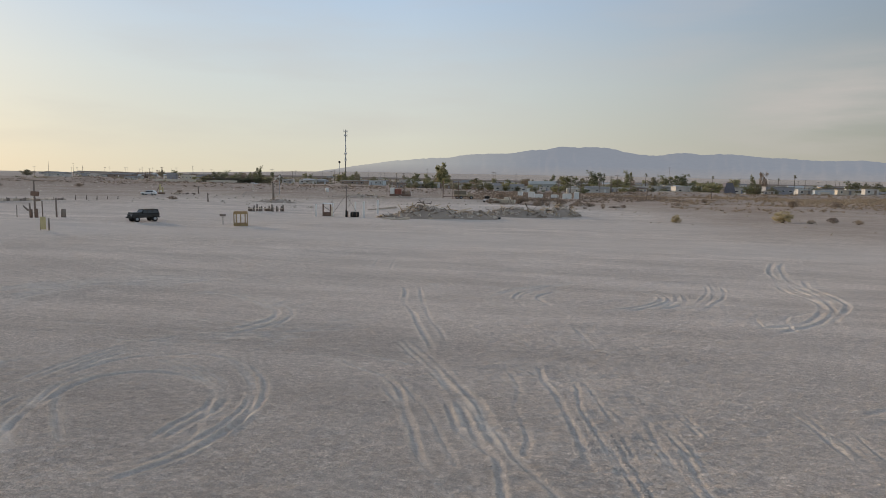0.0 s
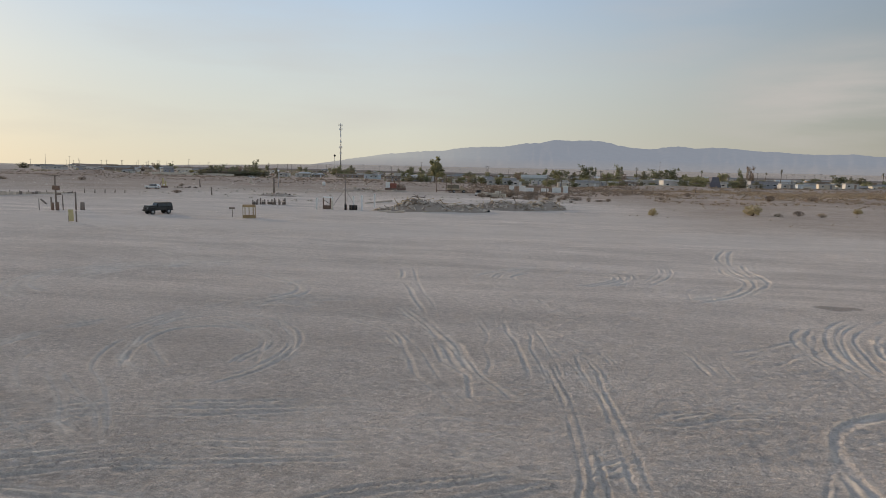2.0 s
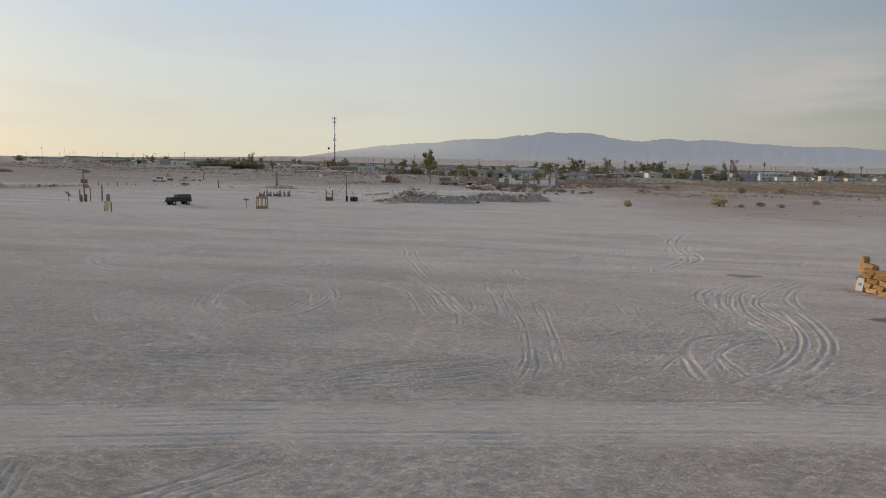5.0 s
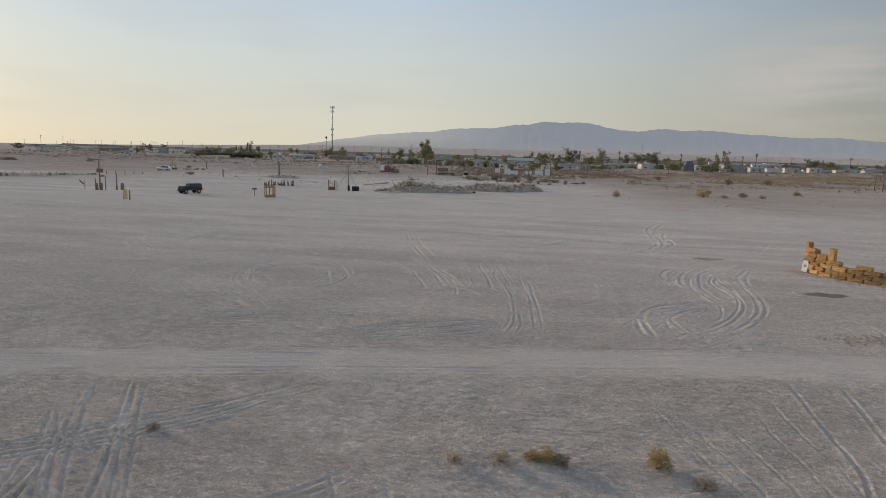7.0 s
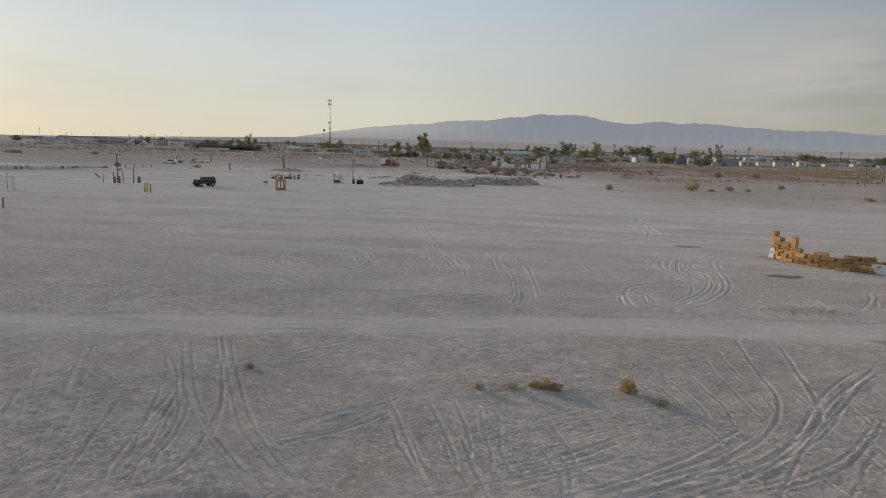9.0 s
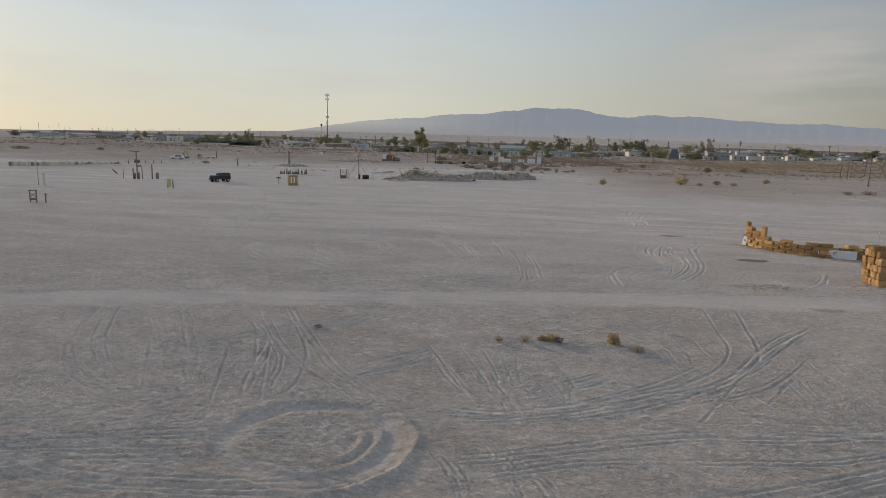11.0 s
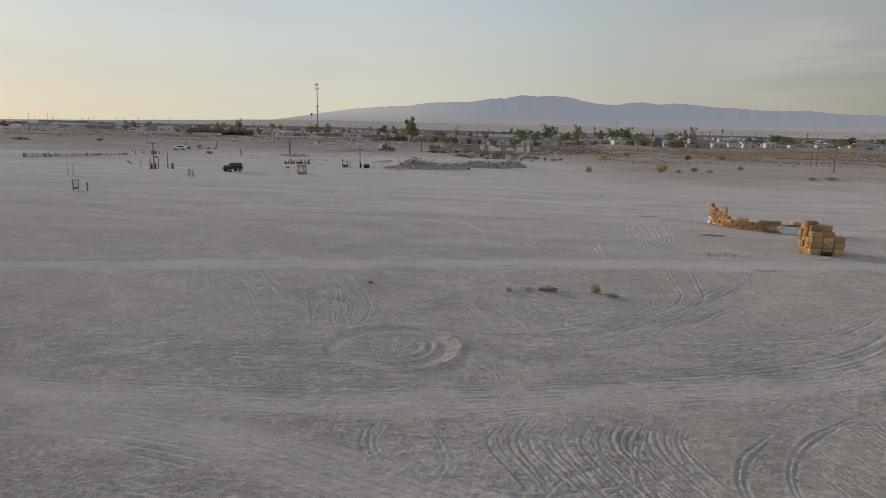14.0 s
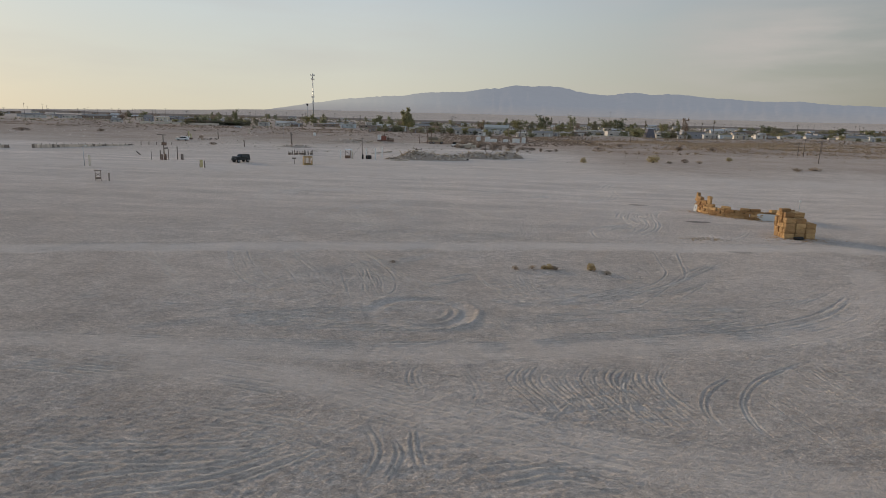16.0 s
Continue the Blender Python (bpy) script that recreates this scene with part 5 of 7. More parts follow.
def palm_prototype(seed):
    r = random.Random(seed)
    root = thing("palm_tree", 0, 0, -500, 0, "tall thin fan palm with a small ragged crown", "palm", "town palms")
    bm = bmesh.new()
    add_rod(bm, (0, 0, -0.03), (0.01, 0, 0.82), 0.022, 0.014)
    part("trunk", bm, BARK, root)
    bm = bmesh.new()
    for k in range(34):
        a, up = r.uniform(0, 6.283), r.uniform(-0.9, 1.2)
        d = Vector((math.cos(a) * math.cos(up), math.sin(a) * math.cos(up), math.sin(up)))
        s = Vector((-math.sin(a), math.cos(a), 0)) * 0.016
        p0 = Vector((0.01, 0, 0.83))
        p1 = p0 + d * 0.10
        p2 = p1 + d * 0.06 - Vector((0, 0, 0.03))
        q = [bm.verts.new(v) for v in (p0 - s * 0.2, p1 - s, p2, p1 + s, p0 + s * 0.2)]
        bm.faces.new(q)
    part("fronds", bm, LEAF_O, root)
    return root


PROTO = {
    "g": tree_prototype(11, LEAF_G, "green broadleaf tree among the houses"),
    "G": tree_prototype(12, LEAF_Y, "tall green-gold tree standing over the houses", 1.05, 3600),
    "y": tree_prototype(13, LEAF_Y, "yellow-green bushy tree among the houses"),
    "o": tree_prototype(14, LEAF_O, "dusty olive tree among the houses"),
    "b": tree_prototype(15, LEAF_B, "bare brown leafless tree among the houses"),
    "p": palm_prototype(16),
}


def tree(x, y, high, wide, kind):
    r = random.Random(int(x * 7 + y * 13))
    s = copy_thing(PROTO[kind], pose(x, y, ground_z(x, y) - 0.02, 0, 0, r.uniform(0, 360)))
    w = wide / 0.85 if kind != "p" else high
    s.scale = (w, w, high * 1.03)
    return s


def bush_prototype(seed, leaves, label, cat="bush", ball=False):
    r = random.Random(seed)
    root = thing("bush", 0, 0, -500, 0, label, cat, "desert bushes")
    bm = bmesh.new()
    tips = []
    for k in range(26):
        a, up = r.uniform(0, 6.283), r.uniform(0.15, 1.45)
        ln = r.uniform(0.35, 0.55)
        tip = Vector((math.cos(a) * math.cos(up), math.sin(a) * math.cos(up), math.sin(up) * 1.35)) * ln * (0.7 if ball else 1.0)
        add_rod(bm, (0, 0, -0.02), tip * 0.8, 0.008, 0.003, 4)
        tips += [(tip * r.uniform(0.8, 1.0), r.uniform(0.06, 0.12)), (tip * r.uniform(0.4, 0.8), r.uniform(0.10, 0.18))]
    tips = tips[::3]
    for k in range(46):
        a, q = r.uniform(0, 6.283), math.sqrt(r.random()) * 0.42
        tips.append((Vector((q * math.cos(a), q * math.sin(a), 0.05 + 0.62 * r.random() ** 0.7 * math.sqrt(1 - (q / 0.5) ** 2))), r.uniform(0.05, 0.12)))
    if ball:
        tips = []
        for k in range(90):
            d = Vector((r.gauss(0, 1), r.gauss(0, 1), r.gauss(0, 1)))
            d.normalize()
            c = d * 0.40 * r.random() ** 0.4
            tips.append((Vector((c.x, c.y, 0.03 + 1.45 * abs(c.z))), r.uniform(0.05, 0.10)))
    part("twig_frame", bm, BARK, root)
    me = leaf_cloud(5200 if ball else 3000, lambda q: q.choice(tips), 0.020 if ball else 0.024, seed + 1)
    me.transform(Matrix.Translation((0, 0, 0.06)))
    me.materials.append(leaves)
    new("foliage", me).parent = root
    return root


BUSH = {
    "o": bush_prototype(21, BRUSH_O, "rounded golden-olive desert bush on the open flat", ball=True),
    "O": bush_prototype(25, GOLD, "dense ball-shaped golden tumbleweed bush on the open flat", ball=True),
    "d": bush_prototype(22, DRY, "dry tan desert bush on the open flat"),
    "b": bush_prototype(23, LEAF_B, "dead brown thorny bush on the open flat"),
    "y": bush_prototype(24, LEAF_Y, "yellow-green desert bush on the open flat"),
}


def bush(x, y, wide, high, kind):
    r = random.Random(int(x * 31 + y * 17))
    s = copy_thing(BUSH[kind], pose(x, y, ground_z(x, y) - 0.01, 0, 0, r.uniform(0, 360)))
    s.scale = (wide, wide, high / 0.75)
    return s


# the few on the near flat
bush(2.45, 48.1, 0.85, 0.46, "O")
bush(2.05, 48.0, 0.7, 0.34, "O")
bush(2.9, 47.9, 0.6, 0.34, "b")
bush(5.75, 48.3, 1.0, 0.72, "O")
bush(-0.3, 47.4, 0.55, 0.36, "d")
bush(1.05, 47.7, 0.7, 0.35, "d")
bush(6.9, 47.5, 0.8, 0.35, "d")
bush(-10.2, 47.4, 0.5, 0.22, "b")
# the larger ones beside the banks
bush(18.9, 170, 2.3, 1.8, "o")
bush(38.9, 177, 4.7, 2.5, "o")
bush(42.6, 174, 1.8, 0.8, "d")
bush(47.8, 178.5, 2.3, 1.1, "b")
bush(51.0, 176, 2.0, 0.9, "d")
bush(63.5, 190, 2.4, 1.4, "o")
bush(69.5, 159.5, 3.0, 0.8, "d")
bush(74.5, 161, 3.4, 0.9, "d")
bush(-229, 268, 8.0, 1.7, "b")
bush(-193, 273, 4.0, 1.4, "b")
bush(-102, 201, 3.0, 0.9, "b")
bush(-128, 243, 2.2, 1.0, "b")
bush(61, 236, 3.0, 1.8, "b")
bush(76, 246, 3.0, 1.6, "b")
bush(44, 262, 2.6, 1.5, "b")
bush(33, 246, 2.4, 1.0, "b")
# brush grown up round the stranded boat
bush(-12.5, 233, 7.0, 2.4, "b")
bush(-18.5, 235, 4.5, 2.6, "b")
bush(-6.5, 232, 6.0, 1.9, "b")
bush(-1.0, 236, 4.0, 1.6, "b")
for k in range(16):
    bush(-20 + 2.3 * k + 0.9 * math.sin(5.1 * k), 222 + 7 * math.sin(2.7 * k), 2.6 + 1.3 * math.sin(3.3 * k), 1.0 + 0.5 * math.cos(4.3 * k), "b")


def scrub(name, n, where, size, material, label, seed):
    """Low brush nobody could count: tufts of blades in one mesh."""
    r = random.Random(seed)
    verts, faces = [], []
    for k in range(n):
        x, y = where(r)
        z = ground_z(x, y)
        s = size * r.uniform(0.5, 1.5)
        for b in range(9):
            a, lean = r.uniform(0, 6.283), r.uniform(0.2, 1.0)
            base = Vector((x + r.gauss(0, 0.3) * s, y + r.gauss(0, 0.3) * s, z - 0.03))
            tip = base + Vector((math.cos(a) * lean, math.sin(a) * lean, r.uniform(0.3, 0.8))) * s
            side = Vector((-math.sin(a), math.cos(a), 0)) * s * 0.22
            i = len(verts)
            verts += [tuple(base - side), tuple(base + side), tuple(tip + side * 0.5), tuple(tip - side * 0.5)]
            faces.append((i, i + 1, i + 2, i + 3))
    me = bpy.data.meshes.new(name)
    me.from_pydata(verts, [], faces)
    me.materials.append(material)
    return tagged(new(name, me), label, "scrub", kind="stuff")


def strip(x0, x1, y0, y1, skew=0.0, pw=1.0, clumped=0.0):
    """Picks places on a strip of land; clumped: how far they keep together."""
    def pick(r):
        for _ in range(8):
            x = x0 + (x1 - x0) * r.random()
            y = y0 + (y1 - y0) * r.random() ** pw + skew * x
            if r.random() > clumped or float(fbm(np.array([x * 0.035]), np.array([y * 0.09]), 3, 81)[0]) > 0.15:
                break
        return x, y
    return pick


def round_bales(r):
    if r.random() < 0.6:
        a = radians(r.uniform(180, 300))
        q = 6.6 + abs(r.gauss(0.1, 0.8))
        return 31.2 + q * math.cos(a), 85.7 + q * math.sin(a)
    return r.gauss(29.6, 1.7), 67.0 - abs(r.gauss(0, 0.9))


def weed_patch(r):
    a, q = r.uniform(0, 6.283), math.sqrt(r.random())
    return 19.0 + 2.3 * q * math.cos(a) + r.gauss(0, 0.3), 64.3 + 0.8 * q * math.sin(a) + r.gauss(0, 0.25)


scrub("weed_patch", 120, weed_patch, 0.11, DRY, "flat patch of dry golden weeds on the open soil", 58)
scrub("straw_litter", 700, round_bales, 0.09, BALE, "loose golden straw trodden out round the bales", 50)
scrub("dry_brush", 9000, strip(30, 300, 206, 335, 0.06, 0.7, 0.85), 0.40, TAWNY, "dry tan brush covering the rough ground before the town", 51)
scrub("dry_brush_dense", 5500, strip(60, 330, 250, 330, 0.08, 1.0, 0.8), 0.62, TAWNY, "dense dry tan brush before the houses", 59)
scrub("dry_brush_bank", 2600, strip(10, 330, 326, 356, 0.10, 1.0, 0.6), 0.55, TAWNY, "dry tan brush along the earth bank", 52)
scrub("dark_brush_bank", 2600, strip(-40, 40, 262, 380, 0.0), 0.55, LEAF_B, "dead brown brush on the bank behind the boat", 53)
scrub("dark_brush_left", 3200, strip(-330, -20, 320, 430, 0.0), 0.55, LEAF_B, "dead brown brush along the edge of the town", 54)
scrub("sparse_weeds", 300, strip(10, 150, 150, 235), 0.2, DRY, "sparse dry weeds on the flat", 55)
def stones(name, n, where, size, label, seed):
    """Loose stones and broken bits, far too many to count, in one mesh."""
    r = random.Random(seed)
    verts, faces = [], []
    for k in range(n):
        x, y = where(r)
        z = ground_z(x, y)
        s = size * (0.35 + r.random() ** 3 * 1.6)
        i = len(verts)
        top = (x + r.gauss(0, 0.2) * s, y + r.gauss(0, 0.2) * s, z + s * r.uniform(0.35, 0.8))
        ring = []
        for q in range(5):
            a = 1.2566 * q + r.gauss(0, 0.25)
            ring.append((x + s * r.uniform(0.5, 1.1) * math.cos(a), y + s * r.uniform(0.5, 1.1) * math.sin(a), z - 0.03))
        verts += [top, *ring]
        faces += [(i, i + 1 + q, i + 1 + (q + 1) % 5) for q in range(5)]
    me = bpy.data.meshes.new(name)
    me.from_pydata(verts, [], faces)
    me.materials.append(CONCRETE)
    return tagged(new(name, me), label, "stones", kind="stuff")


stones("loose_stones", 1500, strip(-115, 6, 186, 335), 0.36, "loose broken stones and bits of concrete on the rough ground", 71)
stones("loose_stones_bank", 500, strip(-260, -60, 230, 345), 0.40, "loose stones on the spoil banks", 72)
stones("small_stones", 420, strip(-45, 45, 14, 120), 0.045, "small pale stones and clods on the flat", 73)
scrub("town_scrub_green", 2200, strip(-420, 420, 395, 980, 0.0, 0.8), 1.5, LEAF_O, "dusty shrubs scattered between the houses", 56)
scrub("town_scrub_brown", 3600, strip(-420, 420, 370, 980, 0.0, 0.8), 1.0, LEAF_B, "brown weeds and brush between the houses", 57)


# ---- town ----
HUES = {"pale blue": BLUE, "brown": BROWN, "slate": SLATE, "white": DUSTY, "cream": CREAM, "green": SAGE}


def house(x, y, wide, high, hue):
    """A low house or trailer with roof, door and windows on its front; the pale tops seen from above are its roof."""
    r = random.Random(int(x * 3 + y * 5))
    high = max(2.4, high)
    deep = min(9.0, max(3.4, wide * 0.6))
    pitched = hue == "green" or (wide > 7 and r.random() < 0.45)
    z = ground_z(x, y)
    kindname = "house" if pitched or wide > 14 else "trailer"
    h = thing(kindname, x, y + deep / 2, z - 0.15, r.uniform(-9, 9),
              f"{hue} low {kindname} with a {'gabled' if pitched else 'flat pale'} roof", kindname)
    wall_h = high * (0.68 if pitched else 0.86) + 0.15
    bm = bmesh.new()
    add_box(bm, wide, deep, wall_h, bevel=0.03)
    part("wall", bm, HUES[hue], h)
    bm = bmesh.new()
    if pitched:
        rh, ov = high - wall_h + 0.15, 0.35
        v = [bm.verts.new(p) for p in ((-wide / 2 - ov, -deep / 2 - ov, wall_h - 0.1), (wide / 2 + ov, -deep / 2 - ov, wall_h - 0.1),
                                       (wide / 2 + ov, deep / 2 + ov, wall_h - 0.1), (-wide / 2 - ov, deep / 2 + ov, wall_h - 0.1),
                                       (-wide / 2 - ov, 0, wall_h + rh), (wide / 2 + ov, 0, wall_h + rh))]
        for f in ((0, 1, 5, 4), (2, 3, 4, 5), (0, 4, 3), (1, 2, 5), (3, 2, 1, 0)):
            bm.faces.new([v[i] for i in f])
        part("roof", bm, ROOF_GREEN if hue == "green" else r.choice((ROOF_DARK, ROOF_LIGHT)), h)
    else:
        add_box(bm, wide + 0.5, deep + 0.5, 0.22, 0, 0, wall_h + 0.003, bevel=0.04)
        part("roof", bm, ROOF_LIGHT if hue in ("white", "cream", "pale blue") else r.choice((ROOF_DARK, ROOF_LIGHT)), h)
    n = max(2, int(wide / 3.4))
    door_at = r.randrange(n)
    for k in range(n):
        u = -wide / 2 + wide * (k + 0.5) / n
        if k == door_at:
            d = box_part("door", r.choice((BROWN, SLATE, WHITE)), h, 0.95, 0.06, 2.0, u, -deep / 2 - 0.02, 0.15)
        else:
            wide_w = r.choice((0.8, 1.2, 1.7))
            wn_ = box_part("window", WHITE, h, wide_w, 0.06, 0.9, u, -deep / 2 - 0.01, wall_h * 0.42)
            pn = box_part("pane", GLASS, wn_, wide_w - 0.2, 0.02, 0.7, u, -deep / 2 - 0.045, wall_h * 0.42 + 0.1)
    if r.random() < 0.4 and wide > 6:
        aw = wide * 0.5
        box_part("awning", ROOF_LIGHT, h, aw, 2.2, 0.08, wide * 0.2, -deep / 2 - 1.15, wall_h * 0.9)
        for sx in (-0.45, 0.45):
            rod_part("awning_post", WHITE, h, (wide * 0.2 + sx * aw, -deep / 2 - 2.1, 0.0), (wide * 0.2 + sx * aw, -deep / 2 - 2.1, wall_h * 0.9), 0.05, n=6)
    return h


def pole(x, y, high, arms=1):
    p = thing("utility_pole", x, y, ground_z(x, y), (x * 7) % 40 - 20, "weathered wooden utility pole with a crossarm" if arms else "bare weathered wooden pole",
              "utility pole", "utility poles")
    rod_part("shaft", TIMBER, p, (0, 0, -0.4), (0, 0, high), 0.15, 0.10)
    if arms:
        box_part("crossarm", TIMBER, p, 2.3, 0.12, 0.14, 0, 0.1, high - 0.55)
        for sx in (-1.0, -0.45, 0.45, 1.0):
            rod_part("insulator", STEEL, p, (sx, 0.1, high - 0.41), (sx, 0.1, high - 0.22), 0.05, 0.03, 6)
    return p


house(-125, 463, 10.4, 3.5, 'pale blue')
house(-114, 486, 16.3, 2.3, 'brown')
house(-84, 417, 10.0, 3.1, 'slate')
house(-76, 420, 6.2, 3.9, 'white')
house(-29, 399, 16.4, 4.0, 'white')
house(-12, 462, 17.6, 5.6, 'green')
house(8, 390, 10.6, 2.8, 'cream')
house(19, 394, 12.4, 3.5, 'white')
house(31, 399, 11.4, 2.9, 'white')
house(42, 403, 9.4, 3.2, 'brown')
house(54, 407, 10.2, 4.0, 'white')
house(64, 389, 13.1, 4.5, 'white')
house(114, 407, 13.6, 4.6, 'slate')
house(129, 423, 6.7, 3.7, 'cream')
house(132, 393, 11.6, 3.1, 'pale blue')
house(163, 448, 11.6, 2.7, 'white')
house(156, 392, 11.2, 2.4, 'slate')
house(192, 414, 12.1, 3.5, 'white')
house(207, 400, 14.6, 4.3, 'cream')
house(230, 417, 12.4, 3.5, 'white')
house(-431, 516, 18.4, 4.1, 'white')
house(-405, 532, 14.1, 3.1, 'white')
house(-389, 543, 25.5, 4.2, 'brown')
house(-375, 551, 10.8, 3.2, 'white')
house(-322, 521, 7.1, 5.5, 'slate')
house(-279, 492, 6.6, 2.8, 'brown')
house(-181, 475, 12.1, 3.1, 'white')
house(-171, 479, 7.7, 2.7, 'brown')
house(-433, 550, 9.8, 3.3, 'cream')
house(-326, 549, 10.6, 4.2, 'cream')
house(-151, 489, 18.3, 3.2, 'brown')
house(107, 427, 8.3, 3.8, 'slate')
tree(-239, 446, 7.3, 8.6, 'o')
tree(-232, 450, 8.2, 10.3, 'g')
tree(-224, 454, 7.4, 8.7, 'g')
tree(-215, 458, 6.6, 7.0, 'o')
tree(-208, 461, 6.1, 6.1, 'o')
tree(-228, 495, 12.7, 5.7, 'g')
tree(-200, 592, 7.8, 8.3, 'y')
tree(-195, 595, 9.5, 5.6, 'g')
tree(-185, 601, 10.1, 8.4, 'o')
tree(-169, 683, 10.2, 5.1, 'p')
tree(-143, 660, 9.8, 11.6, 'g')
tree(-126, 635, 9.4, 8.2, 'g')
tree(-107, 584, 7.6, 8.6, 'g')
tree(-82, 482, 16.9, 11.1, 'G')
tree(-77, 467, 6.9, 7.3, 'y')
tree(-66, 455, 3.8, 11.7, 'b')
tree(-28, 573, 7.3, 5.2, 'y')
tree(-6, 560, 10.6, 6.1, 'g')
tree(5, 543, 10.3, 13.7, 'y')
tree(16, 548, 7.9, 6.9, 'o')
tree(26, 553, 13.4, 13.9, 'g')
tree(34, 557, 12.0, 5.0, 'p')
tree(34, 451, 8.1, 8.1, 'y')
tree(48, 522, 13.6, 7.5, 'g')
tree(68, 573, 12.8, 4.6, 'p')
tree(88, 606, 11.3, 15.1, 'g')
tree(75, 576, 9.2, 9.2, 'o')
tree(99, 588, 12.0, 14.6, 'g')
tree(77, 405, 6.8, 13.6, 'y')
tree(114, 552, 11.2, 3.4, 'p')
tree(126, 538, 9.5, 7.6, 'y')
tree(93, 380, 6.0, 7.3, 'o')
tree(134, 524, 11.9, 4.6, 'g')
tree(131, 490, 14.2, 5.6, 'b')
tree(168, 576, 10.1, 3.5, 'p')
tree(166, 537, 12.6, 3.7, 'p')
tree(245, 632, 8.7, 16.4, 'g')
tree(206, 505, 7.4, 12.2, 'o')
tree(213, 493, 11.0, 3.4, 'p')
tree(217, 495, 5.9, 6.4, 'y')
tree(317, 642, 7.7, 15.3, 'g')
tree(278, 518, 7.9, 7.9, 'y')
tree(-490, 548, 5.5, 12.0, 'o')
tree(-267, 474, 3.7, 10.1, 'y')
tree(-387, 621, 7.8, 9.6, 'g')
tree(190, 547, 5.7, 7.6, 'o')
tree(275, 583, 6.0, 7.0, 'o')
pole(-508.8, 576.6, 8.6)
pole(-433.8, 514.2, 12.8)
pole(-482.3, 596.4, 12.4)
pole(-456.5, 572.0, 8.5)
pole(-452.5, 574.8, 9.1)
pole(-416.7, 560.3, 9.3)
pole(-402.7, 569.7, 9.5)
pole(-374.2, 552.2, 8.6)
pole(-359.1, 561.8, 10.4)
pole(-318.2, 523.1, 10.1)
pole(-336.8, 576.1, 11.7)
pole(-293.9, 537.3, 9.8)
pole(-233.1, 572.8, 9.8)
pole(-46.2, 480.3, 11.4)
pole(-41.6, 449.0, 10.7)
pole(-32.0, 505.3, 10.6)
pole(-1.9, 241.7, 7.0)
pole(6.1, 284.5, 6.9)
pole(17.4, 353.7, 8.0)
pole(23.5, 365.0, 8.9)
pole(26.6, 397.1, 8.6)
pole(27.5, 376.2, 9.8)
pole(34.4, 378.7, 9.8)
pole(28.1, 274.2, 4.4)
pole(56.3, 305.9, 4.3)
pole(97.8, 220.6, 6.1)
pole(87.2, 187.1, 6.4)
pole(114.9, 245.0, 5.0)
pole(98.9, 227.2, 4.7)
pole(175.3, 349.4, 8.0)
pole(96.4, 635.6, 18.6)
pole(202.5, 591.3, 7.7)
pole(211.2, 575.0, 7.5)
pole(-133.1, 570.4, 9.5)
pole(-176.0, 606.1, 11.3)
pole(160.8, 572.7, 9.0)
pole(191.0, 586.2, 8.7)
pole(234.0, 584.9, 8.6)
pole(288.2, 553.3, 10.3)
pole(-166.0, 611.9, 9.1)
pole(-104.5, 534.4, 13.3)
# more houses, trees and poles deeper in the town
trng = random.Random(77)
for k in range(70):
    y = 500 + 430 * trng.random() ** 0.9
    x = y * math.tan(radians(trng.uniform(-41, 31)))
    house(x, y, trng.uniform(7, 15), trng.uniform(2.8, 4.2), trng.choice(("white", "white", "cream", "brown", "slate", "pale blue", "brown")))
for k in range(95):
    y = 470 + 430 * trng.random()
    x = y * math.tan(radians(trng.uniform(-34, 31)))
    tree(x, y, trng.uniform(4, 8), trng.uniform(4, 8), trng.choice("gggyyoob"))
for k in range(58):
    y = 380 + 480 * trng.random()
    x = y * math.tan(radians(trng.uniform(-42, 31)))
    pole(x, y, trng.uniform(8.5, 10.5))

for k in range(90):
    y = 415 + 330 * trng.random()
    x = y * math.tan(radians(trng.uniform(-13, 31)))
    house(x, y, trng.uniform(4, 11), trng.uniform(2.4, 3.4), trng.choice(("white", "white", "white", "cream", "slate", "brown", "pale blue")))
for k in range(26):
    y = 430 + 260 * trng.random()
    x = y * math.tan(radians(trng.uniform(-42, -14)))
    house(x, y, trng.uniform(4, 11), trng.uniform(2.4, 3.2), trng.choice(("white", "white", "cream", "slate", "brown")))

# small sheds and trailers crowding the edge of town
for k in range(64):
    x = 372 * math.tan(radians(trng.uniform(-14, 31)))
    y = 388 - 30 * min(1.0, max(0.0, (x - 60) / 60)) + 95 * trng.random()
    house(x, y, trng.uniform(3, 7), trng.uniform(2.4, 2.8), trng.choice(("white", "white", "white", "cream", "brown")))

for k in range(84):
    y = 366 + 130 * trng.random()
    x = y * math.tan(radians(trng.uniform(-13, 31)))
    tree(x, y, trng.uniform(2.6, 4.6), trng.uniform(3.5, 6.5), trng.choice("gyyooob"))

# row of dense shrubs before the left part of town
for k in range(22):
    x = -243 + 2.1 * k
    tree(x, 441 + 0.55 * k + trng.gauss(0, 2), trng.uniform(3.2, 5.0), trng.uniform(5, 8), trng.choice("goooyb"))
for k in range(40):
    y = 395 + 60 * trng.random()
    x = y * math.tan(radians(trng.uniform(-12, 29)))
    tree(x, y, trng.uniform(2.5, 5.5), trng.uniform(3, 6), trng.choice("ggyyyoo"))

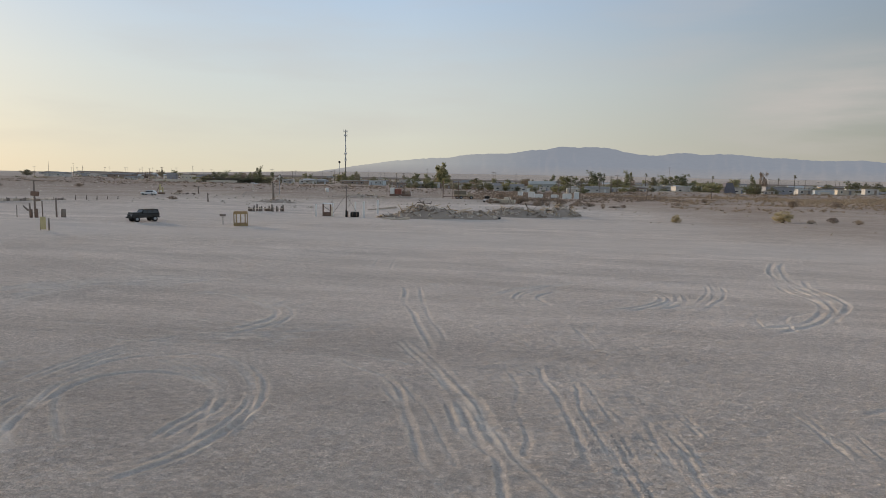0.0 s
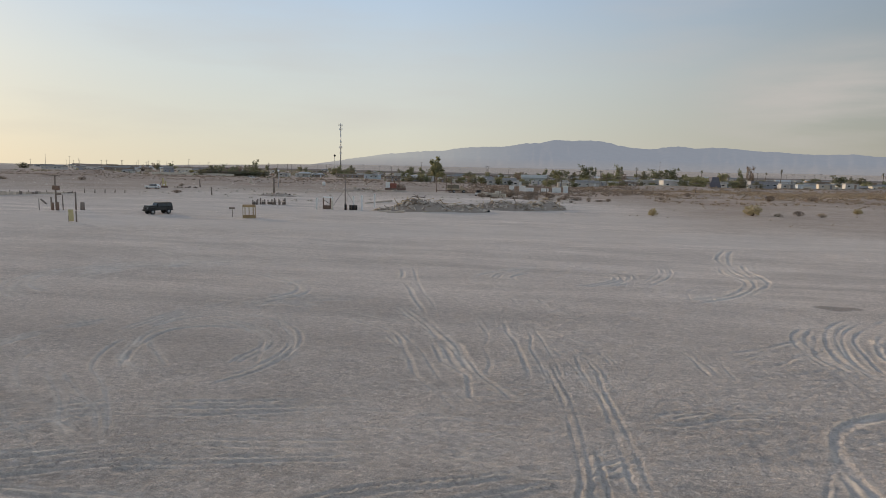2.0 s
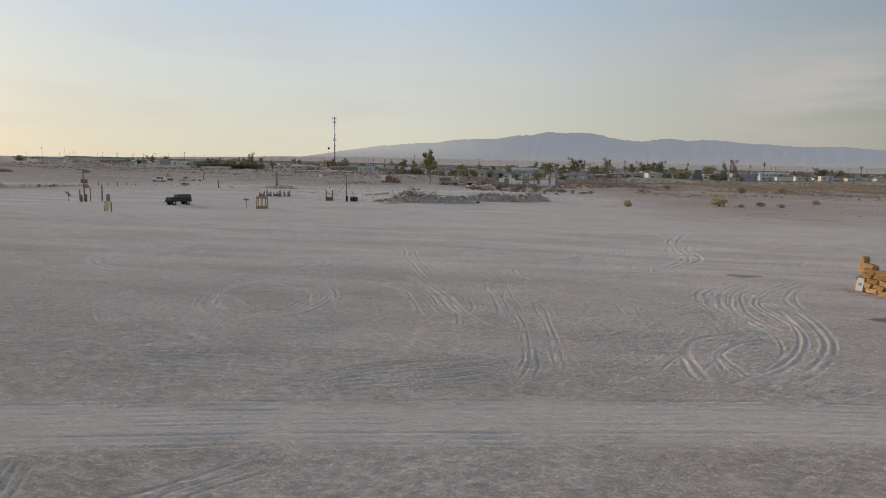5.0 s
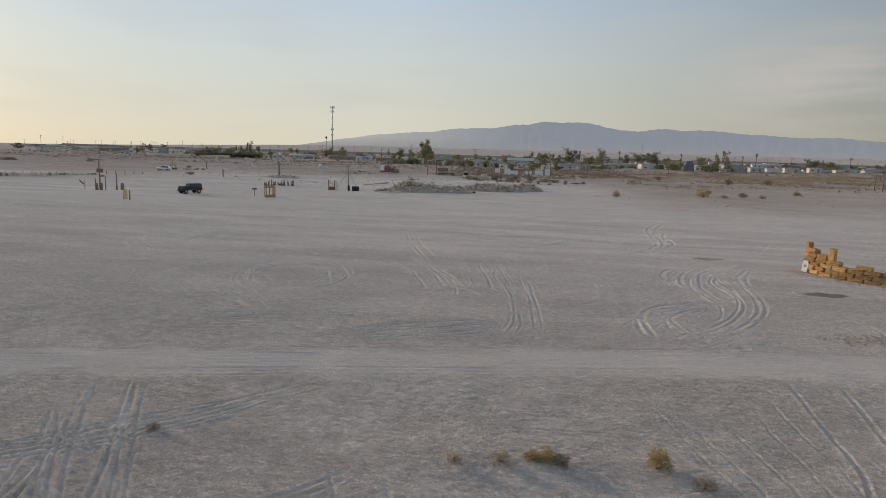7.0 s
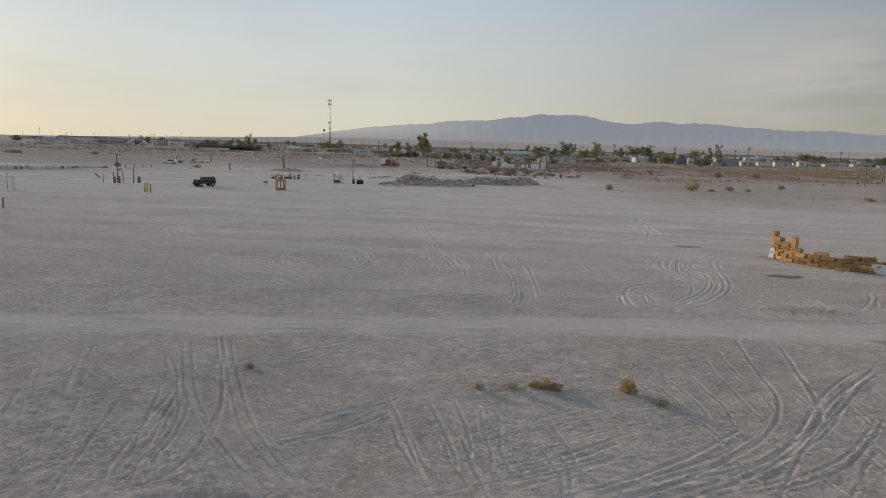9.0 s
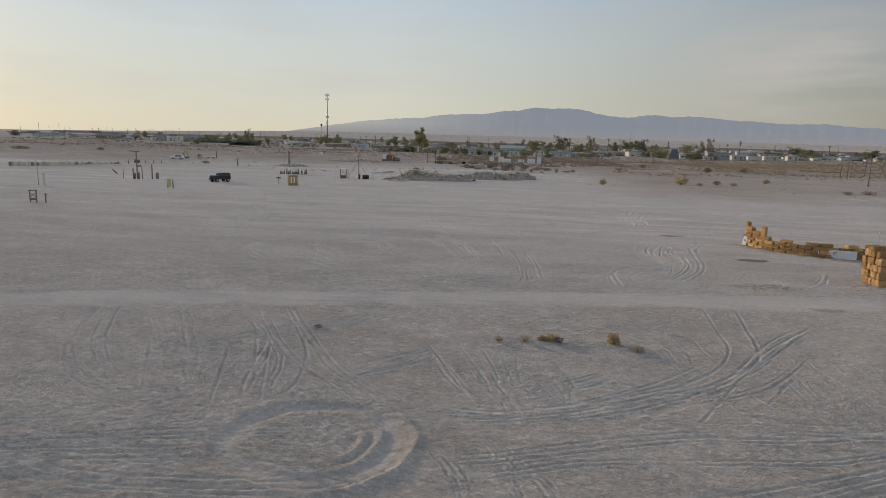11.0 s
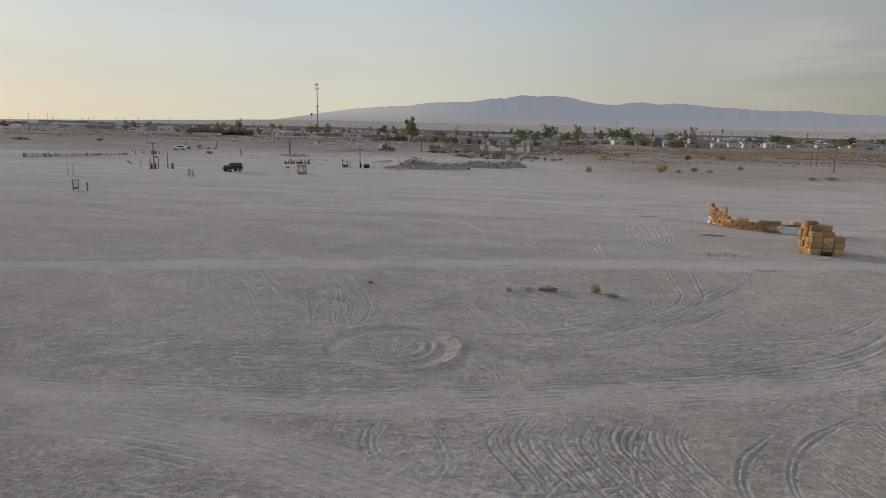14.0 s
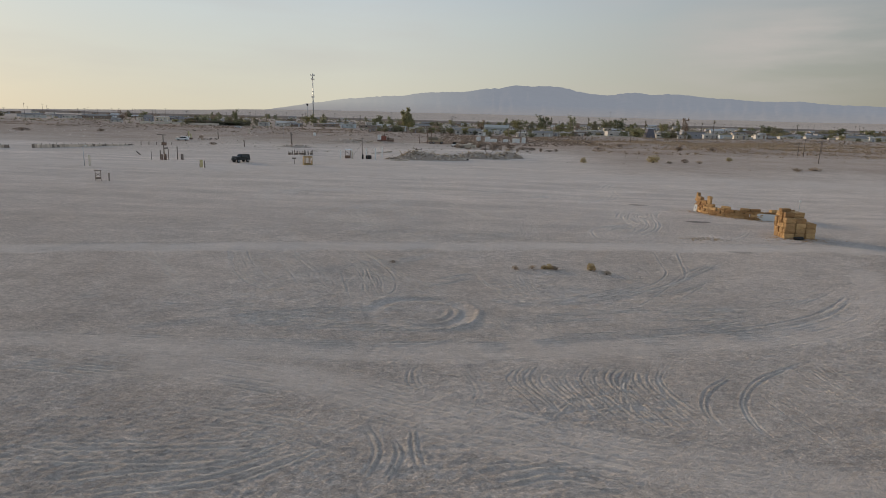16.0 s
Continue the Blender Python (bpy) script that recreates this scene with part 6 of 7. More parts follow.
# dark steep-roofed house
af = thing("a_frame_house", 79.5, 374, ground_z(79.5, 374) - 0.1, 8, "dark steep-roofed A-frame house at the edge of town", "house")
bm = bmesh.new()
w, d, hh, tp = 4.2, 4.0, 7.4, 2.0
v = [bm.verts.new(p) for p in ((-w, -d, 0), (w, -d, 0), (w, d, 0), (-w, d, 0), (-tp, -d * 0.6, hh), (tp, -d * 0.6, hh), (tp, d * 0.6, hh), (-tp, d * 0.6, hh))]
for f in ((0, 1, 5, 4), (1, 2, 6, 5), (2, 3, 7, 6), (3, 0, 4, 7), (4, 5, 6, 7), (3, 2, 1, 0)):
    bm.faces.new([v[i] for i in f])
part("roof", bm, mat("purple_black_shingle", (0.13, 0.125, 0.14), (0.20, 0.19, 0.21), 0.9, 0.8, 12, 0.3), af)
af.scale = (0.74, 0.74, 0.82)
box_part("door", BROWN, af, 1.0, 0.1, 2.0, 0.4, -d - 0.02 + 0.02, 0.1, -12)

tree(72, 372, 5.6, 8.5, "y")
tree(66, 375, 4.8, 6.5, "g")
tree(88, 371, 4.6, 6.0, "y")
# embankment across the plain behind the town
ex, ey = np.meshgrid(np.linspace(-750, 900, 120), np.array([-9.0, -2.5, 2.5, 9.0]))
ez = np.array([[ground_z(float(q), 985 + 0.1 * float(q) + float(w_)) for q, w_ in zip(rx_, rw_)] for rx_, rw_ in zip(ex, ey)])
ez = ez + np.array([-0.3, 3.2, 3.2, -0.3])[:, None]
tagged(sheet("ground_embankment", ex, 985 + 0.1 * ex + ey, ez, BROWN), "low dark railway embankment across the plain", "embankment", kind="structure")

# ---- cell tower ----
ct = thing("cell_tower", -196, 600, ground_z(-196, 600), 0, "tall pale steel cell tower with antenna panels and dishes", "cell tower")
TH = 48.0
rod_part("mast", STEEL, ct, (0, 0, -1), (0, 0, TH), 0.62, 0.38, 12)
for zz, rad, n in ((TH - 1.6, 2.1, 9), (TH - 5.4, 1.5, 6), (TH - 22, 1.3, 5), (TH - 27.5, 1.0, 3)):
    pf = rod_part("platform", STEEL, ct, (0, 0, zz), (0, 0, zz + 0.25), rad * 0.85, n=12)
    for k in range(n):
        b = 2 * math.pi * k / n
        box_part("antenna_panel", WHITE, pf, 0.38, 0.22, 2.1, rad * math.cos(b), rad * math.sin(b), zz - 0.8, 0, 0, math.degrees(b) + 90, 0.03)
for zz, b in ((31, 0.6), (26, -0.9), (20, 0.2)):
    dsh = rod_part("dish", WHITE, ct, (0.9 * math.sin(b), -0.9 * math.cos(b) - 0.2, zz), (1.0 * math.sin(b), -1.0 * math.cos(b) - 0.45, zz), 0.75, 0.6, 14)
lp = thing("floodlight_pole", -201.9, 600, ground_z(-201.9, 600), 0, "slim pole carrying a round dark tank beside the tower", "pole")
rod_part("shaft", STEEL, lp, (0, 0, -0.5), (0, 0, 17.5), 0.28, 0.2)
bm = bmesh.new()
bmesh.ops.create_uvsphere(bm, u_segments=12, v_segments=8, radius=1.05)
bmesh.ops.translate(bm, vec=(0, 0, 18.3), verts=bm.verts)
part("tank", bm, DARK, lp, smooth=True)


# ---- vehicles ----
def wheel(parent, x, y, r, w):
    t = rod_part("wheel", DARK, parent, (x, y - w / 2, r), (x, y + w / 2, r), r, n=18)
    s = 1 if y > 0 else -1
    rod_part("rim", STEEL, t, (x, y + s * (w / 2 - 0.02), r), (x, y + s * (w / 2 + 0.02), r), r * 0.55, n=12)
    return t


def hull(bm, low, high, half_low, half_high, z0, z1):
    """A cabin: a base rectangle low=(x0, x1) at z0 narrowing to high=(x0, x1) at z1."""
    v = [bm.verts.new(p) for p in ((low[0], -half_low, z0), (low[1], -half_low, z0), (low[1], half_low, z0), (low[0], half_low, z0),
                                   (high[0], -half_high, z1), (high[1], -half_high, z1), (high[1], half_high, z1), (high[0], half_high, z1))]
    for f in ((0, 1, 5, 4), (1, 2, 6, 5), (2, 3, 7, 6), (3, 0, 4, 7), (4, 5, 6, 7), (3, 2, 1, 0)):
        bm.faces.new([v[i] for i in f])
    bmesh.ops.bevel(bm, geom=bm.edges[:], offset=0.05, segments=2, affect="EDGES")


def quad_part(name, material, parent, pts):
    bm = bmesh.new()
    f = bm.faces.new([bm.verts.new(p) for p in pts])
    r = bmesh.ops.extrude_face_region(bm, geom=[f])
    n = (Vector(pts[1]) - Vector(pts[0])).cross(Vector(pts[2]) - Vector(pts[0])).normalized()
    bmesh.ops.translate(bm, vec=n * 0.015, verts=[g for g in r["geom"] if isinstance(g, bmesh.types.BMVert)])
    bmesh.ops.recalc_face_normals(bm, faces=bm.faces)
    return part(name, bm, material, parent)


def off_roader(x, y, rz):
    """Boxy four-door off-roader; its front points to +x."""
    c = thing("off_roader", x, y, ground_z(x, y), rz, "dark grey boxy off-road vehicle with a black top on the flat", "car")
    bm = bmesh.new()
    add_box(bm, 4.2, 1.62, 0.55, 0, 0, 0.62, bevel=0.06)
    add_box(bm, 1.45, 1.45, 0.32, 1.25, 0, 1.13, bevel=0.06)
    part("body", bm, CHARCOAL, c)
    bm = bmesh.new()
    hull(bm, (-2.05, 0.62), (-2.0, 0.30), 0.80, 0.70, 1.16, 1.86)
    part("hardtop", bm, DARK, c)
    for s in (-1, 1):
        for x0, x1 in ((-1.85, -1.05), (-0.95, -0.25), (-0.15, 0.42)):
            quad_part("side_window", GLASS, c, [(x0, s * 0.80, 1.26), (x1, s * 0.80, 1.26), (x1 - 0.08, s * 0.725, 1.74), (x0, s * 0.725, 1.74)][::-s])
    quad_part("windscreen", GLASS, c, [(0.66, -0.7, 1.22), (0.66, 0.7, 1.22), (0.37, 0.62, 1.80), (0.37, -0.62, 1.80)])
    for wx in (-1.35, 1.38):
        for s in (-1, 1):
            wheel(c, wx, s * 0.72, 0.41, 0.27)
            box_part("mudguard", DARK, c, 1.0, 0.26, 0.08, wx, s * 0.76, 0.92, bevel=0.02)
    box_part("front_bumper", DARK, c, 0.18, 1.6, 0.2, 2.2, 0, 0.55, bevel=0.03)
    box_part("rear_bumper", DARK, c, 0.16, 1.5, 0.18, -2.16, 0, 0.55, bevel=0.03)
    for s in (-1, 1):
        rod_part("headlight", LAMP, c, (2.08, s * 0.52, 0.98), (2.14, s * 0.52, 0.98), 0.11, n=12)
        box_part("tail_light", TAIL, c, 0.04, 0.16, 0.22, -2.12, s * 0.66, 0.9)
    rod_part("spare_wheel", DARK, c, (-2.12, 0, 1.05), (-2.36, 0, 1.05), 0.38, n=18)
    bm = bmesh.new()
    for k in range(7):
        add_box(bm, 0.04, 0.08, 0.3, 2.11, -0.33 + 0.11 * k, 0.84)
    part("grille", bm, DARK, c)
    return c


def white_car(x, y, rz):
    c = thing("white_car", x, y, ground_z(x, y), rz, "white estate car parked beside the track", "car")
    bm = bmesh.new()
    add_box(bm, 4.7, 1.78, 0.62, 0, 0, 0.32, bevel=0.14)
    part("body", bm, CARWHITE, c)
    bm = bmesh.new()
    hull(bm, (-2.15, 1.0), (-1.7, 0.2), 0.84, 0.64, 0.90, 1.52)
    part("roof", bm, CARWHITE, c)
    for s in (-1, 1):
        for x0, x1, t0, t1 in ((-1.9, -0.85, -1.62, -0.85), (-0.78, 0.75, -0.78, 0.22)):
            quad_part("side_window", GLASS, c, [(x0, s * 0.85, 0.99), (x1, s * 0.85, 0.99), (t1, s * 0.70, 1.42), (t0, s * 0.70, 1.42)][::-s])
        rod_part("headlight", LAMP, c, (2.25, s * 0.62, 0.72), (2.36, s * 0.62, 0.70), 0.13, n=10)
        box_part("tail_light", TAIL, c, 0.05, 0.2, 0.24, -2.36, s * 0.7, 0.66)
    quad_part("windscreen", GLASS, c, [(0.95, -0.7, 0.98), (0.95, 0.7, 0.98), (0.30, 0.58, 1.46), (0.30, -0.58, 1.46)])
    for wx in (-1.45, 1.45):
        for s in (-1, 1):
            wheel(c, wx, s * 0.80, 0.33, 0.22)
    return c


def army_truck(x, y, rz):
    c = thing("canvas_truck", x, y, ground_z(x, y), rz, "dusty tan truck with a dark canvas cover over its bed", "truck")
    box_part("chassis", RUST, c, 5.8, 1.1, 0.22, 0, 0, 0.62)
    bm = bmesh.new()
    hull(bm, (1.3, 2.0), (1.35, 1.75), 1.0, 0.9, 1.3, 2.2)
    add_box(bm, 0.9, 2.0, 0.62, 1.6, 0, 0.78, bevel=0.05)
    part("cab", bm, SANDPAINT, c)
    box_part("bonnet", SANDPAINT, c, 1.0, 1.5, 0.62, 2.5, 0, 0.78, bevel=0.1)
    box_part("bed", SANDPAINT, c, 3.8, 2.1, 0.55, -1.05, 0, 0.84, bevel=0.03)
    bm = bmesh.new()
    hull(bm, (-2.9, 0.8), (-2.85, 0.75), 1.02, 0.85, 1.40, 2.55)
    part("canvas", bm, OLIVE, c)
    quad_part("windscreen", GLASS, c, [(2.02, -0.8, 1.5), (2.02, 0.8, 1.5), (1.80, 0.75, 2.1), (1.80, -0.75, 2.1)])
    for wx in (-2.0, -0.8, 2.3):
        for s in (-1, 1):
            wheel(c, wx, s * 0.92, 0.48, 0.3)
    for s in (-1, 1):
        rod_part("headlight", LAMP, c, (3.0, s * 0.55, 1.1), (3.05, s * 0.55, 1.1), 0.13, n=10)
    return c


off_roader(-63.5, 137.5, -115)
white_car(-125, 223, 186)
army_truck(-30.2, 240, 12)


# ---- booth, signs and posts on the flat ----
booth = thing("plywood_booth", -47.3, 137.0, ground_z(-47.3, 137.0) - 0.02, 28, "small yellow plywood booth with open window bays", "booth")
BW, BD, BH = 2.1, 1.9, 2.15
for sx in (-1, 1):
    for sy in (-1, 1):
        box_part("corner_post", PINE, booth, 0.12, 0.12, BH, sx * BW / 2, sy * BD / 2, 0)
for sy in (-1, 1):
    box_part("lower_panel", PINE, booth, BW - 0.12, 0.05, 0.4, 0, sy * BD / 2, 0.05)
    box_part("upper_panel", PINE, booth, BW - 0.12, 0.05, 0.22, 0, sy * BD / 2, BH - 0.24)
    for sx in (-0.33, 0.33):
        box_part("stud", PINE, booth, 0.16, 0.07, BH - 0.1, sx * BW, sy * (BD / 2 + 0.004), 0.03)
    box_part("mullion", PINE, booth, 0.14, 0.07, BH - 0.1, 0, sy * (BD / 2 + 0.004), 0.03)
for sx in (-1, 1):
    box_part("side_panel", PINE, booth, 0.05, BD - 0.12, BH * (0.92 if sx < 0 else 0.5), sx * BW / 2, 0, 0.04)
bm = bmesh.new()
add_box(bm, BW + 0.1, 0.1, 0.1, 0, -BD / 2, BH)
add_box(bm, BW + 0.1, 0.1, 0.1, 0, BD / 2, BH)
add_box(bm, 0.1, BD - 0.12, 0.1, -BW / 2, 0, BH)
add_box(bm, 0.1, BD - 0.12, 0.1, BW / 2, 0, BH)
part("top_frame", bm, PINE, booth)
booth.scale = (0.88, 0.88, 0.92)
box_part("floor_deck", PINE, booth, BW - 0.3, BD - 0.2, 0.1, 0, 0, 0.0)
sg = thing("small_sign", -51.0, 138.5, ground_z(-51, 138.5), 10, "small weathered sign on a thin post near the booth", "sign")
rod_part("post", TIMBER, sg, (0, 0, -0.2), (0, 0, 1.3), 0.05, n=6)
box_part("board", TIMBER, sg, 0.9, 0.05, 0.32, 0, -0.05, 1.25)

yb = thing("yellow_sign", -63.7, 119.6, ground_z(-63.7, 119.6), 20, "upright yellow board fixed to a short brown post", "sign")
box_part("board", YELLOW, yb, 0.62, 0.06, 1.55, -0.2, 0, 0.12, bevel=0.01)
rod_part("post", TIMBER, yb, (0.42, 0.08, -0.3), (0.42, 0.08, 1.5), 0.10, n=8)
rod_part("post", TIMBER, yb, (-0.55, 0.10, -0.3), (-0.55, 0.10, 0.9), 0.05, n=6)

ch = thing("lookout_chair", -67.5, 92.5, ground_z(-67.5, 92.5), 35, "tall dark timber lookout chair with a roof board", "chair")
for sx in (-0.5, 0.5):
    for sy in (-0.38, 0.38):
        box_part("leg", TIMBER, ch, 0.11, 0.11, 2.1, sx, sy, -0.05)
box_part("roof_board", TIMBER, ch, 1.4, 1.0, 0.14, 0, 0, 2.04)
box_part("seat", TIMBER, ch, 1.1, 0.85, 0.4, 0, 0, 0.4, bevel=0.02)
box_part("brace", TIMBER, ch, 1.2, 0.06, 0.09, 0, -0.43, 1.3, 0, 38, 0)
box_part("brace", TIMBER, ch, 1.2, 0.06, 0.09, 0, -0.43, 1.3, 0, -38, 0)
ch.scale = (0.76, 0.76, 0.8)
st = thing("short_post", -65.8, 92.7, ground_z(-65.8, 92.7), 0, "short dark timber post beside the lookout chair", "post")
rod_part("shaft", TIMBER, st, (0, 0, -0.3), (0.08, 0, 1.15), 0.1, 0.09)
rod_part("cap", TIMBER, st, (0.08, 0, 1.14), (0.09, 0, 1.3), 0.15, 0.12)

hk = thing("hooked_pole", -86.0, 114.6, ground_z(-86.0, 114.6), 0, "slim grey pole with a hooked lamp arm", "pole")
rod_part("shaft", STEEL, hk, (0, 0, -0.3), (0, 0, 3.9), 0.07, 0.05)
rod_part("arm", STEEL, hk, (0, 0, 3.88), (0.55, 0, 4.05), 0.05, 0.05)
rod_part("lamp", WHITE, hk, (0.5, 0, 3.95), (0.78, 0, 4.0), 0.12, 0.1)
for px, py, ph, m_, lb in ((-85.2, 115.0, 2.2, WHITE, "short white painted post on the flat"), (-84.7, 114.4, 2.4, CREAM, "short cream painted post on the flat")):
    wpst = thing("painted_post", px, py, ground_z(px, py), 0, lb, "post", "painted posts")
    box_part("shaft", m_, wpst, 0.32, 0.3, ph, 0, 0, -0.2, bevel=0.03)

# tall assembled pole with boards and barrels round its foot
tp_ = thing("pole_sculpture", -82.4, 137.5, ground_z(-82.4, 137.5), 15, "tall timber pole hung with boards and boxes", "sculpture")
rod_part("shaft", TIMBER, tp_, (0, 0, -0.4), (0, 0, 5.9), 0.16, 0.12)
box_part("top_board", TIMBER, tp_, 2.0, 0.6, 0.16, -0.3, 0, 5.75, 0, 4, 0)
box_part("box", RUST, tp_, 1.0, 0.6, 0.7, 0.15, -0.2, 3.4, 0, 6, 0, 0.03)
box_part("board", TIMBER, tp_, 1.0, 0.12, 0.35, 0.5, -0.2, 2.55, 0, -8, 0)
for x0, y0, h0, r0 in ((-0.9, 0.2, 2.2, 0.12), (-0.35, -0.5, 1.3, 0.2), (0.4, -0.4, 1.4, 0.22), (0.85, 0.4, 2.6, 0.09)):
    rod_part("upright", TIMBER if r0 < 0.2 else RUST, tp_, (x0, y0, -0.1), (x0, y0, h0), r0, n=10)
for x0, y0, h0, r0, lb in ((-79.9, 138.9, 3.1, 0.13, "weathered upright timber by the tall pole"), (-79.0, 139.3, 1.3, 0.35, "squat weathered stump by the tall pole"), (-85.4, 137.1, 1.9, 0.06, "thin leaning stake by the tall pole")):
    u = thing("timber_upright", x0, y0, ground_z(x0, y0), 0, lb, "post")
    rod_part("shaft", TIMBER, u, (0, 0, -0.3), (0.05, 0, h0), r0, r0 * 0.9)
sl = thing("fallen_post", -97.5, 151.0, ground_z(-97.5, 151), 10, "dark post leaning low over the ground", "post")
rod_part("shaft", TIMBER, sl, (0.6, 0, -0.1), (-0.5, 0, 0.9), 0.18, 0.16)

# low fence of upright pallets on the far side of the flat
def pallet_fence(x0, y0, x1, y1, n, seed):
    r = random.Random(seed)
    a = math.degrees(math.atan2(y1 - y0, x1 - x0))
    f = thing("pallet_fence", x0, y0, ground_z(x0, y0), a, "long low fence of grey weathered boards and stakes", "fence")
    ln = math.hypot(x1 - x0, y1 - y0)
    for k in range(n):
        u = ln * (k + 0.5) / n
        hgt = r.uniform(1.0, 1.3) * (1.05 - 0.3 * k / n)
        box_part("board", r.choice((CONCRETE, CONCRETE, TIMBER, CONCRETE)), f, ln / n * r.uniform(0.92, 0.995), 0.16, hgt, u, r.gauss(0, 0.06), -0.15, 0, r.gauss(0, 1.5), 0)
        if k % 3 == 0:
            rod_part("stake", TIMBER, f, (u + ln / n * 0.5, 0.1, -0.2), (u + ln / n * 0.5 + r.gauss(0, 0.08), 0.1, hgt + r.uniform(0.05, 0.3)), 0.08, n=6)
    return f


pallet_fence(-139.5, 165.5, -121.5, 187.0, 44, 5)
pallet_fence(-152.5, 151.5, -143.6, 162.0, 22, 6)
for k in range(5):
    x, y = -120.0 + 1.7 * k, 188.2 + 1.6 * k
    u = thing("fence_stake", x, y, ground_z(x, y), 0, "short dark stake at the end of the board fence", "stake", "fence stakes")
    rod_part("shaft", TIMBER, u, (0, 0, -0.2), (0.1, 0, 1.2 - 0.1 * k), 0.12, 0.09)

# row of dark stumps
srng = random.Random(31)
for k in range(17):
    x, y = -64.3 + 0.34 * k, 171.0 + 0.26 * k + srng.gauss(0, 0.5)
    u = thing("timber_stump", x, y, ground_z(x, y), 0, "dark upright timber stump in a ragged row", "stump", "row of timber stumps")
    rod_part("shaft", TIMBER, u, (0, 0, -0.2), (srng.gauss(0, 0.08), 0, srng.uniform(0.5, 1.5)), srng.uniform(0.16, 0.28), 0.15, 7)
bnk = thing("plank_bench", -61.5, 173.0, ground_z(-61.5, 173), 40, "long low plank bench between the stumps", "bench")
box_part("plank", CONCRETE, bnk, 7.2, 0.5, 0.1, 0, 0, 0.55)
for sx in (-3.2, -1.1, 1.1, 3.2):
    box_part("leg", TIMBER, bnk, 0.14, 0.42, 0.62, sx, 0, -0.07)

for x, y, h, r0, lb in ((-76.5, 207.5, 4.7, 0.30, "thick dark timber post standing alone"), (-88.3, 195.5, 2.2, 0.18, "short dark post standing alone"), (-119, 240, 2.6, 0.2, "dark post at the edge of the bank")):
    u = thing("lone_post", x, y, ground_z(x, y), 0, lb, "post")
    rod_part("shaft", TIMBER, u, (0, 0, -0.4), (-0.15, 0, h), r0, r0 * 0.85, 9)
    rod_part("stub", TIMBER, u, (-0.12, 0, h * 0.8), (0.4, 0, h * 0.86), r0 * 0.4, r0 * 0.3, 6)
lamp = thing("street_lamp", -96, 252, ground_z(-96, 252), 0, "slim pole with a white globe lamp", "lamp")
rod_part("shaft", STEEL, lamp, (0, 0, -0.3), (0, 0, 5.6), 0.09, 0.07)
bm = bmesh.new()
bmesh.ops.create_uvsphere(bm, u_segments=12, v_segments=8, radius=0.42)
bmesh.ops.translate(bm, vec=(0, 0, 5.95), verts=bm.verts)
part("globe", bm, WHITE, lamp, smooth=True)
wt = thing("white_tank", -102.5, 313, ground_z(-102.5, 313), 0, "small white tank standing by the bank", "tank")
rod_part("drum", WHITE, wt, (0, 0, -0.1), (0, 0, 1.7), 0.75, 0.7, 14)
rod_part("lid", WHITE, wt, (0, 0, 1.68), (0, 0, 1.9), 0.5, 0.2, 14)

# yellow drilling rig and gear by the white car
rig = thing("yellow_rig", -126.5, 231.0, ground_z(-126.5, 231), 10, "rusty yellow upright machine with a slanted boom", "machine")
box_part("base", RUST, rig, 3.4, 2.0, 0.9, 0, 0, 0.0, bevel=0.05)
box_part("column", YELLOW, rig, 0.8, 0.8, 4.2, -0.4, 0, 0.85, bevel=0.04)
box_part("column", YELLOW, rig, 0.6, 0.6, 2.8, 0.9, 0, 0.85, bevel=0.04)
rig.scale = (0.62, 0.62, 0.62)
rod_part("boom", RUST, rig, (-0.4, 0, 4.6), (-2.4, 0, 0.9), 0.18, 0.14)
rod_part("drum", WHITE, rig, (0.2, -0.9, 1.5), (0.2, -0.5, 1.5), 0.5, n=12)
for x, y, s, lb in ((-122.2, 232.3, 0.8, "heap of rusty scrap by the machine"), (-119.0, 234.5, 0.7, "low heap of rusty scrap on the bank")):
    sc_ = thing("scrap_heap", x, y, ground_z(x, y), 0, lb, "scrap")
    for k in range(7):
        box_part("piece", srng.choice((RUST, TIMBER, CONCRETE)), sc_, srng.uniform(0.5, 1.6) * s, srng.uniform(0.3, 0.8) * s, srng.uniform(0.2, 0.6) * s,
                 srng.gauss(0, 0.8), srng.gauss(0, 0.5), srng.uniform(-0.05, 0.3) * s, srng.gauss(0, 15), srng.gauss(0, 15), srng.uniform(0, 90))
sw = thing("stick_figure_frame", -137.5, 312, ground_z(-137.5, 312), 0, "pale welded pipe frame on a plinth", "sculpture")
box_part("plinth", CONCRETE, sw, 1.6, 1.2, 0.7)
for p0, p1 in (((-0.5, 0, 0.7), (0, 0, 2.4)), ((0.5, 0, 0.7), (0, 0, 2.4)), ((0, 0, 2.3), (0.9, 0, 3.6)), ((0, 0, 2.3), (-0.6, 0, 3.2))):
    rod_part("pipe", CREAM, sw, p0, p1, 0.16, 0.12)

# ---- white-posted enclosure with kiosk ----
for x, y, h in ((-47.6, 166.0, 2.5), (-45.2, 168.6, 2.6), (-37.2, 163.4, 3.1), (-37.4, 173.0, 3.0), (-41.9, 172.5, 2.6), (-44.0, 165.2, 2.0)):
    u = thing("white_post", x, y, ground_z(x, y), 0, "square whitewashed post of the enclosure", "post", "white enclosure posts")
    box_part("shaft", WHITE if h > 2.3 else CREAM, u, 0.32, 0.32, h, 0, 0, -0.1, bevel=0.03)
kio = thing("rusty_kiosk", -46.0, 167.6, ground_z(-46.0, 167.6), 15, "rusty open kiosk with a pale sheet roof", "kiosk")
for sx in (-0.7, 0.7):
    for sy in (-0.55, 0.55):
        box_part("post", RUST, kio, 0.14, 0.14, 2.5, sx, sy, -0.1)
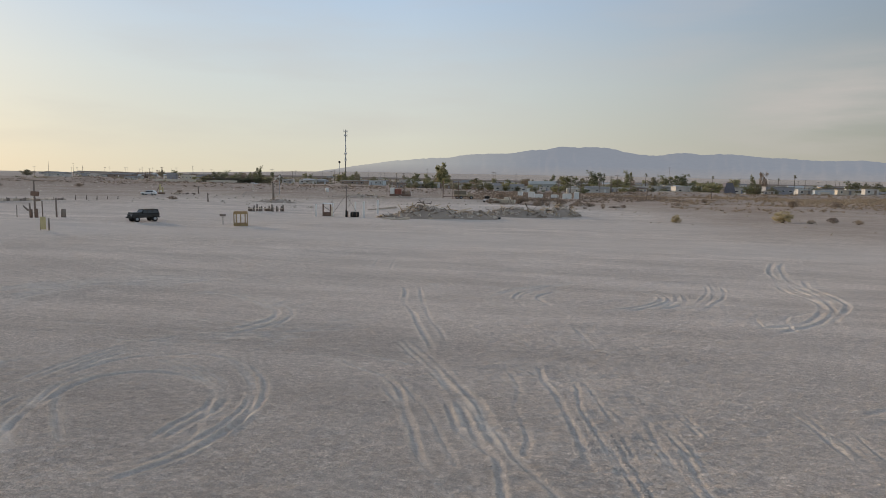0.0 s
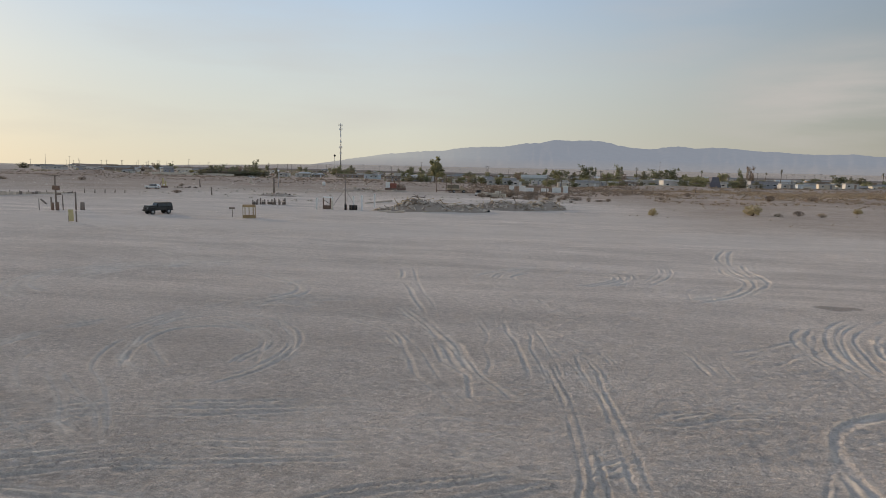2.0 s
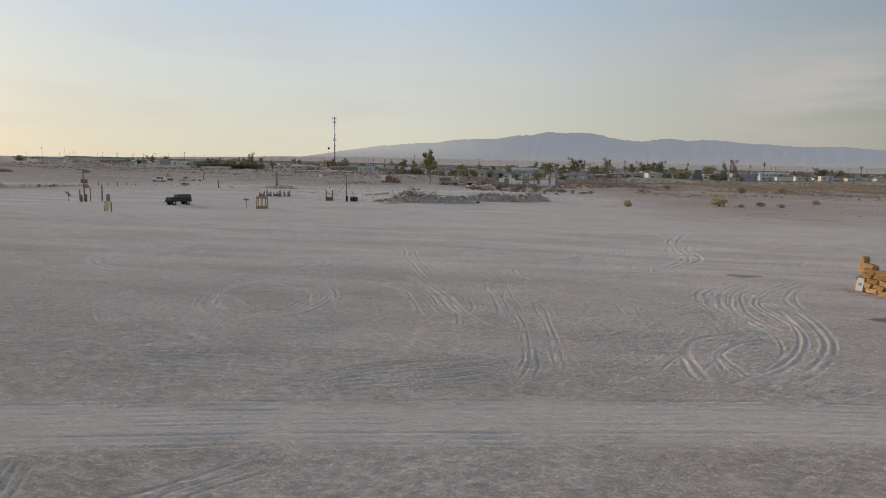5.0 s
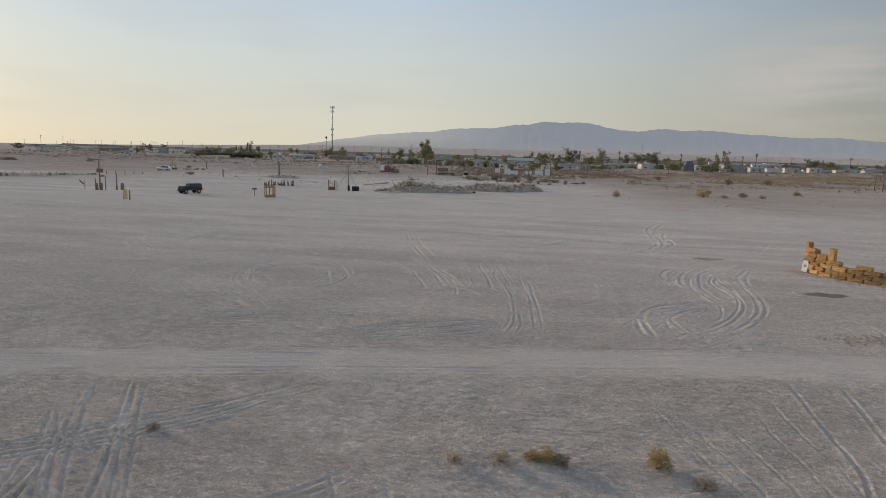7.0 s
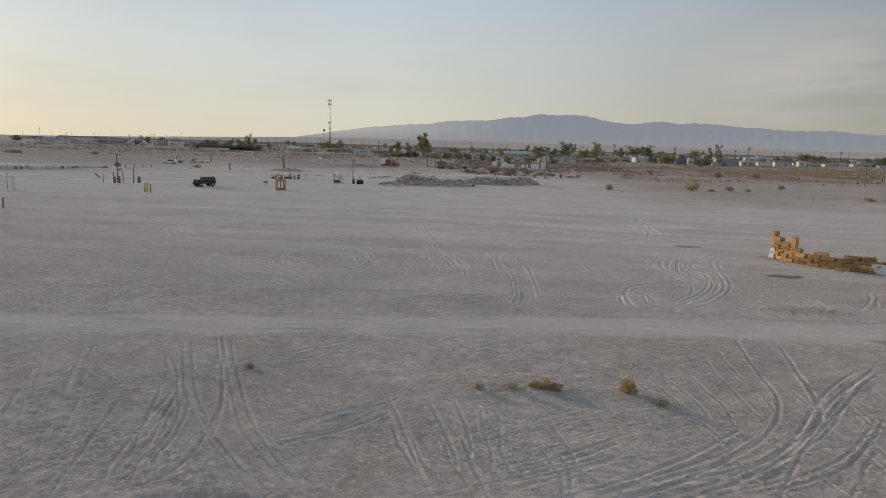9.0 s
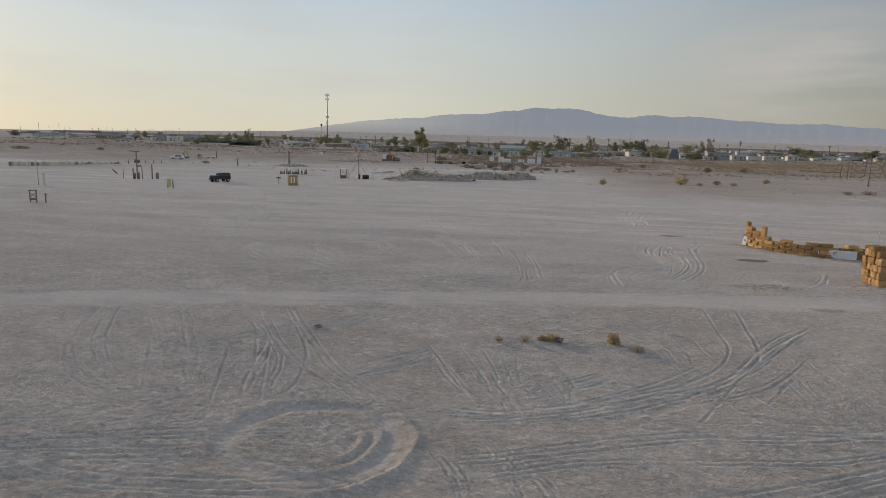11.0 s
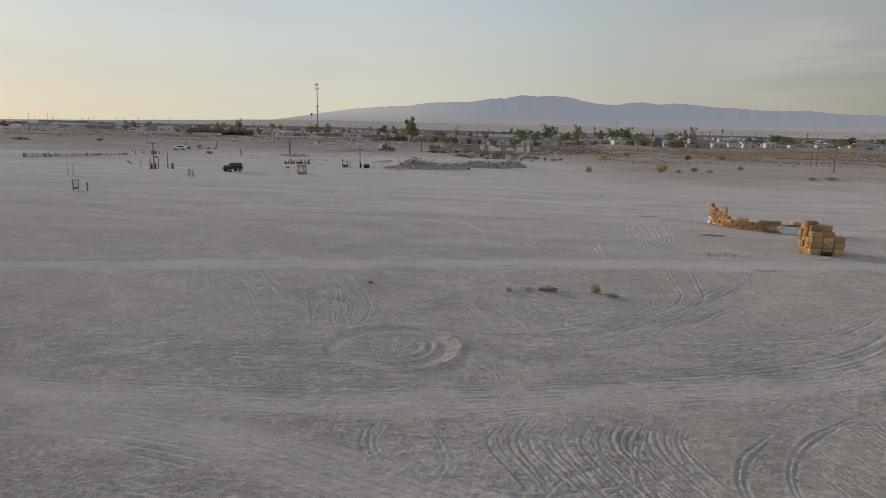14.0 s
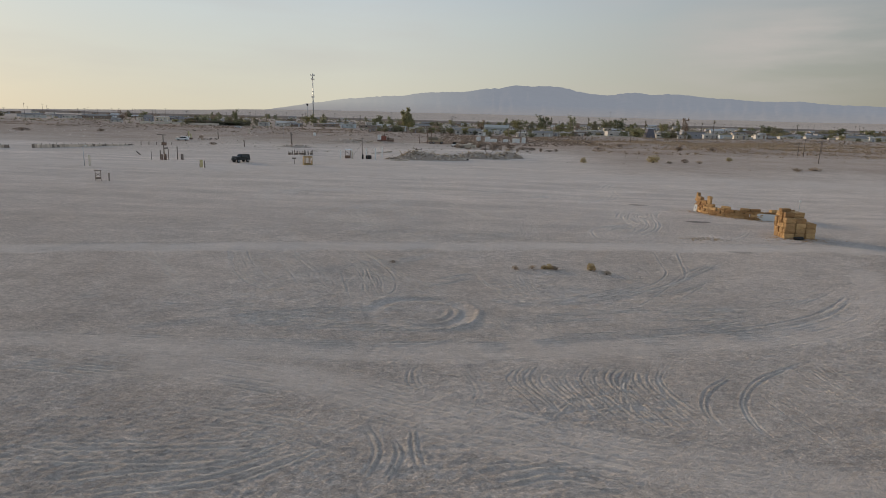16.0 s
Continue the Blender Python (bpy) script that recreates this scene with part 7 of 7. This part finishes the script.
box_part("roof_sheet", WHITE, kio, 1.7, 1.4, 0.10, 0.1, 0, 2.4, 4, 3, 0)
box_part("counter", RUST, kio, 1.35, 0.45, 0.8, 0, -0.3, 0, bevel=0.02)
box_part("brace", TIMBER, kio, 1.7, 0.08, 0.1, 0, -0.6, 1.5, 0, 35, 0)
tl = thing("wooden_mast", -41.5, 166.0, ground_z(-41.5, 166), 0, "tall thin wooden mast with stay lines and a cross piece", "mast")
rod_part("shaft", TIMBER, tl, (0, 0, -0.4), (0, 0, 6.0), 0.13, 0.09)
rod_part("stay", TIMBER, tl, (0, 0, 4.2), (-3.2, 0.3, 0.0), 0.035, n=5)
rod_part("stay", TIMBER, tl, (0, 0, 4.2), (2.4, 0.6, 0.0), 0.035, n=5)
box_part("cross_piece", TIMBER, tl, 0.9, 0.1, 0.12, 0, 0, 5.5)
box_part("foot_box", RUST, tl, 0.45, 0.4, 1.1, 0.2, -0.2, 0.0)
bl = thing("dark_barrel", -39.5, 165.0, ground_z(-39.5, 165), 0, "dark drum lying on its side by the mast", "barrel")
rod_part("drum", DARK, bl, (-0.75, 0, 0.5), (0.75, 0.3, 0.5), 0.52, n=16)
rod_part("hoop", RUST, bl, (-0.35, 0.1, 0.5), (-0.25, 0.11, 0.5), 0.54, n=16)
rod_part("hoop", RUST, bl, (0.35, 0.2, 0.5), (0.45, 0.22, 0.5), 0.54, n=16)
st2 = thing("dark_stub", -41.1, 164.9, ground_z(-41, 165), 0, "short dark post by the drum", "post")
rod_part("shaft", DARK, st2, (0, 0, -0.1), (0, 0, 1.3), 0.16)

# ---- rubble ----
BROKEN_SLAB = mat("broken_slab", (0.36, 0.305, 0.25), (0.60, 0.52, 0.44), 0.95, 1.2, 9, 0.6, depth=0.05, per_piece=0.6)


def chunk_mesh(seed):
    """A broken slab of concrete: uneven outline, tilted faces."""
    r = random.Random(seed)
    n = r.randint(5, 7)
    bm = bmesh.new()
    top, low = [], []
    for k in range(n):
        a = 2 * math.pi * k / n + r.gauss(0, 0.15)
        rad = r.uniform(0.6, 1.0)
        low.append(bm.verts.new((rad * math.cos(a), 0.7 * rad * math.sin(a), r.gauss(0, 0.04))))
        top.append(bm.verts.new((0.93 * rad * math.cos(a), 0.65 * rad * math.sin(a), 0.30 + r.gauss(0, 0.06))))
    bm.faces.new(top)
    bm.faces.new(low[::-1])
    for k in range(n):
        bm.faces.new((low[k], low[(k + 1) % n], top[(k + 1) % n], top[k]))
    me = bpy.data.meshes.new("slab")
    bm.to_mesh(me)
    bm.free()
    me.materials.append(BROKEN_SLAB)
    return me


# loose earth under the slabs, its colour darkened for the shade in the gaps
EARTH = mat("shade_dark_earth", (0.29, 0.235, 0.19), (0.44, 0.365, 0.30), 0.95, 0.8, 7, 0.8, depth=0.1)
CHUNKS = [chunk_mesh(s) for s in range(90, 100)]


def rubble(x, y, rx, ry, high, n, seed, label, boards=0):
    """A heap of broken slabs over a mound; boards: loose planks among them."""
    r = random.Random(seed)
    z0 = ground_z(x, y)
    h = thing("rubble_heap", x, y, z0, 0, label, "rubble")
    us = np.linspace(0, 2 * math.pi, 40)
    vs = np.linspace(0, 1, 12)
    U, V = np.meshgrid(us, vs)
    bx, by = rx * 1.1 * V * np.cos(U), ry * 1.1 * V * np.sin(U)
    bz = high * 0.55 * (1 - V**2) * (1 + 0.3 * fbm(bx * 0.4, by * 0.4, 3, seed)) + np.array([[ground_z(x + float(a_), y + float(b_)) - z0 for a_, b_ in zip(ra, rb)] for ra, rb in zip(bx, by)]) - 0.08
    core = sheet("core", bx, by, bz, EARTH)
    core.parent = h
    for k in range(n):
        a, q = r.uniform(0, 6.283), r.random() ** 0.55
        px, py = rx * q * math.cos(a), ry * q * math.sin(a)
        pz = high * 0.58 * (1 - q * q) * r.uniform(0.85, 1.2) + ground_z(x + px, y + py) - z0
        ob = new("slab", r.choice(CHUNKS))
        ob.parent = h
        s = 0.2 + 0.65 * r.random() ** 1.4
        ob.matrix_local = pose(px, py, pz - 0.1, r.gauss(0, 36), r.gauss(0, 36), r.uniform(0, 360)) @ Matrix.Diagonal((s, s, s * r.uniform(0.7, 1.3), 1))
    for k in range(boards):
        a, q = r.uniform(0, 6.283), r.random() ** 0.6
        px, py = rx * q * math.cos(a), ry * q * math.sin(a)
        pz = high * 0.85 * (1 - q * q) + ground_z(x + px, y + py) - z0
        box_part("plank", r.choice((TAN_BOARD, TAN_BOARD, TIMBER)), h, r.uniform(1.2, 3.0), 0.16, 0.06, px, py, pz, r.gauss(0, 20), r.gauss(0, 25), r.uniform(0, 360))
    return h


rubble(-25.4, 165.0, 6.8, 3.4, 3.2, 300, 61, "heap of broken concrete slabs with tan planks sticking out", 44)
rubble(-17.3, 166.0, 4.6, 3.0, 2.2, 190, 62, "low heap of broken grey concrete slabs", 6)
rubble(-9.6, 176.0, 8.2, 3.4, 2.4, 290, 63, "long heap of broken concrete slabs at the flat's edge", 22)
rubble(-1.8, 180.5, 4.5, 3.2, 2.6, 170, 64, "dark heap of broken slabs and brush at the flat's edge", 20)
rubble(-73.5, 203.0, 5.5, 2.6, 1.1, 50, 65, "low heap of broken rock beside the post", 3)
rubble(-66.0, 251.0, 10.5, 4.5, 1.9, 90, 66, "wide heap of rubble and scrap behind the enclosure", 8)
rubble(-32.3, 164.0, 2.8, 1.8, 0.6, 22, 67, "scattered pale slabs beside the heap", 4)
rubble(-52.0, 238.0, 7.5, 4.0, 0.9, 40, 68, "low spread of rubble under the red machine", 2)
for x, y, z, ln, rz, rx in ((-40.2, 186.0, 0.9, 6.5, 28, 0), (-29.0, 158.6, 0.3, 3.4, 20, 0), (-31.4, 159.8, 0.1, 2.2, 8, 0)):
    b = thing("fallen_beam", x, y, ground_z(x, y) + 0.02, rz, "pale fallen concrete beam", "beam", "fallen beams")
    box_part("beam", CONCRETE, b, ln, 0.5, 0.35, 0, 0, -0.05, 0, -6, 0, 0.04)
tyre = thing("lying_tyre", -12.9, 167.0, ground_z(-12.9, 167), 0, "dark tyre lying flat on the ground", "tyre")
bm = bmesh.new()
add_rod(bm, (0, 0, -0.02), (0, 0, 0.3), 0.75, 0.72, 16)
part("tread", bm, DARK, tyre)
rod_part("hub", RUST, tyre, (0, 0, 0.29), (0, 0, 0.32), 0.35, n=12)

# red and white machine on the mound
rm = thing("red_machine", -49.7, 238.5, ground_z(-49.7, 238.5) + 0.6, 5, "rusty red and white machine on the rubble mound", "machine")
box_part("bed", RUST, rm, 6.4, 2.0, 0.6, 0, 0, 0.0, bevel=0.03)
box_part("cab", WHITE, rm, 1.3, 1.9, 1.9, -2.4, 0, 0.59, bevel=0.06)
box_part("engine", RED, rm, 1.9, 1.7, 1.5, -0.7, 0, 0.59, bevel=0.06)
rod_part("stack", RUST, rm, (-0.4, 0, 2.0), (-0.4, 0, 3.1), 0.14)
rod_part("lever", TIMBER, rm, (0.9, 0.2, 0.5), (1.3, 0.2, 2.2), 0.1)
for k in range(3):
    box_part("crate", srng.choice((RUST, BROWN, TIMBER)), rm, 0.8, 1.2, srng.uniform(0.5, 1.0), 1.0 + 0.9 * k, 0, 0.59)

# frame of poles beside the canvas truck
fr = thing("timber_gantry", -33.6, 237.0, ground_z(-33.6, 237), 10, "bare timber frame of tall poles", "frame")
for x0 in (-2.4, 0.6, 2.2):
    rod_part("upright", RUST, fr, (x0, 0, -0.3), (x0 * 0.96, 0, 5.4), 0.13, 0.1)
rod_part("crossbar", RUST, fr, (-2.5, 0, 0.6), (2.3, 0, 0.6), 0.08)
rod_part("crossbar", RUST, fr, (0.5, 0, 5.0), (2.3, 0, 5.0), 0.08)

# stranded boat
bt = thing("boat_hull", -17.0, 226.5, ground_z(-17, 226.5), 172, "stranded boat with a faded white hull on the dirt", "boat")
bm = bmesh.new()
ring0, ring1 = [], []
for k in range(13):
    u = k / 12
    x0 = -3.4 + 7.2 * u
    w0 = 1.15 * (1 - max(0, (u - 0.45) / 0.55) ** 2.2)
    ring0.append([bm.verts.new((x0, s * w0 * 0.55, 0.05 + 0.35 * max(0, u - 0.6))) for s in (-1, 1)])
    ring1.append([bm.verts.new((x0 + 0.25 * u, s * w0, 1.05 + 0.45 * u * u)) for s in (-1, 1)])
for k in range(12):
    for s in (0, 1):
        bm.faces.new((ring0[k][s], ring0[k + 1][s], ring1[k + 1][s], ring1[k][s]))
    bm.faces.new((ring0[k][0], ring0[k][1], ring0[k + 1][1], ring0[k + 1][0]))
    bm.faces.new((ring1[k][0], ring1[k + 1][0], ring1[k + 1][1], ring1[k][1]))
bm.faces.new((ring0[0][0], ring1[0][0], ring1[0][1], ring0[0][1]))
bmesh.ops.remove_doubles(bm, verts=bm.verts, dist=0.001)
bmesh.ops.recalc_face_normals(bm, faces=bm.faces)
part("hull", bm, CREAM, bt)
box_part("cabin", CREAM, bt, 1.6, 1.5, 0.7, -1.2, 0, 1.05, bevel=0.08)
rod_part("rail", RUST, bt, (1.0, 0.6, 1.2), (3.2, 0.3, 1.9), 0.05, n=6)
car2 = thing("small_white_buggy", -21.5, 228.0, ground_z(-21.5, 228), 60, "small white and black buggy beside the boat", "buggy")
box_part("body", CARWHITE, car2, 2.4, 1.3, 0.6, 0, 0, 0.4, bevel=0.12)
box_part("cage", DARK, car2, 1.2, 1.1, 0.75, -0.2, 0, 0.98, bevel=0.12)
for wx in (-0.8, 0.8):
    for s in (-1, 1):
        wheel(car2, wx, s * 0.62, 0.33, 0.22)
# thin bare frames beside the boat
for k in range(7):
    x, y = -15.5 + 1.9 * k, 221.0 + srng.gauss(0, 2)
    u = thing("leaning_stake", x, y, ground_z(x, y), 0, "thin leaning weathered stake by the rubble", "stake", "leaning stakes")
    rod_part("shaft", TIMBER, u, (0, 0, -0.2), (srng.gauss(0, 0.9), 0, srng.uniform(1.6, 3.2)), 0.07, 0.05, 6)

# white tanks and boxes at the bank
for x, y, sx, sz, lb in ((-16.5, 300, 2.0, 2.2, "white box trailer end by the bank"), (-12.0, 297, 2.4, 2.3, "white storage tank by the bank"), (-9.0, 293, 3.2, 1.6, "white low storage box by the bank"),
                         (-3.0, 294, 3.0, 1.4, "pale low storage box by the bank"), (1.5, 290, 3.4, 2.0, "white storage box by the bank"), (5.0, 291, 1.8, 2.6, "white upright storage box by the bank")):
    u = thing("storage_box", x, y, ground_z(x, y), 0, lb, "storage box", "storage boxes")
    box_part("case", WHITE, u, sx, 1.8, sz, 0, 0, -0.1, bevel=0.12)
    box_part("lid", CREAM, u, sx * 0.9, 1.6, 0.12, 0, 0, sz - 0.103, bevel=0.02)
# low wall along the bank before the town
for x0, x1, y0, lb in ((-275, -215, 436, "long pale low wall at the edge of town"), (45, 78, 372, "long pale low wall before the trailers"), (128, 215, 395, "long pale low fence before the houses")):
    u = thing("boundary_wall", (x0 + x1) / 2, y0, ground_z((x0 + x1) / 2, y0), 3, lb, "wall")
    n = int((x1 - x0) / 6)
    for k in range(n):
        px = -(x1 - x0) / 2 + (k + 0.5) * (x1 - x0) / n
        box_part("panel", CREAM, u, (x1 - x0) / n - 0.08, 0.2, 2.0, px, 0, -0.5)

# parked cars in the town
crng = random.Random(91)
for k in range(16):
    y = 395 + 120 * crng.random()
    x = y * math.tan(radians(crng.uniform(-36, 30)))
    c = white_car(x, y, crng.choice((0, 180)) + crng.gauss(0, 15))
    c["label"] = "small car parked among the houses"
    c["group"] = "parked cars"
    if k % 2:
        for o in c.children:
            if o.name.split(".")[0] in ("body", "roof"):
                o.data.materials[0] = crng.choice((CHARCOAL, SLATE, RED))

for pr in list(PROTO.values()) + list(BUSH.values()):
    for o in [pr, *pr.children_recursive]:
        bpy.data.objects.remove(o)
